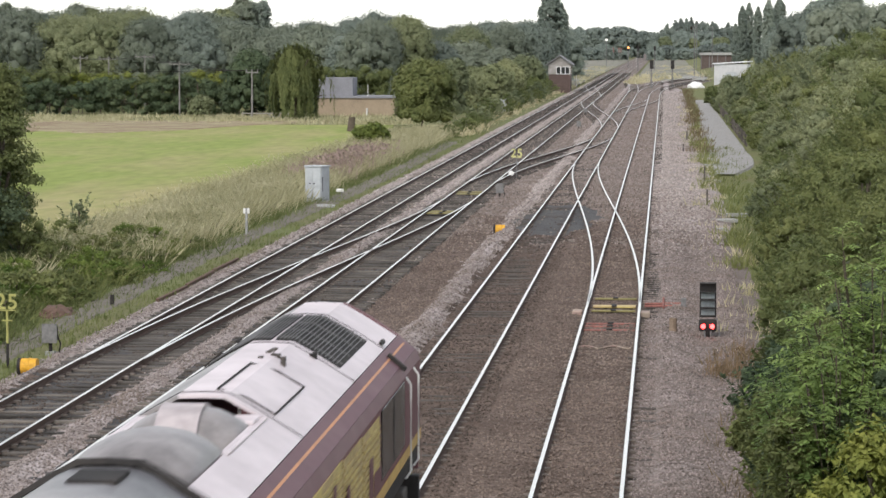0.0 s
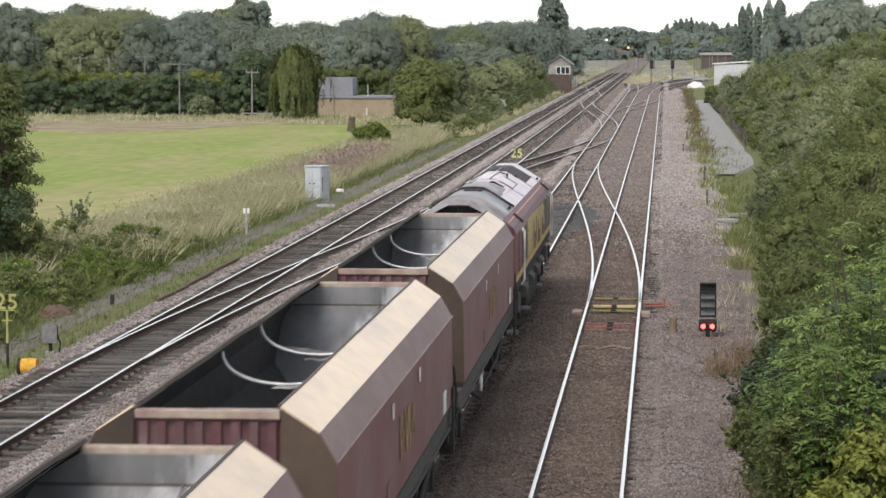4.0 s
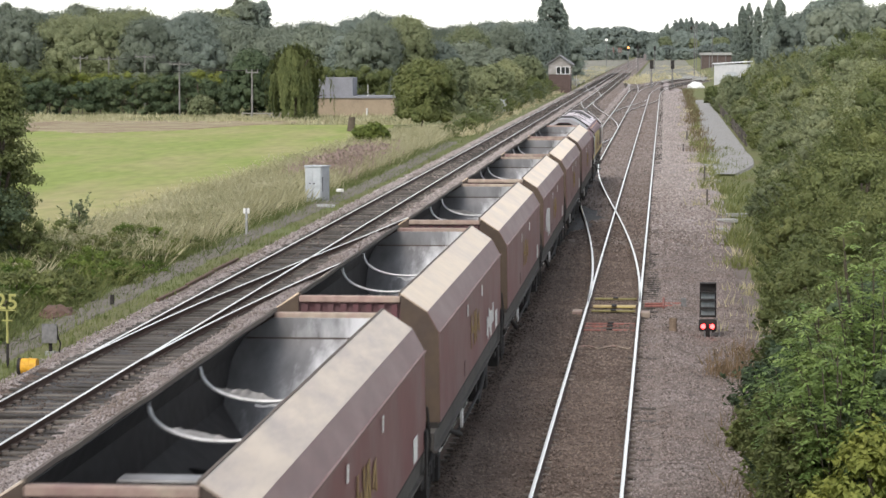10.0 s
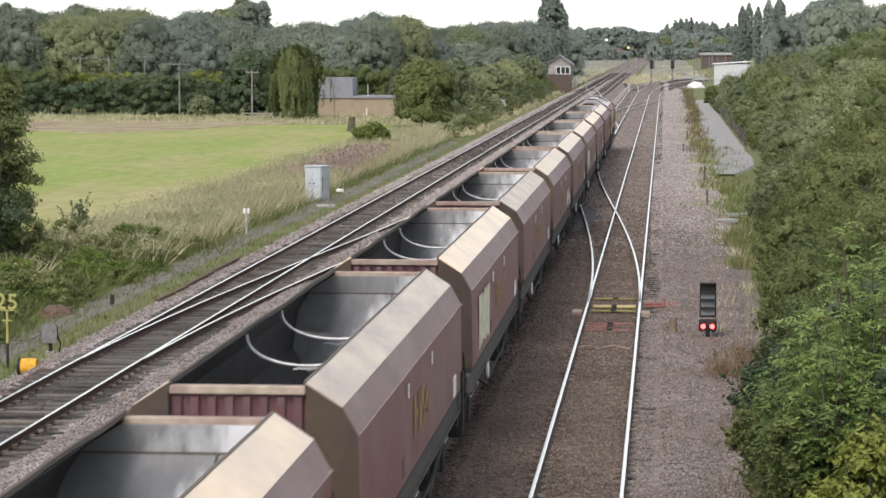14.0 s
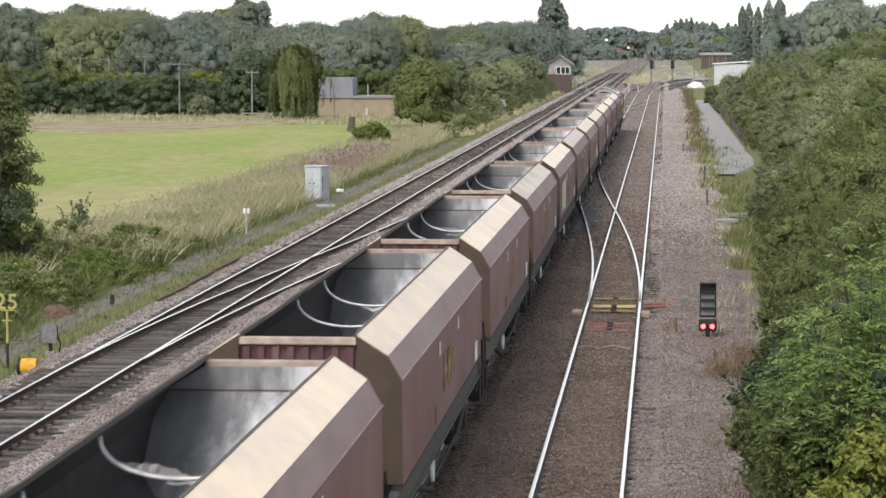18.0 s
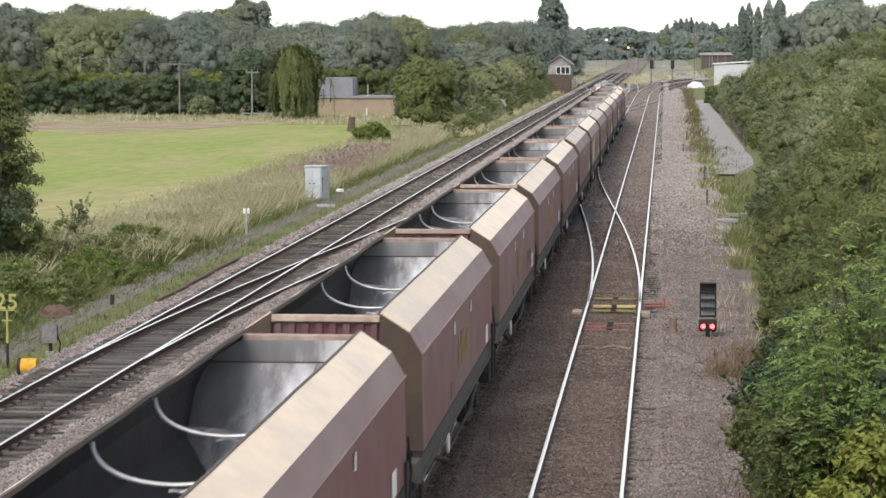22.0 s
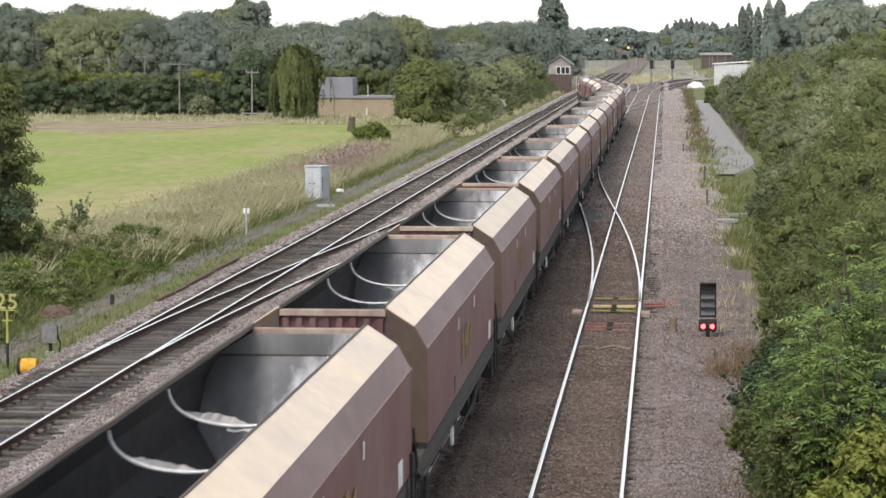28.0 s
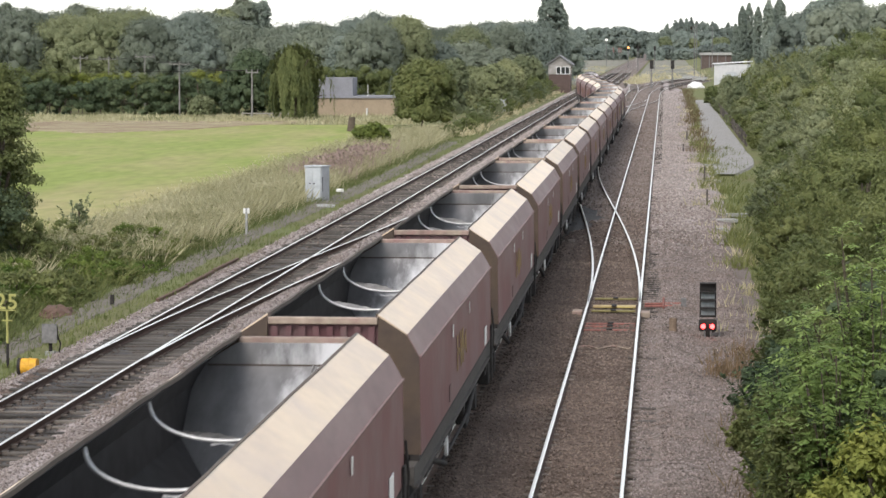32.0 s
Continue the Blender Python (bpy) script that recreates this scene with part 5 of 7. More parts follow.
def crown_of_lobes(rng, root, height, w, dp, low, leaf, count, size, slim):
    """A full crown: small clumps over a lobed outline, and a few solid lumps inside."""
    k = 280
    d = rng.normal(size=(k, 3))
    d /= np.linalg.norm(d, axis=1)[:, None]
    d[:, 2] = np.where(d[:, 2] < -0.6, -d[:, 2], d[:, 2])
    lobes = rng.normal(size=(9, 3)) + np.array([0, 0, 0.4])
    lobes /= np.linalg.norm(lobes, axis=1)[:, None]
    bulge = 0.74 + 0.28 * np.clip(np.max(d @ lobes.T, axis=1), 0, 1) ** 10 + rng.uniform(-0.04, 0.06, k)
    mid, half = height * (low + 1) / 2, height * (1 - low) / 2
    flat = np.linalg.norm(d[:, :2], axis=1)[:, None] + 1e-6
    if slim:
        f = (d[:, 2:] + 1) / 2
        out = d[:, :2] / flat * (0.5 + 0.5 * np.sin(np.pi * np.clip(f * 0.8 + 0.12, 0, 1))) * np.where(f > 0.88, (1 - f) / 0.12, 1.0)
        p = np.concatenate([out * np.array([w, dp]) * 0.62, height * (low + (1 - low) * f * 0.96)], 1)
        r = rng.uniform(0.3, 0.5, k) * w * (1.05 - 0.5 * f[:, 0])
    else:
        d[:, 2] = np.where(d[:, 2] < 0, d[:, 2] / 0.62, d[:, 2])
        side = np.where(d[:, 2:] < 0, d[:, :2] / flat * 0.95, d[:, :2])
        p = np.concatenate([side * np.array([w, dp]) * 0.9 * bulge[:, None], mid + d[:, 2:] * half * 0.93 * bulge[:, None]], 1)
        r = rng.uniform(0.085, 0.165, k) * min(2 * w, height)
    core = rng.normal(size=(14, 3))
    core /= np.linalg.norm(core, axis=1)[:, None]
    heart = np.array([0, 0, mid * (0.9 if slim else 1)]) + core * np.array([w, dp, half]) * (0.3 if not slim else 0.05) * np.array([1, 1, 1 if not slim else 10])
    lump = lumps_of(rng, heart, np.full(14, min(w, half) * (0.72 if not slim else 0.75)), 1.0 if not slim else 2.2)
    near = lumps_of(rng, p, r * 0.88, 1.1 if not slim else 1.6, 0.8)
    lump = (np.concatenate([lump[0], near[0]]), np.concatenate([lump[1], near[1] + len(lump[0])]))
    quads("crown", leaf_cloud(rng, p, r, count, size * 1.0, 0.65, 1.1 if not slim else 1.6, tight=True), leaf, root, lumps=lump)


def trunk_of(rng, root, height, w, cs, clumps):
    bm = bmesh.new()
    t = max(0.03, height * 0.018)
    tube(bm, [(0, 0, 0), (rng.normal() * 0.05 * w, rng.normal() * 0.05 * w, height * 0.3), (rng.normal() * 0.1 * w, 0, height * 0.75)], t, 7)
    for k in range(0, clumps if height > 2.5 else 0, max(1, clumps // 9)):
        c = cs[k]
        limb = bmesh.new() if root.name.startswith("ash") else bm
        tube(limb, [(0, 0, height * 0.15 + 0.3 * c[2]), (c[0] * 0.5, c[1] * 0.5, c[2] * 0.72), tuple(c * 0.9)], t * 0.4, 5)
        if limb is not bm:
            part("limb", limb, BARK, root)
    part("trunk", bm, BARK, root)
    return root


def tree(name, label, x, y, height, width, leaf, seed, size=0.3, count=3000, clumps=40, low=0.12, shape="round", z=None, category="tree", group="", deep=None):
    """A tapered trunk with limbs and a crown of many leaves in clumps."""
    rng = np.random.default_rng(seed)
    base = bank(x, y) if z is None else z
    root = thing(name, label, category, pose(x, y, base - 0.05), group)
    w, dp = width / 2, (deep or width) / 2
    cs, rs = [], []
    for k in range(clumps):
        f = rng.uniform(0, 1) ** 0.8
        if shape == "poplar":
            reach = 0.9 * math.sin(math.pi * min(1, 0.12 + f * 0.88)) ** 0.7
        elif shape == "hedge":
            reach = 1.0
        elif shape == "willow":
            reach = 0.75 + 0.25 * math.sin(math.pi * f)
        else:
            reach = math.sqrt(max(0.05, 1 - (2 * f ** 0.85 - 0.92) ** 2))
        a, rr = rng.uniform(0, math.tau), reach * rng.uniform(0.35, 0.95)
        zz = height * (low + (1 - low) * f * 0.93)
        if shape == "hedge":
            cs.append((rng.uniform(-w, w), rng.uniform(-dp, dp), zz * rng.uniform(0.8, 1.05)))
        else:
            cs.append((w * rr * math.cos(a), dp * rr * math.sin(a), zz))
        rs.append((0.15 + 0.12 * rng.uniform()) * min(height, width if shape != "hedge" else height) * (0.9 if shape != "poplar" else 1.2))
    cs, rs = np.array(cs), np.array(rs)
    if shape in ("round", "poplar") and y > 115:
        crown_of_lobes(rng, root, height, w, dp, low, leaf, count, size, shape == "poplar")
        return trunk_of(rng, root, height, w, cs, clumps)
    full = lumps_of(rng, cs, rs * (0.5 if shape == "willow" else 1.0), 0.8 if shape != "willow" else 1.7) if y > 115 or shape == "willow" else None
    if shape == "mixed":
        a = shoots(rng, height * 1.02, width * 0.85, deep or width, int(count * 0.5), size, max(12, clumps * 2 // 3))
        b = leaf_cloud(rng, cs, rs * 0.8, count - int(count * 0.5), size, 0.5, 0.9)
        quads("crown", np.concatenate([a, b]), leaf, root, lumps=lumps_of(rng, cs, rs * (0.72 if y > 115 else 0.6), 0.85, 0.8))
    elif shape == "willow":
        n, each = 300, max(8, count // 300)
        a, o = rng.uniform(0, math.tau, n), rng.uniform(0, 1, n) ** 0.6
        lobe = (0.72 + 0.2 * np.sin(3 * a + seed) + 0.12 * np.sin(7 * a)) * rng.uniform(0.8, 1.15, n)
        start = np.stack([w * o * lobe * np.cos(a), dp * o * lobe * np.sin(a), height * (0.45 + 0.55 * np.sqrt(1 - 0.9 * o ** 2) * rng.uniform(0.72, 1.0, n)) * (0.92 + 0.08 * np.sin(2 * a + 1))], 1)
        drop = np.minimum(start[:, 2] * 0.95, height * rng.uniform(0.15, 0.8, n) * (0.4 + 0.6 * o))
        i = np.repeat(np.arange(n), each)
        f = rng.uniform(0, 1, len(i))
        q = start[i] + np.stack([0.12 * w * np.cos(a[i]) * np.sin(f * 2), 0.12 * dp * np.sin(a[i]) * np.sin(f * 2), -drop[i] * f], 1) + rng.normal(size=(len(i), 3)) * 0.1
        face = np.stack([np.cos(a[i]), np.sin(a[i]), 0.4 + 0 * f], 1) + rng.normal(size=(len(i), 3)) * 0.3
        wide = np.cross(face, np.array([0, 0, 1.0]))
        wide *= (size * 0.28 / np.linalg.norm(wide, axis=1))[:, None]
        tall = np.stack([0 * f, 0 * f, size * rng.uniform(0.6, 1.3, len(i))], 1)
        quads("crown", np.stack([q - wide, q - tall, q + wide, q + tall * 0.6], 1), leaf, root, lumps=lumps_of(rng, start * np.array([0.78, 0.78, 0.86]), np.full(n, 0.075 * width), 1.5, 0.7))
    elif shape == "shoots":
        a = shoots(rng, height, width, deep or width, int(count * 0.75), size, max(14, int(clumps * 0.9)))
        b = leaf_cloud(rng, cs * np.array([0.8, 0.8, 0.75]), rs, count - int(count * 0.75), size * 1.3, 0.5, 1.0)
        quads("crown", np.concatenate([a, b]), leaf, root)
    else:
        quads("crown", leaf_cloud(rng, cs, rs, count, size, 0.55 if shape != "willow" else 0.3, 0.8 if shape != "willow" else 1.7), leaf, root, lumps=full)
    if shape != "hedge":
        return trunk_of(rng, root, height, w, cs, clumps)
    bm = bmesh.new()
    t = max(0.03, height * 0.018)
    if shape == "hedge":
        for k in range(6):
            xx = -w + 2 * w * (k + 0.5) / 6
            tube(bm, [(xx, 0, 0), (xx + 0.1, 0.05, height * 0.5), (xx, 0.1, height * 0.8)], t, 5)
    part("trunk", bm, BARK, root)
    return root


def blades(name, label, rng, x, y, h, material, wide=0.03, lean=0.25, kind="stuff", category="grass", base=None):
    """Upright grass blades at the places given."""
    k = len(x)
    z = np.array([bank(a, b) for a, b in zip(x, y)]) - 0.05 if base is None else np.full(k, float(base))
    ang = rng.uniform(0, math.tau, k)
    wv = np.stack([np.cos(ang), np.sin(ang) * 0.6, np.zeros(k)], 1) * (wide * rng.uniform(0.6, 1.4, k))[:, None] / 2
    foot = np.stack([x, y, z], 1)
    tip = foot + np.stack([rng.normal(size=k) * lean * h + 0.1 * h, rng.normal(size=k) * lean * h, h], 1)
    mid = foot * 0.45 + tip * 0.55 + np.stack([np.zeros(k), np.zeros(k), 0.05 * h], 1)
    ob = quads(name, np.stack([foot - wv, foot + wv, mid + wv * 0.9, tip], 1), material)
    return tagged(ob, label, category, kind=kind)


def tufts(rng, count, x0, x1, y0, y1, per=14, spread_by=0.35):
    """Blade places gathered in tufts, denser near the camera."""
    n = count // per
    ty = y0 + (y1 - y0) * rng.uniform(0, 1, n) ** 1.4
    tx = rng.uniform(0, 1, n)
    tx = x0(ty) + (x1(ty) - x0(ty)) * tx
    x = np.repeat(tx, per) + rng.normal(size=n * per) * spread_by
    y = np.repeat(ty, per) + rng.normal(size=n * per) * spread_by
    size = np.repeat(rng.uniform(0.65, 1.25, n), per)
    return x, y, size


def build_grass():
    rng = np.random.default_rng(11)
    flat = lambda v: (lambda y: np.full_like(y, v))
    x, y, s = tufts(rng, 85000, lambda y: np.where(y < 100, -26.0, -25.0), lambda y: np.where(y < 92, -20.5, -18.2), 62, 240)
    blades("tall_dry_grass", "tall straw-coloured grass on the left bank", rng, x, y, s * rng.uniform(0.35, 1.1, len(x)), STRAW, 0.026, 0.38)
    x, y, s = tufts(rng, 20000, lambda y: np.where(y < 84, -25.5, -26.0), lambda y: np.where(y < 92, -18.2, -18.6), 57, 118, 16, 0.4)
    blades("bank_grass", "long green and olive grass on the near bank", rng, x, y, s * rng.uniform(0.3, 0.8, len(x)), GREENGRASS, 0.022, 0.55)
    x, y, s = tufts(rng, 3000, lambda y: -21.4 + 0 * y, lambda y: -19.0 + 0 * y, 156, 184, 12, 0.5)
    z = np.array([bank(a, b) for a, b in zip(x, y)]) + s * rng.uniform(0.5, 1.15, len(x))
    head = leaf_cloud(rng, np.stack([x, y, z], 1), np.full(len(x), 0.1), len(x), 0.2, 0.5, 1.2)
    tagged(quads("willowherb_flowers", head, HERB), "faded pink willowherb flowers over the grass", "flowers", kind="stuff")
    x, y, s = tufts(rng, 20000, lambda y: -25.5 + 0 * y, lambda y: -18.6 + 0 * y, 98, 235, 10, 0.5)
    z = np.array([bank(a, b) for a, b in zip(x, y)]) + s * rng.uniform(0.45, 0.85, len(x))
    head = leaf_cloud(rng, np.stack([x, y, z], 1), np.full(len(x), 0.08), len(x), 0.13, 0.35, 1.6)
    tagged(quads("grass_seed_heads", head, STRAW), "pale feathery seed heads over the tall grass", "grass", kind="stuff")
    x, y, s = tufts(rng, 26000, lambda y: -20.0 + 0 * y, lambda y: -17.3 + 0 * y, 58, 240)
    blades("green_verge_grass", "green grass along the cess", rng, x, y, s * rng.uniform(0.2, 0.48, len(x)), GREENGRASS, 0.025, 0.5)
    x, y, s = tufts(rng, 9000, lambda y: -16.9 + 0 * y, lambda y: -15.3 + 0 * y, 60, 240, 14, 0.4)
    blades("cess_grass", "short green and yellow grass beside the ballast", rng, x, y, s * rng.uniform(0.1, 0.25, len(x)), GREENGRASS, 0.03)
    x, y, s = tufts(rng, 4200, lambda y: -22.0 + 0 * y, lambda y: -18.9 + 0 * y, 152, 188, 14, 0.5)
    blades("willowherb", "pinkish brown willowherb gone to seed", rng, x, y, s * rng.uniform(0.7, 1.15, len(x)), HERB, 0.06, 0.12)
    x, y, s = tufts(rng, 2600, lambda y: 1.5 + 0 * y, lambda y: 3.4 + 0 * y, 62, 330, 22, 0.16)
    blades("trackside_weeds", "dry brown and green weeds at the ballast's edge", rng, x, y, s * rng.uniform(0.15, 0.6, len(x)), STRAW, 0.035, 0.3)
    x, y, s = tufts(rng, 1700, lambda y: 1.9 + 0 * y, lambda y: 3.3 + 0 * y, 92, 250, 30, 0.28)
    blades("verge_weed_clumps", "clumps of green and brown weeds on the verge", rng, x, y, s * rng.uniform(0.25, 0.8, len(x)), GREENGRASS, 0.05, 0.35)
    x, y, s = tufts(rng, 2400, lambda y: 1.3 + 0 * y, lambda y: 2.5 + 0 * y, 44, 66, 30, 0.3)
    blades("dry_edge_weeds", "dry purplish brown weeds at the edge of the ballast", rng, x, y, s * rng.uniform(0.2, 0.6, len(x)), BROWNWEED, 0.025, 0.35)
    x, y, s = tufts(rng, 3200, lambda y: 2.8 + 0 * y, lambda y: 5.0 + 0 * y, 70, 200, 16, 0.3)
    blades("right_verge_grass", "green grass before the bushes", rng, x, y, s * rng.uniform(0.2, 0.6, len(x)), GREENGRASS, 0.035, 0.3)
    x, y, s = tufts(rng, 3000, lambda y: 1.6 + 0.004 * (y - 150), lambda y: 3.2 + 0.004 * (y - 150), 190, 470, 22, 0.35)
    blades("far_trackside_weeds", "tall brown weeds beside the far track", rng, x, y, s * rng.uniform(0.2, 0.7, len(x)), BROWNWEED, 0.06, 0.3)
    x, y, s = tufts(rng, 1300, lambda y: -7.4 + 0 * y, lambda y: np.maximum(-7.0, B_X - 3.6 + 0.00031 * np.maximum(0, y - 400) ** 2), 505, 700, 18, 0.5)
    blades("yard_weeds", "pale weeds between the far tracks", rng, x, y, s * rng.uniform(0.4, 1.1, len(x)), STRAW, 0.12, 0.3, base=-0.3)
    x, y, s = tufts(rng, 2600, lambda y: -22.0 - 0.012 * (y - 450), lambda y: -16.5 + 0 * y, 450, 900, 14, 0.9)
    blades("yard_grass", "patches of rough grass over the disused yard", rng, x, y, s * rng.uniform(0.2, 0.7, len(x)), STRAW, 0.12, 0.4, base=-0.25)
    x, y, s = tufts(rng, 1300, lambda y: -3.5 + 0 * y, lambda y: 14.0 + 0 * y, 560, 950, 14, 0.9)
    blades("siding_grass", "patches of rough grass between the old sidings", rng, x, y, s * rng.uniform(0.2, 0.7, len(x)), STRAW, 0.12, 0.3, base=-0.25)
    x, y, s = tufts(rng, 700, lambda y: 1.1 + 0 * y, lambda y: 2.3 + 0 * y, 61.5, 67, 20, 0.12)
    blades("signal_weeds", "dead brown weeds at the foot of the signal", rng, x, y, s * rng.uniform(0.3, 0.75, len(x)), BROWNWEED, 0.025, 0.25)
    x, y, s = tufts(rng, 6500, lambda y: -20.5 + 0 * y, lambda y: -17.0 + 0 * y, 225, 440, 16, 0.4)
    blades("far_bank_grass", "rough grass and weeds before the far bushes", rng, x, y, s * rng.uniform(0.25, 0.8, len(x)), STRAW, 0.06, 0.3)
    x, y, s = tufts(rng, 14000, lambda y: -110.0 + 0 * y, lambda y: -26.0 + 0 * y, 270, 302, 16, 0.8)
    blades("field_edge_grass", "rough pale grass along the far edge of the field", rng, x, y, s * rng.uniform(0.25, 0.6, len(x)), STRAW, 0.12, 0.4)


swaying = []


def tree_pose(ob, sway, phase, t):
    base = ob["rest"]
    return pose(base[0], base[1], base[2], sway * math.sin(1.9 * t + phase), sway * (0.4 + math.sin(1.37 * t + 2 * phase)), 0.5 * sway * math.sin(1.1 * t + phase))


def sways(ob, sway, phase):
    ob["rest"] = tuple(ob.location)
    swaying.append((ob, sway, phase))


def ash(label, x, y, height, width, seed, stems, fronds, z=None):
    """A young ash: rising stems that carry arching fronds of paired leaflets."""
    rng = np.random.default_rng(seed)
    root = thing("ash_sapling", label, "tree", pose(x, y, (bank(x, y) if z is None else z) - 0.05))
    w = width / 2
    ang, out = rng.uniform(0, math.tau, stems), np.sqrt(rng.uniform(0, 1, stems))
    length = height * (1.0 - 0.5 * out ** 2) * rng.uniform(0.8, 1.05, stems)
    spread_to = np.stack([np.cos(ang), np.sin(ang), 0 * ang], 1) * (out * w)[:, None]

    def along(i, f):
        """Points on stem i at the fraction f of its length."""
        return spread_to[i] * (0.15 + 0.85 * f ** 1.2)[:, None] + np.stack([0 * f, 0 * f, length[i] * f], 1)

    which = rng.integers(0, stems, fronds)
    f = rng.uniform(0.08, 1, fronds) ** 0.7
    p = along(which, f)
    az = rng.uniform(0, math.tau, fronds)
    lift = rng.uniform(0.1, 0.75, fronds) + 0.5 * (f > 0.93)
    way = np.stack([np.cos(az), np.sin(az), 0 * az], 1)
    size = rng.uniform(0.30, 0.52, fronds)
    side = np.stack([-np.sin(az), np.cos(az), 0 * az], 1)
    quad = []
    for k in range(13):
        s = 0.18 + 0.82 * (k // 2) / 6
        for sgn in ((1, -1)[k % 2],):
            q = p + way * (size * s * 0.95)[:, None] + np.stack([0 * f, 0 * f, size * (lift * s - (0.35 + lift * 0.55) * s * s)], 1)
            lead_on = way * (0.9 if k == 12 else 0.5) + side * (0 if k == 12 else sgn) + rng.normal(size=(fronds, 3)) * 0.18
            lead_on[:, 2] -= 0.25 * s + 0.1
            lead_on /= np.linalg.norm(lead_on, axis=1)[:, None]
            leaf = (size * rng.uniform(0.24, 0.33, fronds))[:, None]
            flat = np.cross(lead_on, np.array([0, 0, 1.0]) + rng.normal(size=(fronds, 3)) * 0.2)
            flat /= np.linalg.norm(flat, axis=1)[:, None]
            quad.append(np.stack([q, q + lead_on * leaf * 0.45 + flat * leaf * 0.17, q + lead_on * leaf, q + lead_on * leaf * 0.45 - flat * leaf * 0.17], 1))
    quads("crown", np.concatenate(quad), LEAF_FRESH, root)
    for i in range(stems):
        part("stem", tube(bmesh.new(), [tuple(v) for v in along(np.full(4, i), np.array([0.0, 0.35, 0.7, 0.97]))], 0.012, 5), BARK, root)
    return root


def build_right_side():
    rng = random.Random(21)
    sways(ash("fresh green ash sapling with feathery leaves, swaying", 3.45, 43.0, 5.35, 3.0, 1, 46, 2300), 0.5, 0.3)
    sways(ash("fresh green ash sapling with feathery leaves, swaying", 2.55, 44.5, 3.9, 2.0, 2, 30, 1300), 0.45, 1.4)
    sways(ash("fresh green ash sapling with feathery leaves, swaying", 2.75, 41.2, 3.3, 2.2, 5, 30, 1200), 0.4, 2.6)
    for i, (x, y, h, w) in enumerate(((3.6, 45.5, 4.2, 2.8), (2.9, 43.0, 2.6, 2.2), (3.6, 41.5, 3.0, 2.4))):
        tree("bush", "dark green undergrowth beneath the ash saplings", x, y, h, w, LEAF_DARK, 430 + i, 0.11, 5200, 40, 0.02, "mixed", category="bush")
    tree("bramble", "dark bramble thicket with yellowing sprays", 3.2, 39.5, 2.2, 2.2, LEAF_YELLOW, 3, 0.12, 5000, 40, 0.02, category="bush")
    for i, (x, y, h, w, leaf) in enumerate(((2.0, 41.5, 2.3, 1.5, LEAF_MID), (1.95, 47.0, 1.9, 1.5, LEAF_MID), (2.2, 53.0, 2.0, 1.7, LEAF_DARK), (2.9, 59.0, 2.2, 1.7, LEAF_MID), (2.2, 44.5, 1.4, 1.4, LEAF_DARK), (1.75, 50.5, 1.0, 1.0, LEAF_OLIVE))):
        tree("bush", "tangled dark green bush at the edge of the ballast", x, y, h, w, leaf, 400 + i, 0.11, 5200, 36, 0.02, "mixed", category="bush")
    edge = lambda y: np.interp(y, [45, 70, 110, 137, 176, 230, 380], [2.7, 3.2, 3.9, 5.2, 7.4, 7.5, 7.5])
    k = 0
    for row, (off, hh, ww) in enumerate(((0.9, 2.2, 2.4), (2.6, 4.0, 3.2), (4.6, 5.8, 4.0), (7.6, 6.9, 5.0), (12, 7.6, 7))):
        y = 50.0 + 2 * row
        while y < 360:
            x = edge(y) + off * (1 + 0.0015 * y) + rng.uniform(-0.5, 0.5)
            grow = rng.uniform(0.7, 1.25)
            leaf = rng.choice([LEAF_MID, LEAF_OLIVE, LEAF_OLIVE] if y < 110 and row < 3 else [LEAF_OLIVE, LEAF_GREY, LEAF_SALLOW])
            size = 0.065 + 0.00062 * y
            seen = x / y < 0.092
            if seen:
                b = tree("bush", "dense green buddleia and sallow bush on the bank", x, y, hh * grow, ww * rng.uniform(0.9, 1.2), leaf, 100 + k, size, int(min(14000, 26 * hh * ww / size ** 1.6)), 40, 0.02, "mixed", category="bush", group="bushes on the right bank")
                k += 1
                if row < 3 and y < 110:
                    sways(b, 0.25, k * 0.7)
            y += ww * (0.95 + 0.0026 * y) * rng.uniform(0.8, 1.25)
    for i, (x, y, h, w) in enumerate(((10.2, 352, 12.0, 1.3), (11.2, 356, 12.4, 1.3), (12.2, 350, 11.8, 1.3), (13.5, 348, 12.6, 1.7), (15.0, 350, 13.0, 2.0), (10.05, 380, 9.8, 0.9))):
        tree("poplar", "slim dark poplar behind the bushes", x * 1.6, y * 1.6, (h - 6.75) * 1.6 + 6.75, w * 2.0, LEAF_FAR_HAZED, 300 + i, 0.34, 5000, 40, 0.05, "poplar", group="poplars")
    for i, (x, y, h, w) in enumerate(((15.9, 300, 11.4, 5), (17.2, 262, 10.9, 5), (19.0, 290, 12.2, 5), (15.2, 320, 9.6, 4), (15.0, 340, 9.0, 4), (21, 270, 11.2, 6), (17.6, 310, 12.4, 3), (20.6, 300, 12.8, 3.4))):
        tree("tree", "tall dark tree behind the bank", x, y, h, w * 1.5, LEAF_WOOD_HAZED if i % 2 else LEAF_FAR_HAZED, 320 + i, 0.26, 11000, 80, 0.0)


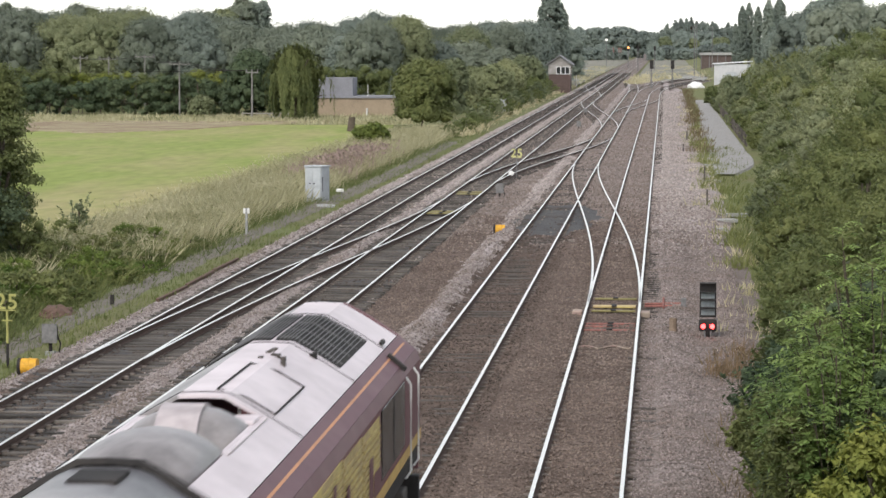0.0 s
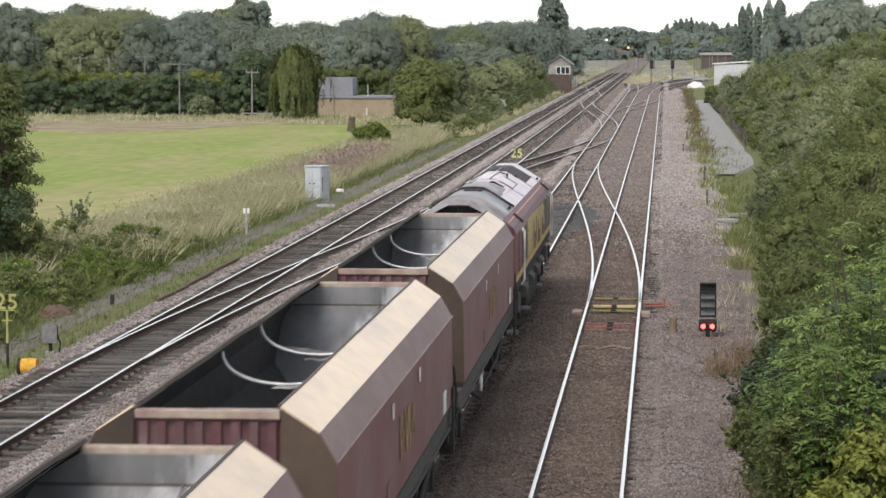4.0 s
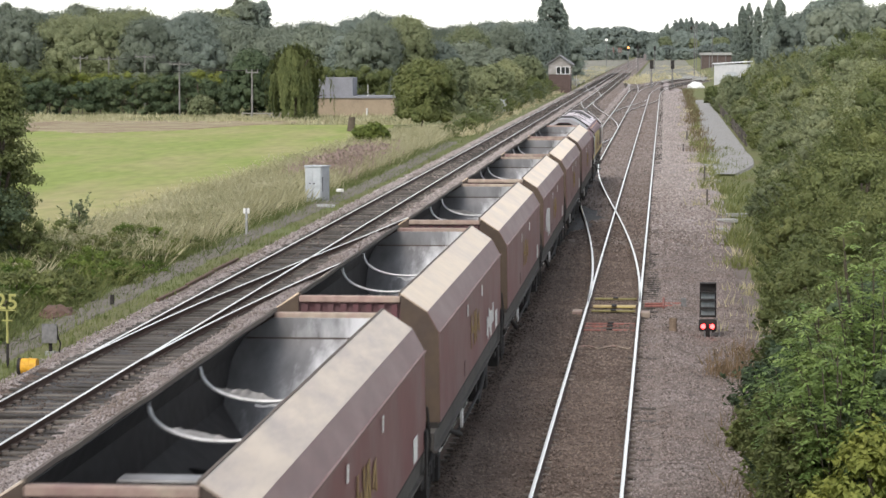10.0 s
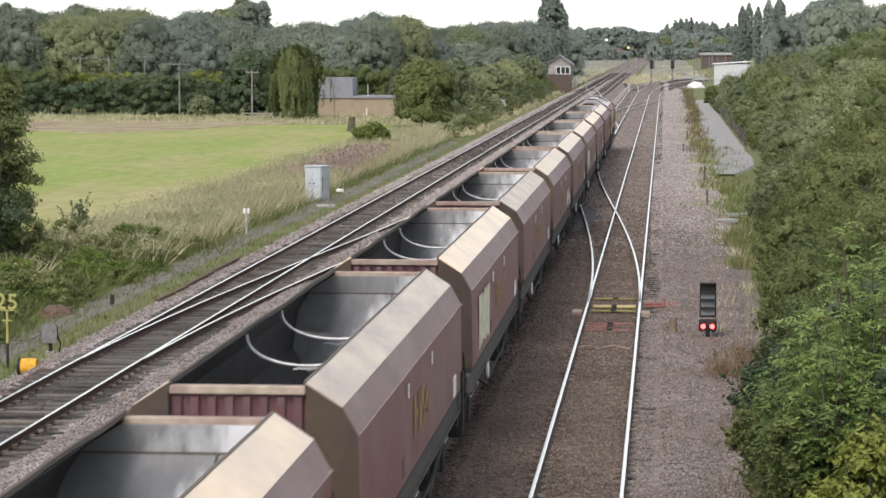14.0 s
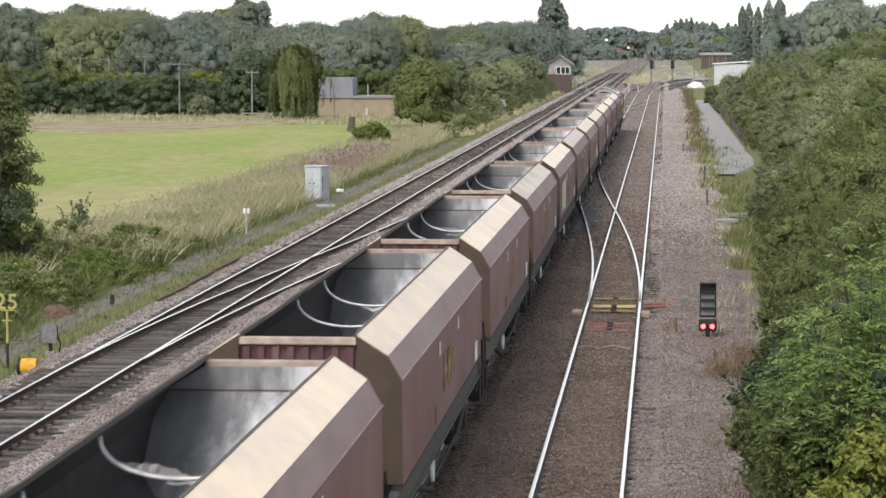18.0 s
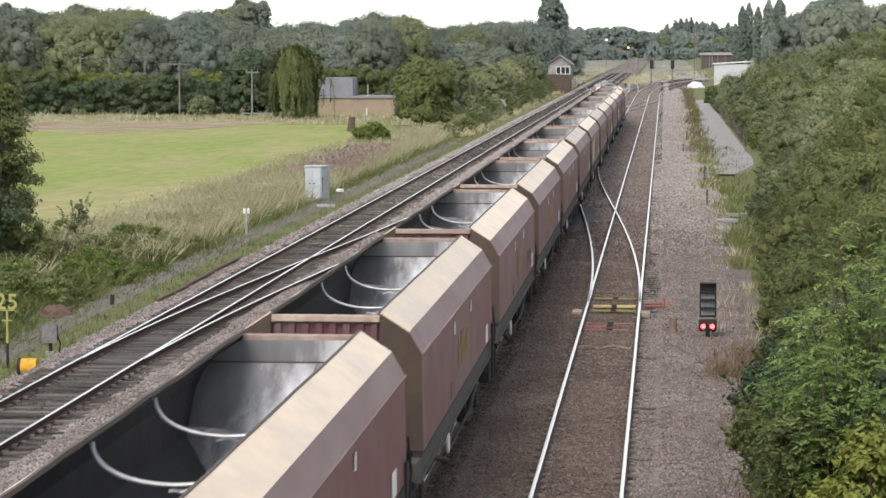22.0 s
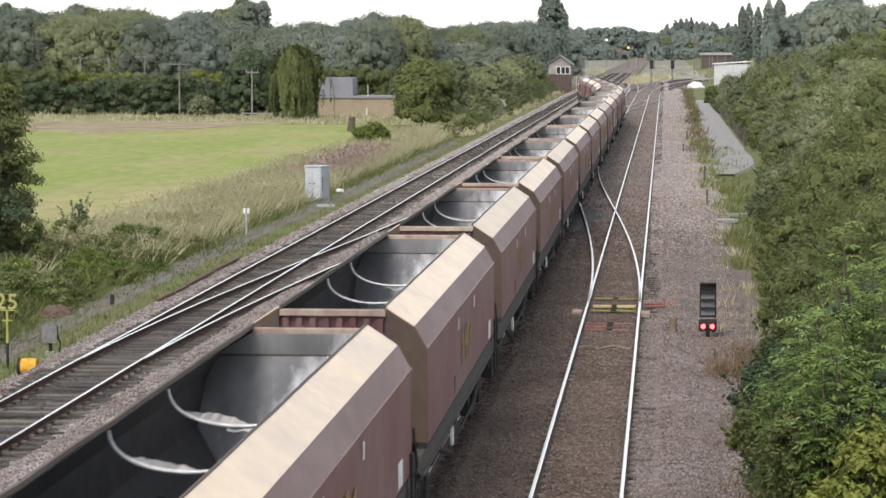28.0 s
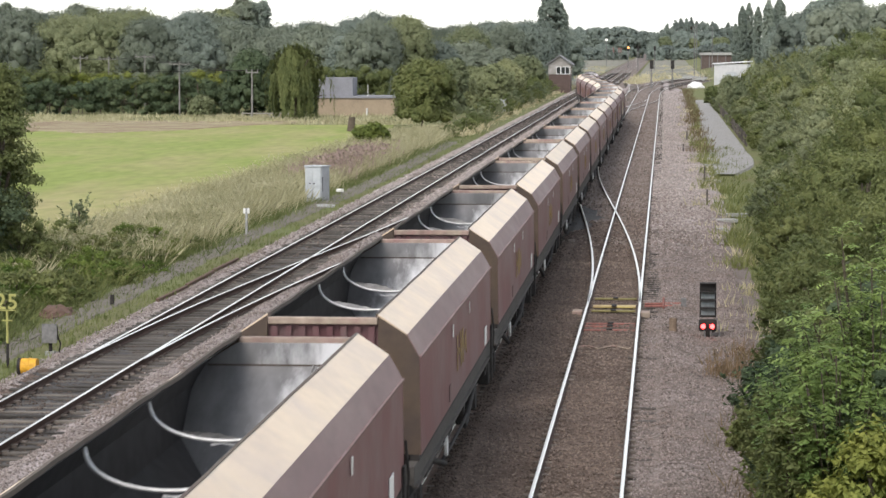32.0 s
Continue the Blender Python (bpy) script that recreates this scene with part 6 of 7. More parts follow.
def build_left_side():
    t = tree("tree", "dark green hawthorn tree at the edge of the field", -23.5, 92, 7.9, 2.9, LEAF_MID, 41, 0.13, 26000, 90, 0.05, "round")
    tree("tree", "dark green hawthorn tree at the edge of the field", -24.6, 94, 8.1, 3.4, LEAF_MID, 49, 0.13, 22000, 90, 0.02)
    tree("bush", "dark green bush below the hawthorn", -23.7, 89, 4.8, 3.2, LEAF_DARK, 42, 0.14, 12000, 60, 0.03, category="bush")
    tree("bush", "dark green bush below the hawthorn", -22.3, 90, 2.6, 2.6, LEAF_MID, 47, 0.1, 8000, 50, 0.02, "mixed", category="bush")
    tree("bush", "bright green nettles and brambles", -19.6, 79, 1.1, 4.2, LEAF_MID, 43, 0.14, 6000, 60, 0.02, category="bush", deep=9)
    tree("bush", "bright green nettles and brambles", -18.6, 66, 0.9, 3.0, LEAF_MID, 44, 0.13, 5000, 50, 0.02, category="bush", deep=7)
    tree("bush", "bright green nettles and brambles", -19.6, 93, 0.9, 3.6, LEAF_OLIVE, 45, 0.15, 5000, 50, 0.02, category="bush", deep=9)
    tree("bush", "small spindly elder bush in the grass", -24.2, 108, 2.3, 1.1, LEAF_GREY, 46, 0.13, 1100, 24, 0.05, "shoots", category="bush")
    rng = random.Random(77)
    for i in range(76):
        y = 56 + 0.62 * i + rng.uniform(-1, 1)
        x = -17.9 - rng.uniform(0, 1) ** 1.2 * min(6.0, 2.0 + 0.11 * (y - 56))
        tall = rng.uniform(0.45, 0.95) * (1 + 0.13 * (-17.9 - x))
        tree("bramble", "low tangle of nettles and brambles on the bank", x, y, tall, rng.uniform(1.5, 2.6), rng.choice([LEAF_NETTLE, LEAF_OLIVE, LEAF_NETTLE, LEAF_MID, GREENGRASS]), 500 + i, 0.085, 3400, 34, 0.0, "mixed", category="bush", group="brambles on the bank")
    for i in range(26):
        y = 148 + 7.4 * i + rng.uniform(-2, 2)
        x = 7.0 + rng.uniform(-0.5, 0.9)
        tree("bush", "low straggly sallow beside the fence", x, y, rng.uniform(0.8, 2.0), rng.uniform(1.6, 2.8), rng.choice([LEAF_OLIVE, LEAF_GREY, LEAF_SALLOW]), 660 + i, 0.05 + 0.0007 * y, 2200, 30, 0.0, "mixed", category="bush", group="bushes on the right bank", deep=5)
    for i in range(40):
        y = 228 + 5.4 * i + rng.uniform(-2, 2)
        x = -17.3 - rng.uniform(0, 1) * (1.0 + 0.008 * (y - 228))
        tree("bush", "straggly sallow and weeds along the far cess", x, y, rng.uniform(1.0, 2.3) * (1 + 0.003 * (y - 228)), rng.uniform(1.6, 3.4), rng.choice([LEAF_OLIVE, LEAF_GREY, LEAF_MID, LEAF_GREY]), 580 + i, 0.17, 1500, 30, 0.0, "mixed", category="bush", group="bushes by the far cess", deep=4.5)
    rows = (
        # label, x, y, height, width, leaf, size, count, shape
        ("rounded dark green hawthorn bush by the line", -24.0, 262, 7.0, 6.6, LEAF_MID, 0.3, 6500, "round"),
        ("fresh green bush beside the hawthorn", -22.3, 276, 7.0, 4.0, LEAF_GREY, 0.3, 3500, "round"),
        ("low yellow green bush in the grass", -22.8, 206, 2.0, 3.2, LEAF_YELLOW, 0.25, 1800, "round"),
        ("weeping willow before the wood", -40.8, 291, 8.8, 7.4, LEAF_MID, 0.26, 10500, "willow"),
        ("dark bush beside the willow", -47.6, 304, 7.2, 7.4, LEAF_DARK, 0.34, 4200, "round"),
        ("grey green bush by the pole", -53.0, 300, 2.4, 3.4, LEAF_GREY, 0.3, 1300, "round"),
        ("light green sallow thicket by the line", -21.5, 330, 5.2, 6.0, LEAF_SALLOW, 0.36, 3600, "round"),
        ("light green sallow thicket by the line", -20.8, 352, 5.0, 5.0, LEAF_SALLOW, 0.36, 3000, "round"),
        ("light green sallow thicket by the line", -24.8, 345, 5.4, 6.0, LEAF_SALLOW, 0.36, 3000, "round"),
        ("dark thicket beside the signal box", -20.8, 400, 6.2, 6.0, LEAF_GREY, 0.4, 3200, "round"),
        ("dark thicket beside the signal box", -25.0, 405, 7.6, 7.0, LEAF_WOOD_HAZED, 0.4, 3600, "round"),
        ("light green sallow thicket by the line", -26.5, 300, 4.6, 5.0, LEAF_SALLOW, 0.32, 3200, "round"),
        ("light green sallow thicket by the line", -24.6, 318, 4.6, 5.0, LEAF_SALLOW, 0.34, 3200, "round"),
        ("light green sallow thicket by the line", -22.6, 382, 5.6, 6.0, LEAF_SALLOW, 0.36, 3200, "round"),
        ("dark thicket beside the signal box", -29.0, 392, 8.4, 8.0, LEAF_WOOD_HAZED, 0.4, 3600, "round"),
        ("low bush at the foot of the signal box", -20.2, 424, 3.6, 3.6, LEAF_MID, 0.36, 2200, "round"),
        ("low bush at the foot of the signal box", -18.4, 372, 3.2, 3.6, LEAF_MID, 0.34, 1800, "round"),
    )
    for i, (label, x, y, h, w, leaf, size, count, shape) in enumerate(rows):
        tree("bush" if shape == "round" else "willow_tree", label, x, y, h, w, leaf, 60 + i, size, int(count * 2.2), 60, 0.02, shape, category="bush" if shape == "round" else "tree")
    for i in range(7):
        x = -86 + 7.6 * i
        tree("hedge", "tall dark hedge with yellow green tips behind the field", x, 309 + (i % 2), 4.3 + 0.4 * math.sin(i * 2.1), 8.4, LEAF_DARK, 90 + i, 0.24, 10000, 80, 0.02, "hedge", category="hedge", deep=2.6)
        tree("hedge", "yellow green hedge behind the dark one", x + 3, 318, 5.0 + 0.3 * math.cos(i), 8.0, LEAF_YELLOW if i in (2, 4, 5) else LEAF_MID, 120 + i, 0.24, 7000, 60, 0.4, "hedge", category="hedge", deep=2.6)
    # the wood behind, from left to right
    woods = ((-95, 360, 13.4, 11), (-86, 372, 12.0, 10), (-79, 378, 13.9, 11), (-72, 360, 12.6, 10), (-66, 380, 12.8, 9), (-60, 366, 11.5, 9), (-55, 385, 11.2, 9),
             (-73.4, 440, 15.6, 4.6), (-71.2, 443, 16.9, 4.4), (-69.0, 446, 16.6, 4.8), (-81.5, 360, 13.9, 5), (-78.5, 362, 13.7, 5), (-88.0, 352, 13.6, 5), (-84.0, 350, 13.6, 4), (-86.5, 349, 13.2, 9), (-80, 350, 12.0, 9), (-49, 372, 10.6, 9), (-45, 380, 11.8, 9), (-52, 352, 9.6, 8), (-51, 480, 14.0, 10), (-42, 500, 11.6, 12), (-61, 470, 12.0, 12),
             (-38, 340, 11.0, 7.5), (-33.8, 345, 11.6, 6.5), (-36, 352, 8.0, 7), (-29.5, 350, 8.2, 6), (-35, 470, 10.5, 10),
             (-106, 368, 13.2, 11), (-100, 352, 12.0, 10), (-91, 350, 12.6, 10), (-83, 356, 13.0, 10), (-75, 352, 12.4, 10), (-69, 350, 11.6, 9), (-63, 352, 12.2, 9), (-57, 354, 11.4, 9), (-110, 400, 14.6, 12), (-46, 352, 9.8, 8), (-42, 350, 9.0, 7), (-47, 450, 12.0, 12), (-33, 440, 10.4, 10), (-43, 560, 12.0, 13), (-28, 640, 12.5, 14), (-34, 700, 14.0, 14),
             (-38, 600, 12.6, 13), (-29, 480, 11.0, 8), (-25, 490, 11.8, 8), (-31, 520, 11.6, 10), (-22.5, 500, 10.6, 8), (-48, 700, 13, 18))
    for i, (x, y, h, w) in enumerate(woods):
        leaf = (LEAF_WOOD_HAZED, LEAF_FAR_HAZED, LEAF_WOOD_HAZED, LEAF_GREY)[i % 4] if y < 460 else (LEAF_FAR_HAZED if i % 2 else LEAF_WOOD_HAZED)
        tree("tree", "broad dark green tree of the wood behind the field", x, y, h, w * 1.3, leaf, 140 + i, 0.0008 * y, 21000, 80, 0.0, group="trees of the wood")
    tree("tree", "copper-leaved tree in the wood", -53, 350, 7.6, 4.4, LEAF_RED, 190, 0.4, 1800, 30, 0.2)
    tree("poplar", "tall poplar rising above the far trees", -25.8, 600, 19.8, 7.0, LEAF_FAR_HAZED, 191, 0.6, 3600, 50, 0.1)
    tree("poplar", "tall poplar rising above the far trees", -23.8, 606, 18.0, 5.0, LEAF_FAR_HAZED, 192, 0.6, 2400, 40, 0.1)
    # far trees beyond the yard, either side of the gap in which the lines vanish
    for i in range(11):
        x = -68 + 5.0 * i
        tree("tree", "distant tree behind the station, haze painted into its leaf colour", x, 1500 + 25 * math.sin(i * 1.7), 17.6 + 1.1 * math.sin(i * 2.3) - (2.5 if i == 10 else 0), 11, LEAF_HAZE, 210 + i, 0.9, 3600, 44, 0.0, group="distant trees")
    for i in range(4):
        tree("tree", "far tree in the gap above the lines, leaf colour paled for haze", -33 + 6.5 * i, 2600, 20.5 - i % 2, 13, LEAF_HAZE, 235 + i, 1.5, 1500, 44, 0.0, group="distant trees")
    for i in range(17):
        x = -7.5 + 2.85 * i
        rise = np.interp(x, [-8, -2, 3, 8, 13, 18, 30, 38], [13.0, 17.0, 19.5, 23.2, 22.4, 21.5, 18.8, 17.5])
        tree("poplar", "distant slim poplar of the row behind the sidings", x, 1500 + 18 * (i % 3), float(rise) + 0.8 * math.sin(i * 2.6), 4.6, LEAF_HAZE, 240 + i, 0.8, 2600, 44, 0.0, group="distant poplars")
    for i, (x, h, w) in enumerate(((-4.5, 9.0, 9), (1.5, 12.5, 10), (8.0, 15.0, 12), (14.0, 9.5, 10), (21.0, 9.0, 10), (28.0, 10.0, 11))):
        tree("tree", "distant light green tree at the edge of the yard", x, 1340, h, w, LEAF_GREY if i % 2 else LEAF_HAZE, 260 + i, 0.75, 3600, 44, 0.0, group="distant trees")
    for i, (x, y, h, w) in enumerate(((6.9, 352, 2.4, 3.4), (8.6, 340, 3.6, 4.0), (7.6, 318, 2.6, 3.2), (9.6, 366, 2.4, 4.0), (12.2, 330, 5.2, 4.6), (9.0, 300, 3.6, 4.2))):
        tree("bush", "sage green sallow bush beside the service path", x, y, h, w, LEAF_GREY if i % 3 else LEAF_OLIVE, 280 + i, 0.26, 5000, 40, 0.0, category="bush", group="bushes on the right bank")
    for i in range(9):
        tree("bush", "distant thicket at the end of the yard, leaf colour paled for haze", -76 + 6.8 * i, 1240 + 14 * (i % 3), 6.5 + 1.6 * math.sin(i * 2.1), 13, LEAF_HAZE, 620 + i, 0.7, 3000, 44, 0.0, category="bush", group="distant thickets")
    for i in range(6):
        tree("bush", "distant thicket at the end of the yard, leaf colour paled for haze", -4.0 + 6.0 * i, 1230 + 10 * (i % 2), 6.0 + 1.2 * math.sin(i * 1.7), 11, LEAF_HAZE, 640 + i, 0.7, 3000, 44, 0.0, category="bush", group="distant thickets")
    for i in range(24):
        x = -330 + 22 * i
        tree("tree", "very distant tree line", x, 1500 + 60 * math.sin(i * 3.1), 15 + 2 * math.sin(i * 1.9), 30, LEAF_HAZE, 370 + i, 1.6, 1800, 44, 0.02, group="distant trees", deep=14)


build_grass()
build_right_side()
build_left_side()


# ---------------------------------------------------------------- trackside things
def at(x, y, z, turn=0.0):
    return pose(x, y, z, 0, 0, turn)


def text_part(words, size, material, parent, m, label=""):
    cu = bpy.data.curves.new("digit", "FONT")
    cu.body, cu.size, cu.extrude, cu.align_x = words, size, 0.012, "CENTER"
    cu.offset = size * 0.012
    tmp = bpy.data.objects.new("digit", cu)
    dg = bpy.context.evaluated_depsgraph_get()
    scene.collection.objects.link(tmp)
    dg.update()
    me = bpy.data.meshes.new_from_object(tmp.evaluated_get(dg))
    bpy.data.objects.remove(tmp)
    me.materials.clear()
    me.materials.append(material)
    ob = new("digit", me)
    ob.parent = parent
    ob.matrix_local = m
    return tagged(ob, label) if label else ob


def speed_sign(x, y, z, height, arm, size, paint):
    s = thing("speed_sign", "pale yellow cut-out speed figures 25 on a thin post", "railway sign", at(x, y, z), "speed signs")
    part("post", rod((0, 0.03, 0), (0, 0.03, height - size * 0.1), 0.03), GREYSTEEL if arm < 0.1 else paint, s)
    if arm:
        part("post_foot", rod((0, 0.03, 0), (0, 0.03, height * 0.42), 0.034), BLACK, s)
        part("cross_bar", boxed(-arm, arm, 0, 0.05, height - size * 0.75, height - size * 0.67), paint, s)
    part("base_bar", boxed(-size * 0.55, size * 0.55, 0, 0.04, height - size * 0.12, height - size * 0.05), paint, s)
    for word, off in (("2", -0.36), ("5", 0.36)):
        text_part(word, size * 1.35, paint, s, pose(off * size, 0, height, 90, 0, 0), "yellow cut-out figure " + word)


def relay_cabinet(x, y, z, w, d, h, turn, label, doors=2):
    c = thing("relay_cabinet", label, "cabinet", at(x, y, z, turn), "trackside cabinets")
    part("plinth", boxed(-w / 2 - 0.05, w / 2 + 0.05, -d / 2 - 0.05, d / 2 + 0.05, -0.1, 0.1, 0.01), CONCRETE, c)
    part("body", boxed(-w / 2, w / 2, -d / 2, d / 2, 0.1, h - 0.08, 0.012), BOXGREY, c)
    part("roof", boxed(-w / 2 - 0.05, w / 2 + 0.05, -d / 2 - 0.05, d / 2 + 0.05, h - 0.08, h, 0.02), BOXGREY, c, "pale overhanging lid")
    for k in range(doors):
        a = -w / 2 + 0.03 + k * (w - 0.06) / doors
        door = part("door", boxed(a + 0.01, a + (w - 0.06) / doors - 0.01, -d / 2 - 0.02, -d / 2, 0.16, h - 0.14, 0.005), BOXGREY, c)
        part("door_handle", boxed(a + (0.5 if k == 0 else 0.06) * (w / doors), a + (0.5 if k == 0 else 0.06) * (w / doors) + 0.08, -d / 2 - 0.05, -d / 2 - 0.02, h * 0.5, h * 0.5 + 0.05), BLACK, door)
    door = part("side_door", boxed(w / 2, w / 2 + 0.02, -d / 2 + 0.05, d / 2 - 0.05, 0.16, h - 0.14, 0.005), BOXGREY, c)
    part("hinge", boxed(w / 2 + 0.02, w / 2 + 0.035, -d / 2 + 0.06, -d / 2 + 0.1, h * 0.3, h * 0.7), BLACK, door)


def post(name, label, x, y, z, h, r, material, cap=None):
    p = thing(name, label, "post", at(x, y, z))
    part("shaft", rod((0, 0, -0.1), (0, 0, h), r, r * 0.9, 8), material, p)
    if cap:
        part("cap", boxed(-r * 2.2, r * 2.2, -0.03, 0.03, h - 0.22, h, 0.01), cap, p)
    return p


def point_drum(x, y, z, toward):
    """An orange drum beside the rail with a rod to the switch blades."""
    d = thing("point_drum", "orange yellow drum with a dark end cap beside the rail", "point machine", at(x, y, z), "point drums")
    bm = rod((-0.22, 0, 0.2), (0.16, 0, 0.2), 0.2, n=20)
    part("drum", bm, ORANGE, d, smooth=False)
    part("end_cap", rod((-0.30, 0, 0.2), (-0.22, 0, 0.2), 0.215, n=20), BLACK, d)
    part("hoop", rod((-0.04, 0, 0.2), (0.0, 0, 0.2), 0.21, n=20), ORANGE, d)
    part("saddle", boxed(-0.24, 0.18, -0.15, 0.15, -0.08, 0.05), BLACK, d)
    part("rod", rod((0.16, 0, 0.16), (toward, 0.1, 0.06), 0.03), BLACK, d)


def ground_signal(x, y, z, label, head=BLACK):
    g = thing("ground_signal", label, "railway signal", at(x, y, z), "ground signals")
    part("foot", boxed(-0.12, 0.12, -0.12, 0.12, -0.1, 0.06), CONCRETE, g)
    part("stem", rod((0, 0, 0.05), (0, 0, 0.35), 0.05), BLACK, g)
    part("head", boxed(-0.17, 0.17, -0.1, 0.14, 0.32, 0.72, 0.03), head, g)
    part("back_plate", boxed(-0.2, 0.2, -0.13, -0.1, 0.28, 0.78, 0.01), GREYSTEEL, g)
    part("cable", tube(bmesh.new(), [(0.18, 0, 0.5), (0.25, 0.05, 0.25), (0.2, 0.1, 0.0)], 0.02, 6), BLACK, g)


OLDWOOD = mat("rusty brown old timber", (0.125, 0.08, 0.06), 0.9, grain=10, stain=1.5, stain_colour=(0.09, 0.055, 0.04), bump=0.4)
mat_pale = mat("pale weathered wood", (0.36, 0.34, 0.31), 0.9, grain=10, stain=1.5, bump=0.2)
LENSGREY = mat("dull grey lens cover", (0.23, 0.25, 0.25), 0.6, grain=10, stain=3, bump=0.05)


def position_signal(x, y, z):
    """Low colour-light signal, head off, with two red lights below."""
    s = thing("low_signal", "black low signal head with two lit red lights beneath", "railway signal", at(x, y, z))
    part("foot", boxed(-0.2, 0.2, -0.2, 0.2, -0.12, 0.05), CONCRETE, s)
    part("stem", rod((0, 0.1, 0), (0, 0.1, 0.5), 0.06), BLACK, s)
    for sx in (-1, 1):
        part("leg", rod((sx * 0.08, 0, 0.02), (sx * 0.08, 0, 0.3), 0.025), GREYSTEEL, s)
    head = part("head", boxed(-0.22, 0.22, 0.0, 0.22, 0.66, 1.58, 0.02), BLACK, s)
    for k in range(4):
        z0 = 0.70 + k * 0.22
        part("lens_panel", boxed(-0.18, 0.18, -0.012, 0.0, z0 + 0.02, z0 + 0.19), LENSGREY if k < 3 else BLACK, head)
        part("hood", prism(bmesh.new(), [(-0.2, z0 + 0.2), (0.2, z0 + 0.2), (0.2, z0 + 0.22), (-0.2, z0 + 0.22)], -0.14, 0.0), BLACK, head)
    sub = part("lower_head", boxed(-0.24, 0.24, 0.02, 0.2, 0.28, 0.60, 0.05), BLACK, s)
    for sx in (-0.12, 0.12):
        part("red_light", rod((sx, 0.02, 0.42), (sx, 0.0, 0.42), 0.062, n=16), RED_GLOW, sub, "lit red light")
        part("light_hood", tube(bmesh.new(), [(sx + 0.1 * math.cos(a), -0.03, 0.42 + 0.1 * math.sin(a)) for a in [math.pi * k / 8 for k in range(9)]], 0.015, 5), BLACK, sub)
    part("handrail", tube(bmesh.new(), [(0.22, 0.15, 0.62), (0.30, 0.15, 0.55), (0.32, 0.15, 0.0)], 0.02, 6), GREYSTEEL, s)


relay_cabinet(-17.4, 132.2, -0.45, 0.95, 0.8, 1.85, -24, "pale grey metal relay cabinet with closed doors in the tall grass")
relay_cabinet(-17.8, 296, -0.4, 0.75, 0.6, 1.75, -14, "small grey relay cabinet beside the far bushes", 1)
speed_sign(-16.05, 63.5, -0.45, 1.46, 0.13, 0.40, SIGNDULL)
speed_sign(-8.45, 152.2, -0.25, 1.26, 0.0, 0.50, SIGNYELLOW)
post("marker_post", "white-topped concrete marker post in the grass", -17.25, 108.5, -0.5, 1.2, 0.06, CONCRETE, WHITE)
post("marker_stub", "short brown wooden stub in the ballast", 0.27, 70.0, -0.30, 0.56, 0.11, mat("pale brown timber", (0.24, 0.18, 0.13), 0.9, grain=12, stain=2, bump=0.3))
point_drum(-15.1, 62.0, -0.42, 1.1)
point_drum(-6.62, 107.8, -0.28, 0.95)
ground_signal(-15.7, 66.6, -0.45, "small dark ground signal seen from behind")
ground_signal(-8.25, 133.2, -0.3, "small dark ground signal seen from behind")
ground_signal(-7.7, 240, -0.25, "small dark ground signal seen from behind")
ground_signal(-8.6, 290, -0.25, "small dark ground signal seen from behind")
position_signal(1.19, 70.0, -0.38)
tail = thing("white_disc_lamp", "small white round lamp on a low stand", "lamp", at(-8.78, 152.4, -0.28))
part("stand", rod((0, 0, -0.05), (0, 0, 0.2), 0.04), BLACK, tail)
part("disc", rod((0, -0.06, 0.32), (0, 0.06, 0.32), 0.16, n=18), WHITE, tail)


# small things along the left cess
post("cess_stub", "short dark stub beside the trodden path", -16.7, 79.0, -0.45, 0.34, 0.07, BLACK)
heap = thing("soil_heap", "small brown heap of soil beside the path", "heap", at(-17.7, 76.0, -0.5))
bm = bmesh.new()
bmesh.ops.create_icosphere(bm, subdivisions=3, radius=1.0)
for v in bm.verts:
    v.co = Vector((v.co.x * 0.55, v.co.y * 0.9, max(-0.05, v.co.z) * 0.34)) * (1 + 0.35 * noise.noise(v.co * 2.7))
part("heap", bm, OLDWOOD, heap)
for k, (x, y, ln, turn) in enumerate(((-15.5, 82.5, 4.6, -0.8), (-15.55, 87.8, 5.2, 0.4), (-15.6, 93.4, 5.0, -0.5))):
    old = thing("old_timber", "rusty brown old timber lying along the ballast edge", "timber", at(x, y, -0.36, turn), "old timbers")
    part("beam", boxed(-0.06, 0.06, -ln / 2, ln / 2, -0.08, 0.03, 0.015), OLDWOOD, old)
jb = thing("junction_box", "small white junction box on a short post", "junction box", at(-16.75, 137.0, -0.5))
part("stem", rod((0, 0, 0), (0, 0, 0.35), 0.04), GREYSTEEL, jb)
part("box", boxed(-0.28, 0.1, -0.09, 0.09, 0.3, 0.46, 0.02), WHITE, jb)
pad = thing("concrete_pad", "pale concrete pad before the relay cabinet", "slab", at(-16.5, 128.5, -0.44, 8))
part("slab", boxed(-0.45, 0.45, -0.8, 0.8, -0.06, 0.06, 0.015), CONCRETE, pad)
rail_fence = thing("low_fence", "low pale wooden fence at the field's far edge", "fence", at(-45.0, 297.0, -1.2), "fences")
for k in range(6):
    part("post", boxed(-2.6 + k * 1.04 - 0.05, -2.6 + k * 1.04 + 0.05, -0.05, 0.05, 0, 0.95), mat_pale, rail_fence)
for z in (0.45, 0.8):
    part("rail", boxed(-2.7, 2.7, -0.09, -0.05, z, z + 0.12), mat_pale, rail_fence)
stump = thing("tree_stump", "dark weathered tree stump at the field's edge", "tree stump", at(-29.2, 246.0, -0.95))
bm = rod((0, 0, 0), (0.1, 0, 1.6), 0.45, 0.3, 10)
for v in bm.verts:
    v.co += Vector((0.1, 0.1, 0.2)) * noise.noise(v.co * 3.1)
part("trunk", bm, BARK, stump)


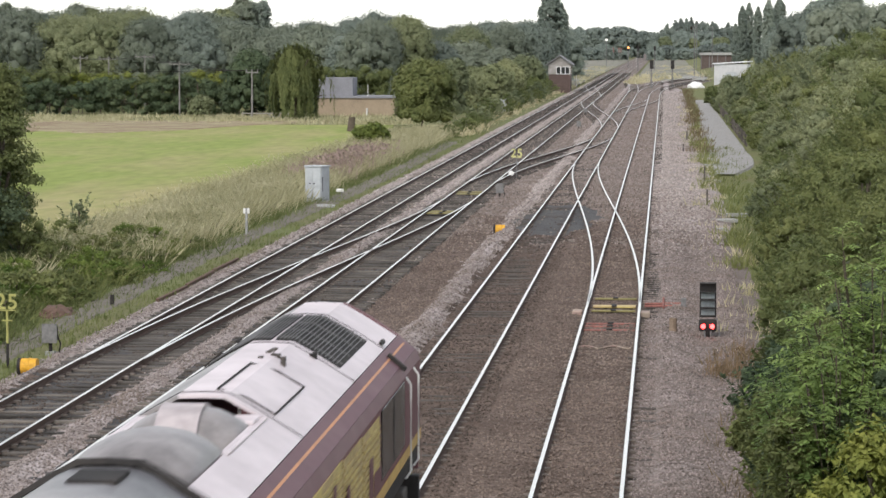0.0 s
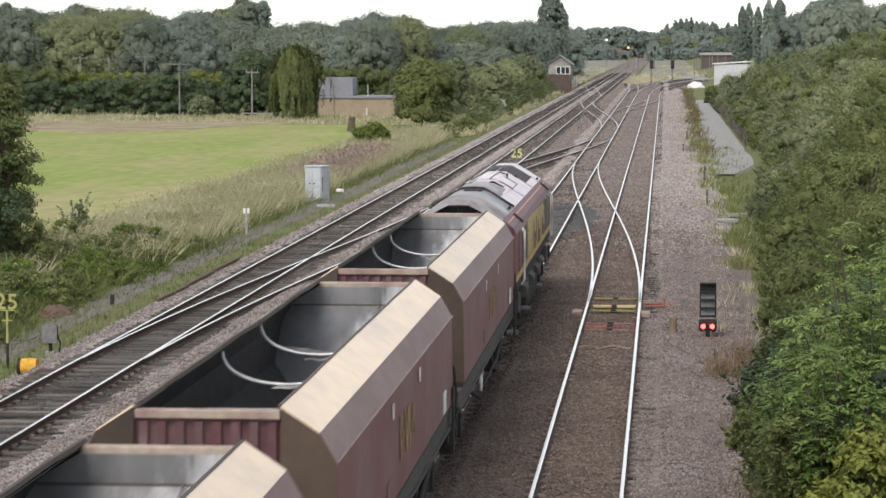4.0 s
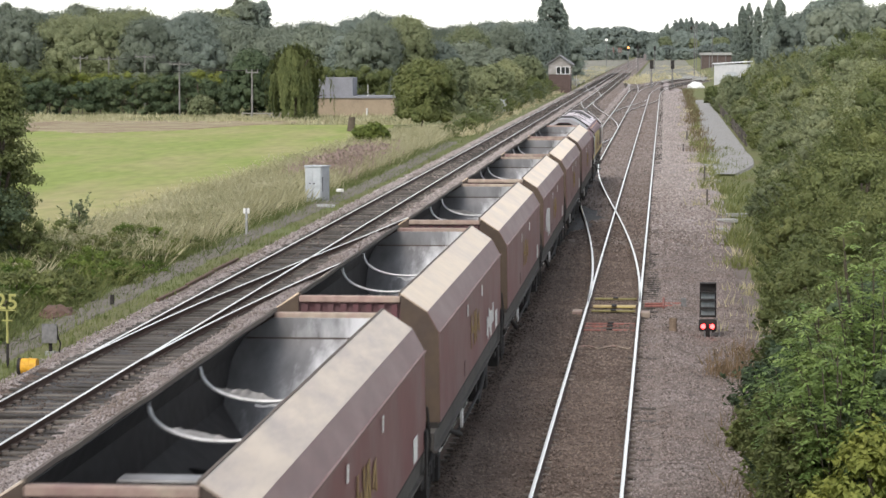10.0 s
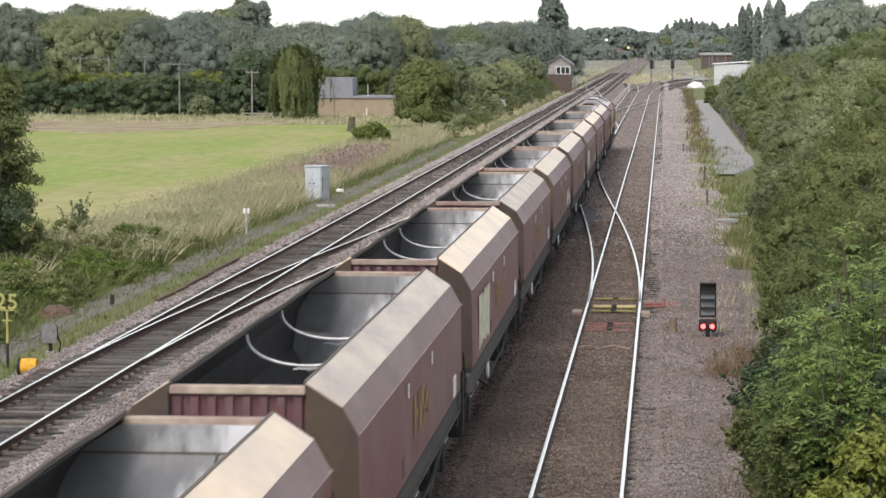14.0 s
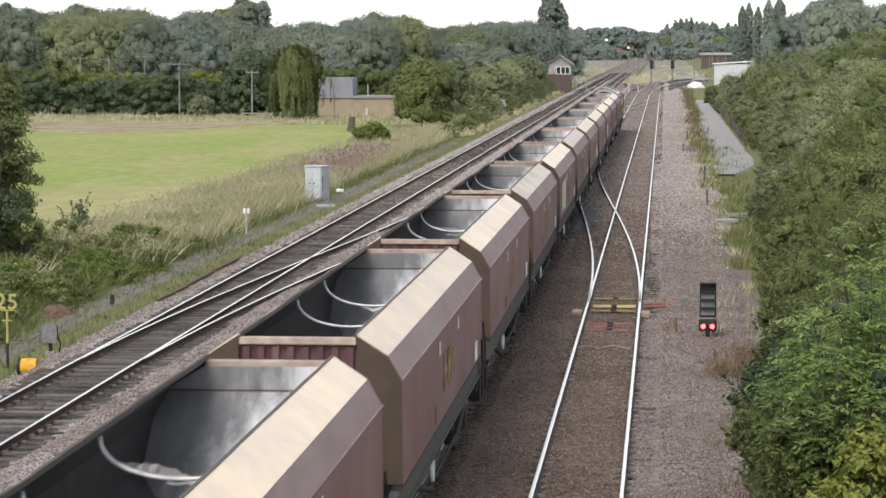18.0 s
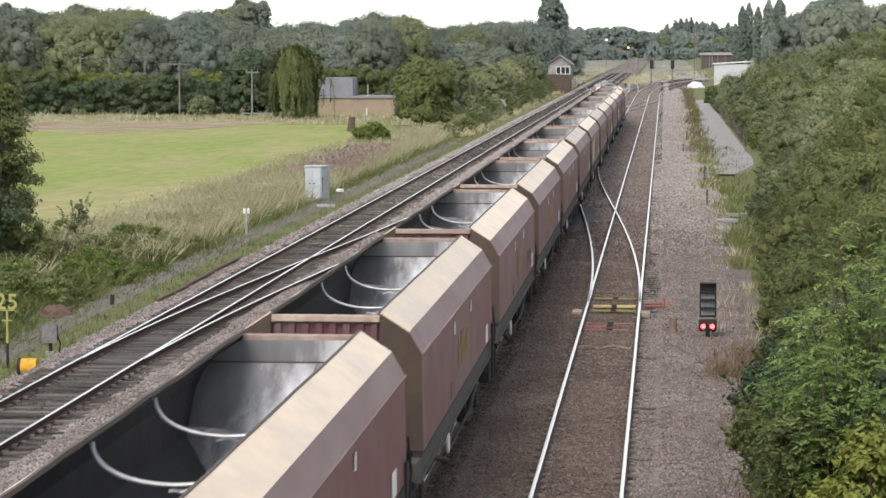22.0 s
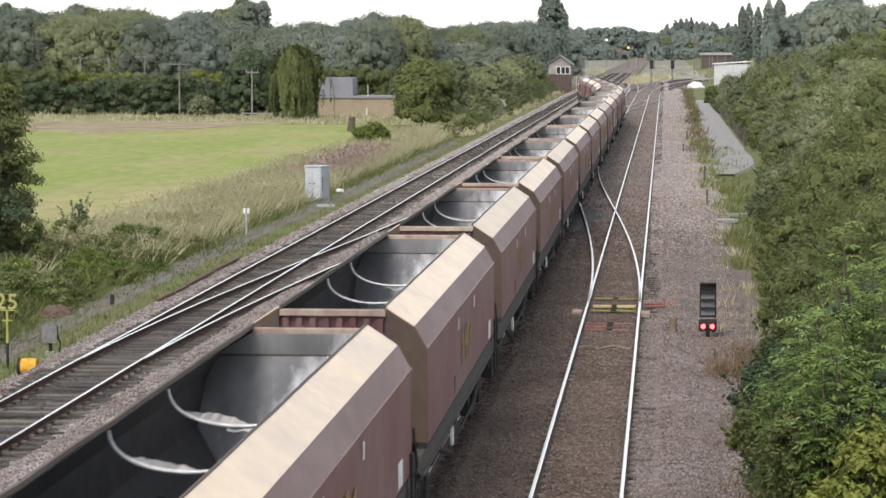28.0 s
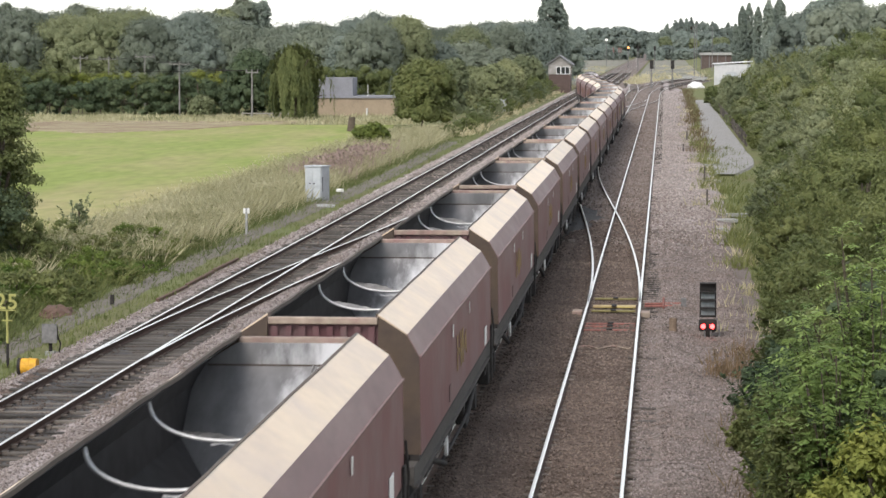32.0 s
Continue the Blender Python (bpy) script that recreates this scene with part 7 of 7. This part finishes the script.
# switch stretchers and painted sleepers
def stretcher(x, y, colour, name, label, z=-0.10, w=0.62, d=0.16):
    s = thing(name, label, "track fitting", at(x, y, z))
    part("plate", boxed(-w, w, -d, d, 0, 0.05, 0.01), colour, s)
    part("bolt_bar", boxed(-w * 0.12, w * 0.12, -d * 1.2, d * 1.2, 0.045, 0.075), BLACK, s)


PALEYELLOW = mat("pale dirty yellow", (0.23, 0.20, 0.085), 0.8, grain=8, stain=2, bump=0.2)
REDDISH = mat("reddish timber", (0.27, 0.115, 0.095), 0.85, grain=10, stain=2, bump=0.3)
for y, c in ((76.3, YELLOW), (78.6, PALEYELLOW), (75.0, PALEYELLOW)):
    stretcher(C_X + 0.02, y, c, "switch_stretcher", "yellow painted switch stretcher between the rails", d=0.24 if c is YELLOW else 0.12)
for y in (70.4, 71.3, 72.0):
    stretcher(C_X, y, REDDISH, "painted_sleeper", "reddish painted sleeper between the rails", -0.155, 0.68, 0.1)
for x, y in ((-9.85, 133.5), (-9.9, 135.2), (-9.95, 118.0), (-9.9, 119.3)):
    stretcher(x, y, PALEYELLOW, "switch_stretcher", "pale yellow switch stretcher between the rails", d=0.3)
rods = thing("point_rodding", "rusty red point rodding across the ballast to a crank post", "point rodding", at(0.02, 77.4, -0.2))
for y in (-0.7, 0.0):
    part("rod", rod((-0.55, y, 0.1), (0.55, y, 0.12), 0.035), REDDISH, rods)
part("cross_rod", rod((0.0, -1.2, 0.12), (0.0, 1.4, 0.14), 0.035), REDDISH, rods)
part("crank_post", boxed(0.5, 0.66, -0.9, -0.7, -0.1, 0.36, 0.02), GREYSTEEL, rods)
for x, y in ((-0.5, 74.6), (-2.42, 74.8)):
    s = thing("switch_heater_box", "small rusty box at the switch blade", "track fitting", at(x, y, -0.2))
    part("body", boxed(-0.14, 0.14, -0.3, 0.3, 0, 0.16, 0.03), RIM, s)

cable = thing("loose_cable", "pale loose cable lying across the track bed", "cable", at(C_X, 66.2, -0.13))
part("cable", tube(bmesh.new(), [(-0.68 + 0.1 * k, 0.25 * math.sin(k * 0.9) * (1 if k % 5 else 1.6), 0.03) for k in range(14)], 0.022, 6), RIM, cable)
# trough lids along the left cess
lids = thing("cable_trough", "dirt-covered grey cable trough lids along the cess", "cable trough", kind="structure")
lid_me = bpy.data.meshes.new("lid")
bm = boxed(-0.2, 0.2, -0.47, 0.47, -0.06, 0.05, 0.012)
bm.to_mesh(lid_me)
bm.free()
lid_me.materials.append(DIRT)
rng = random.Random(5)
y = 58.0
while y < 205:
    o = new("lid", lid_me)
    o.parent = lids
    o.matrix_local = pose(-17.0 + 0.25 * math.sin(y * 0.05) + rng.gauss(0, 0.012), y, -0.455 + rng.gauss(0, 0.008), 0, 0, rng.gauss(0, 1))
    y += 0.96
verts, faces = [], []
for j, y in enumerate(spread((50, 1.0), (214, 1))):
    c = -16.9 + 0.25 * math.sin(y * 0.05)
    l, r = c - 0.5 + 0.15 * noise.noise((y * 0.4, 0, 0)), c + 0.5 + 0.25 * noise.noise((y * 0.4, 5, 0))
    verts += [(l - 0.3, y, -0.6), (l, y, -0.415), (r, y, -0.415), (r + 0.3, y, -0.6)]
    if j:
        faces += [(4 * j - 4 + k, 4 * j - 3 + k, 4 * j + 1 + k, 4 * j + k) for k in range(3)]
tagged(sheet("cess_path", verts, faces, DIRT), "trodden grey dirt path beside the left track", "path", kind="structure")


# ---------------------------------------------------------------- buildings
def block_house():
    TAN = mat("tan rendered wall", (0.33, 0.26, 0.185), 0.9, grain=5, stain=0.5, amount=0.08, bump=0.1)
    GREYB = mat("grey render", (0.24, 0.24, 0.26), 0.85, grain=5, stain=0.5, amount=0.06, bump=0.1)
    h = thing("flat_roofed_building", "tan flat-roofed building with a grey upper block", "building", at(-35.4, 304, -1.9))
    part("wall", boxed(-4.6, 4.4, 0, 6, 0, 3.15, 0.02), TAN, h)
    part("roof_edge", boxed(-4.75, 4.55, -0.15, 6.15, 3.15, 3.4, 0.02), GREYB, h)
    part("upper_block", boxed(-4.4, -0.5, 0.4, 5.0, 3.4, 5.5, 0.03), GREYB, h)
    part("vent_pipe", rod((1.2, -0.1, 0.3), (1.2, -0.1, 2.0), 0.1), WHITE, h)
    part("mast", rod((1.2, 1, 3.4), (1.2, 1, 4.7), 0.04), WHITE, h)


def signal_box():
    BRICK = mat("red brown brick", (0.10, 0.07, 0.062), 0.9, grain=14, stain=1.0, bump=0.4)
    BOARD = mat("grey white boards", (0.23, 0.21, 0.19), 0.8, grain=10, stain=1.0, stain_colour=(0.45, 0.44, 0.43), bump=0.1)
    SLATE = mat("grey slate", (0.22, 0.215, 0.22), 0.8, grain=12, stain=1.5, bump=0.3)
    s = thing("signal_box", "brick signal box with white boarded upper floor and slate gable roof", "signal box", at(-17.1, 432, -0.5) @ Matrix.Diagonal((0.88, 0.88, 0.88, 1)))
    part("brick_base", boxed(-1.9, 2.1, 0, 6.5, 0, 3.45, 0.02), BRICK, s)
    part("upper_floor", boxed(-2.0, 2.2, -0.1, 6.6, 3.45, 5.2, 0.02), BOARD, s)
    bm = bmesh.new()
    prism(bm, [(-2.5, 5.1), (-2.5, 5.25), (0.1, 7.05), (2.7, 5.25), (2.7, 5.1), (0.1, 6.85)], -0.5, 7.0)
    part("roof", bm, SLATE, s)
    part("gable", prism(bmesh.new(), [(-2.0, 5.2), (2.2, 5.2), (0.1, 6.8)], -0.08, 0.05), BOARD, s)
    for k, x in enumerate((-0.1, 0.75, 1.55)):
        win = part("window", boxed(x - 0.36, x + 0.36, -0.14, -0.1, 3.6, 4.8), GLASS, s)
        bm = bmesh.new()
        for a, b, c, d in ((-0.4, 0.4, 3.5, 3.6), (-0.4, 0.4, 4.8, 4.9), (-0.42, -0.34, 3.5, 4.9), (0.34, 0.42, 3.5, 4.9)):
            box(bm, x + a, x + b, -0.17, -0.1, c, d)
        part("window_frame", bm, WHITE, win)
    for k in range(4):
        y = 0.6 + 1.5 * k
        part("side_window", boxed(2.2, 2.23, y, y + 1.2, 3.6, 4.8), GLASS, s)
    for k in range(12):
        part("step", boxed(2.2, 3.1, 6.3 - 0.26 * k, 6.6 - 0.26 * k, 0.2 * k, 0.2 * k + 0.06), GREYSTEEL, s)
    part("stair_rail", rod((3.1, 6.5, 1.0), (3.1, 3.5, 3.5), 0.04), WHITE, s)


def shed():
    PALE = mat("pale corrugated sheet", (0.50, 0.50, 0.50), 0.7, grain=6, stain=0.6, amount=0.06, bump=0.1)
    ROOF = mat("white sheet roof", (0.72, 0.73, 0.74), 0.5, grain=6, stain=1, amount=0.05, bump=0.05)
    s = thing("shed", "pale grey metal shed with a white sloping roof", "shed", at(11.9, 500, -0.4, -6))
    part("wall", boxed(-2.6, 3.6, 0, 9, 0, 4.1, 0.02), PALE, s)
    bm = bmesh.new()
    prism(bm, [(-2.9, 4.1), (3.9, 4.5), (3.9, 4.68), (-2.9, 4.28)], -0.3, 9.4)
    part("roof", bm, ROOF, s)
    for k in range(12):
        x = -2.5 + 0.52 * k
        part("rib", boxed(x - 0.03, x + 0.03, -0.04, 0, 0.1, 4.05), PALE, s)
    part("door", boxed(-0.4, 1.6, -0.06, 0, 0, 2.6), BOXGREY, s)


block_house()
signal_box()
shed()
hall = thing("goods_shed", "long dark brown shed with a pale flat roof edge", "shed", at(15.6, 785, -0.4, -6))
HALLBROWN = mat("dark brown boards", (0.10, 0.075, 0.065), 0.85, grain=3, stain=0.4, bump=0.1)
part("wall", boxed(-5.0, 5.0, 0, 22, 0, 4.6, 0.02), HALLBROWN, hall)
part("roof", boxed(-5.4, 5.4, -0.5, 22.5, 4.6, 5.3, 0.05), CONCRETE, hall, "pale weathered roof edge")
for k in range(5):
    part("pillar", boxed(-4.9 + 2.4 * k, -4.7 + 2.4 * k, -0.25, -0.02, 0, 4.6), GREYSTEEL, hall)
rng = random.Random(31)
for k in range(16):
    x, y = (-24 + rng.uniform(0, 7), rng.uniform(500, 800)) if k < 10 else (rng.uniform(4, 9), rng.uniform(540, 640))
    m = thing("sleeper_stack", "stack of pale old concrete sleepers in the yard", "sleepers", at(x, y, -0.25, rng.uniform(-12, 12)), "sleeper stacks")
    for j in range(rng.choice((1, 2, 3))):
        part("sleeper", boxed(-1.25, 1.25, -0.6 + 0.1 * j, 0.6 - 0.1 * j, 0.22 * j - 0.02, 0.22 * j + 0.19, 0.02), CONCRETE, m)
pile = thing("tarpaulin_heap", "white tarpaulin over a heap beside the track", "heap", at(5.7, 478, -0.4))
bm = bmesh.new()
bmesh.ops.create_icosphere(bm, subdivisions=3, radius=1.0)
for v in bm.verts:
    v.co = Vector((v.co.x * 1.5, v.co.y * 1.6, max(0, v.co.z) * 1.1)) * (1 + 0.25 * noise.noise(v.co * 2.5))
part("sheet", bm, WHITE, pile)
house = thing("brick_house", "red brick house among the trees", "house", at(-48, 560, -0.8))
part("wall", boxed(-2.5, 2.5, 0, 8, 0, 6.0), mat("orange brick", (0.33, 0.12, 0.07), 0.9, grain=10, stain=1, bump=0.2), house)
part("roof", prism(bmesh.new(), [(-2.9, 5.9), (2.9, 5.9), (0, 8.6)], -0.3, 8.3), mat("red roof tile", (0.30, 0.11, 0.07), 0.9, grain=10, stain=1, bump=0.3), house)


# ---------------------------------------------------------------- poles, lines and far signals
def pole(x, y, h, arm, label="wooden power pole with a cross arm"):
    p = thing("power_pole", label, "utility pole", at(x, y, -0.8), "power poles")
    part("mast", rod((0, 0, 0), (0, 0, h), 0.11, 0.08, 8), mat_pole, p)
    part("cross_arm", boxed(-arm, arm, -0.06, 0.06, h - 0.31, h - 0.19), mat_pole, p)
    for k in (-1, 0, 1):
        part("insulator", rod((k * arm * 0.9, 0, h - 0.18), (k * arm * 0.9, 0, h + 0.1), 0.06), GREYSTEEL, p)


mat_pole = mat("pale weathered pole", (0.22, 0.21, 0.195), 0.9, grain=8, stain=1, bump=0.2)
POLES = ((-56.1, 304, 6.2, 1.2), (-45.4, 290, 5.4, 0.7), (-66.3, 335, 6.9, 1.3), (-71.6, 338, 6.6, 1.3), (-76.0, 341, 6.7, 1.0))
for q in POLES:
    pole(*q)
ends = [(x, y, h - 0.8) for x, y, h, a in POLES]
order = [1, 0, 2, 3, 4]
for a, b in zip(order, order[1:]):
    line = thing("power_line", "thin dark overhead wires between the poles", "cable")
    for off in (-0.9, 0, 0.9):
        p, q = Vector(ends[a]), Vector(ends[b])
        pts = [p.lerp(q, f) + Vector((off, 0, -1.6 * f * (1 - f))) for f in [k / 8 for k in range(9)]]
        part("wire", tube(bmesh.new(), pts, 0.022, 4), BLACK, line)
for x0, y0 in ((-112, 250),):
    line = thing("power_line", "thin dark overhead wires towards the field", "cable")
    for off in (-0.5, 0.5):
        p, q = Vector(ends[1]), Vector((-130, 330, 5.5))
        part("wire", tube(bmesh.new(), [p.lerp(q, f) + Vector((off, 0, -3 * f * (1 - f))) for f in [k / 8 for k in range(9)]], 0.02, 4), BLACK, line)


def far_signal(x, y, h, label, light=None, facing=-1, size=1.0):
    s = thing("colour_light_signal", label, "railway signal", at(x, y, -0.3), "far signals")
    part("mast", rod((0, 0, 0), (0, 0, h), 0.09, n=8), GREYSTEEL, s)
    head = part("head", boxed(-0.32 * size, 0.32 * size, -0.15, 0.15, h - 1.5 * size, h, 0.05), BLACK, s)
    part("ladder", boxed(-0.2, -0.14, 0.1, 0.3, 0, h - 0.6), GREYSTEEL, s)
    if light:
        part("light", rod((0, -0.16, h - 0.4), (0, -0.19, h - 0.4), 0.26 * size, n=12), light, head, "lit signal light")


far_signal(-2.2, 462, 5.0, "black signal head seen from behind on a short mast")
far_signal(1.45, 470, 4.9, "black signal head seen from behind on a short mast")
far_signal(-7.5, 760, 7.1, "black signal head on a mast beside the far lines")
far_signal(-2.9, 800, 7.2, "black signal head on a mast beside the far lines")
far_signal(-11.5, 850, 7.0, "distant signal with an orange red light", ORANGE_GLOW)
lamp = thing("yard_lamp", "tall yard lamp with a lit white head", "lamp post", at(-19.6, 900, -0.3))
part("mast", rod((0, 0, 0), (0, 0, 9.3), 0.1, n=8), GREYSTEEL, lamp)
part("lamp_head", boxed(-0.3, 0.3, -0.3, 0.3, 9.0, 9.4, 0.05), WHITE_GLOW, lamp, "lit white lamp head")
for x, y, h in ((6.7, 600, 11.6), (16.5, 620, 11.0), (9.6, 800, 14.0), (12.5, 700, 12.0)):
    m = thing("lamp_mast", "tall slim grey lamp mast", "lamp post", at(x, y, -0.3), "lamp masts")
    part("mast", rod((0, 0, 0), (0, 0, h), 0.12, 0.07, 8), GREYSTEEL, m)
    part("lamp_head", boxed(-0.5, 0.5, -0.15, 0.15, h - 0.1, h + 0.12, 0.03), GREYSTEEL, m)
for x, y in ((-22.0, 1150), (-19.8, 1160), (-18.6, 1140)):
    m = thing("red_panel", "red upright panel near the far platform", "sign", at(x, y, -0.3))
    part("post", rod((0, 0, 0), (0, 0, 5.6), 0.08), GREYSTEEL, m)
    part("plate", boxed(-0.2, 0.2, -0.05, 0.05, 4.0, 6.2, 0.03), REDDISH, m)

# bare brown strip along the far edge of the field
verts, faces = [], []
for j in range(91):
    x = -80 + j * 0.5
    wob = 5 * noise.noise((x * 0.22, 0, 0)) + 4 * noise.noise((x * 0.9, 2, 0))
    far, thick = 276 + 0.3 * wob, (36 + 1.6 * wob) * ease(j / 12) * ease((90 - j) / 30) + 0.4
    verts += [(x, far - thick, bank(x, 250) + 0.08), (x, far - thick + min(1.5, thick / 2), bank(x, 250) + 0.215), (x, far, bank(x, 258) + 0.215)]
    if j:
        faces += [(3 * j - 3, 3 * j, 3 * j + 1, 3 * j - 2), (3 * j - 2, 3 * j + 1, 3 * j + 2, 3 * j - 1)]
tagged(sheet("bare_soil_strip", verts, faces, mat("bare brown soil", (0.21, 0.155, 0.095), 0.95, grain=4, stain=0.3, stain_colour=(0.33, 0.30, 0.17), stain_amount=0.9, bump=0.4)), "bare brown soil along the edge of the field", "soil", kind="structure")

# fence along the service path, drain lids and step blocks on the right verge
fence = thing("picket_fence", "weathered grey picket fence half hidden by bushes", "fence", group="fences")
rng = random.Random(9)
for k in range(70):
    y = 205 + k * 1.9
    x = 6.35 + 0.0 * y
    part("picket", boxed(x - 0.05, x + 0.05, y - 0.06, y + 0.06, -0.4, 0.55 + rng.uniform(-0.1, 0.1)), SLEEPER, fence)
for x, y, w in ((3.1, 172, 0.9), (2.7, 152, 1.0), (2.0, 182, 0.8), (2.6, 118, 1.3), (3.4, 122, 1.0), (2.2, 112, 1.0)):
    m = thing("concrete_slab", "loose pale concrete slab among weeds", "slab", at(x, y, -0.42, rng.uniform(-20, 20)), "slabs")
    part("slab", boxed(-w / 2, w / 2, -0.3, 0.3, 0, 0.16, 0.02), CONCRETE, m)
for x, y, h in ((1.85, 214, 0.9), (2.1, 128, 0.9), (2.3, 150, 1.0), (1.4, 192, 0.7)):
    post("wooden_stake", "thin weathered stake on the verge", x, y, -0.4, h, 0.05, SLEEPER)

motions()
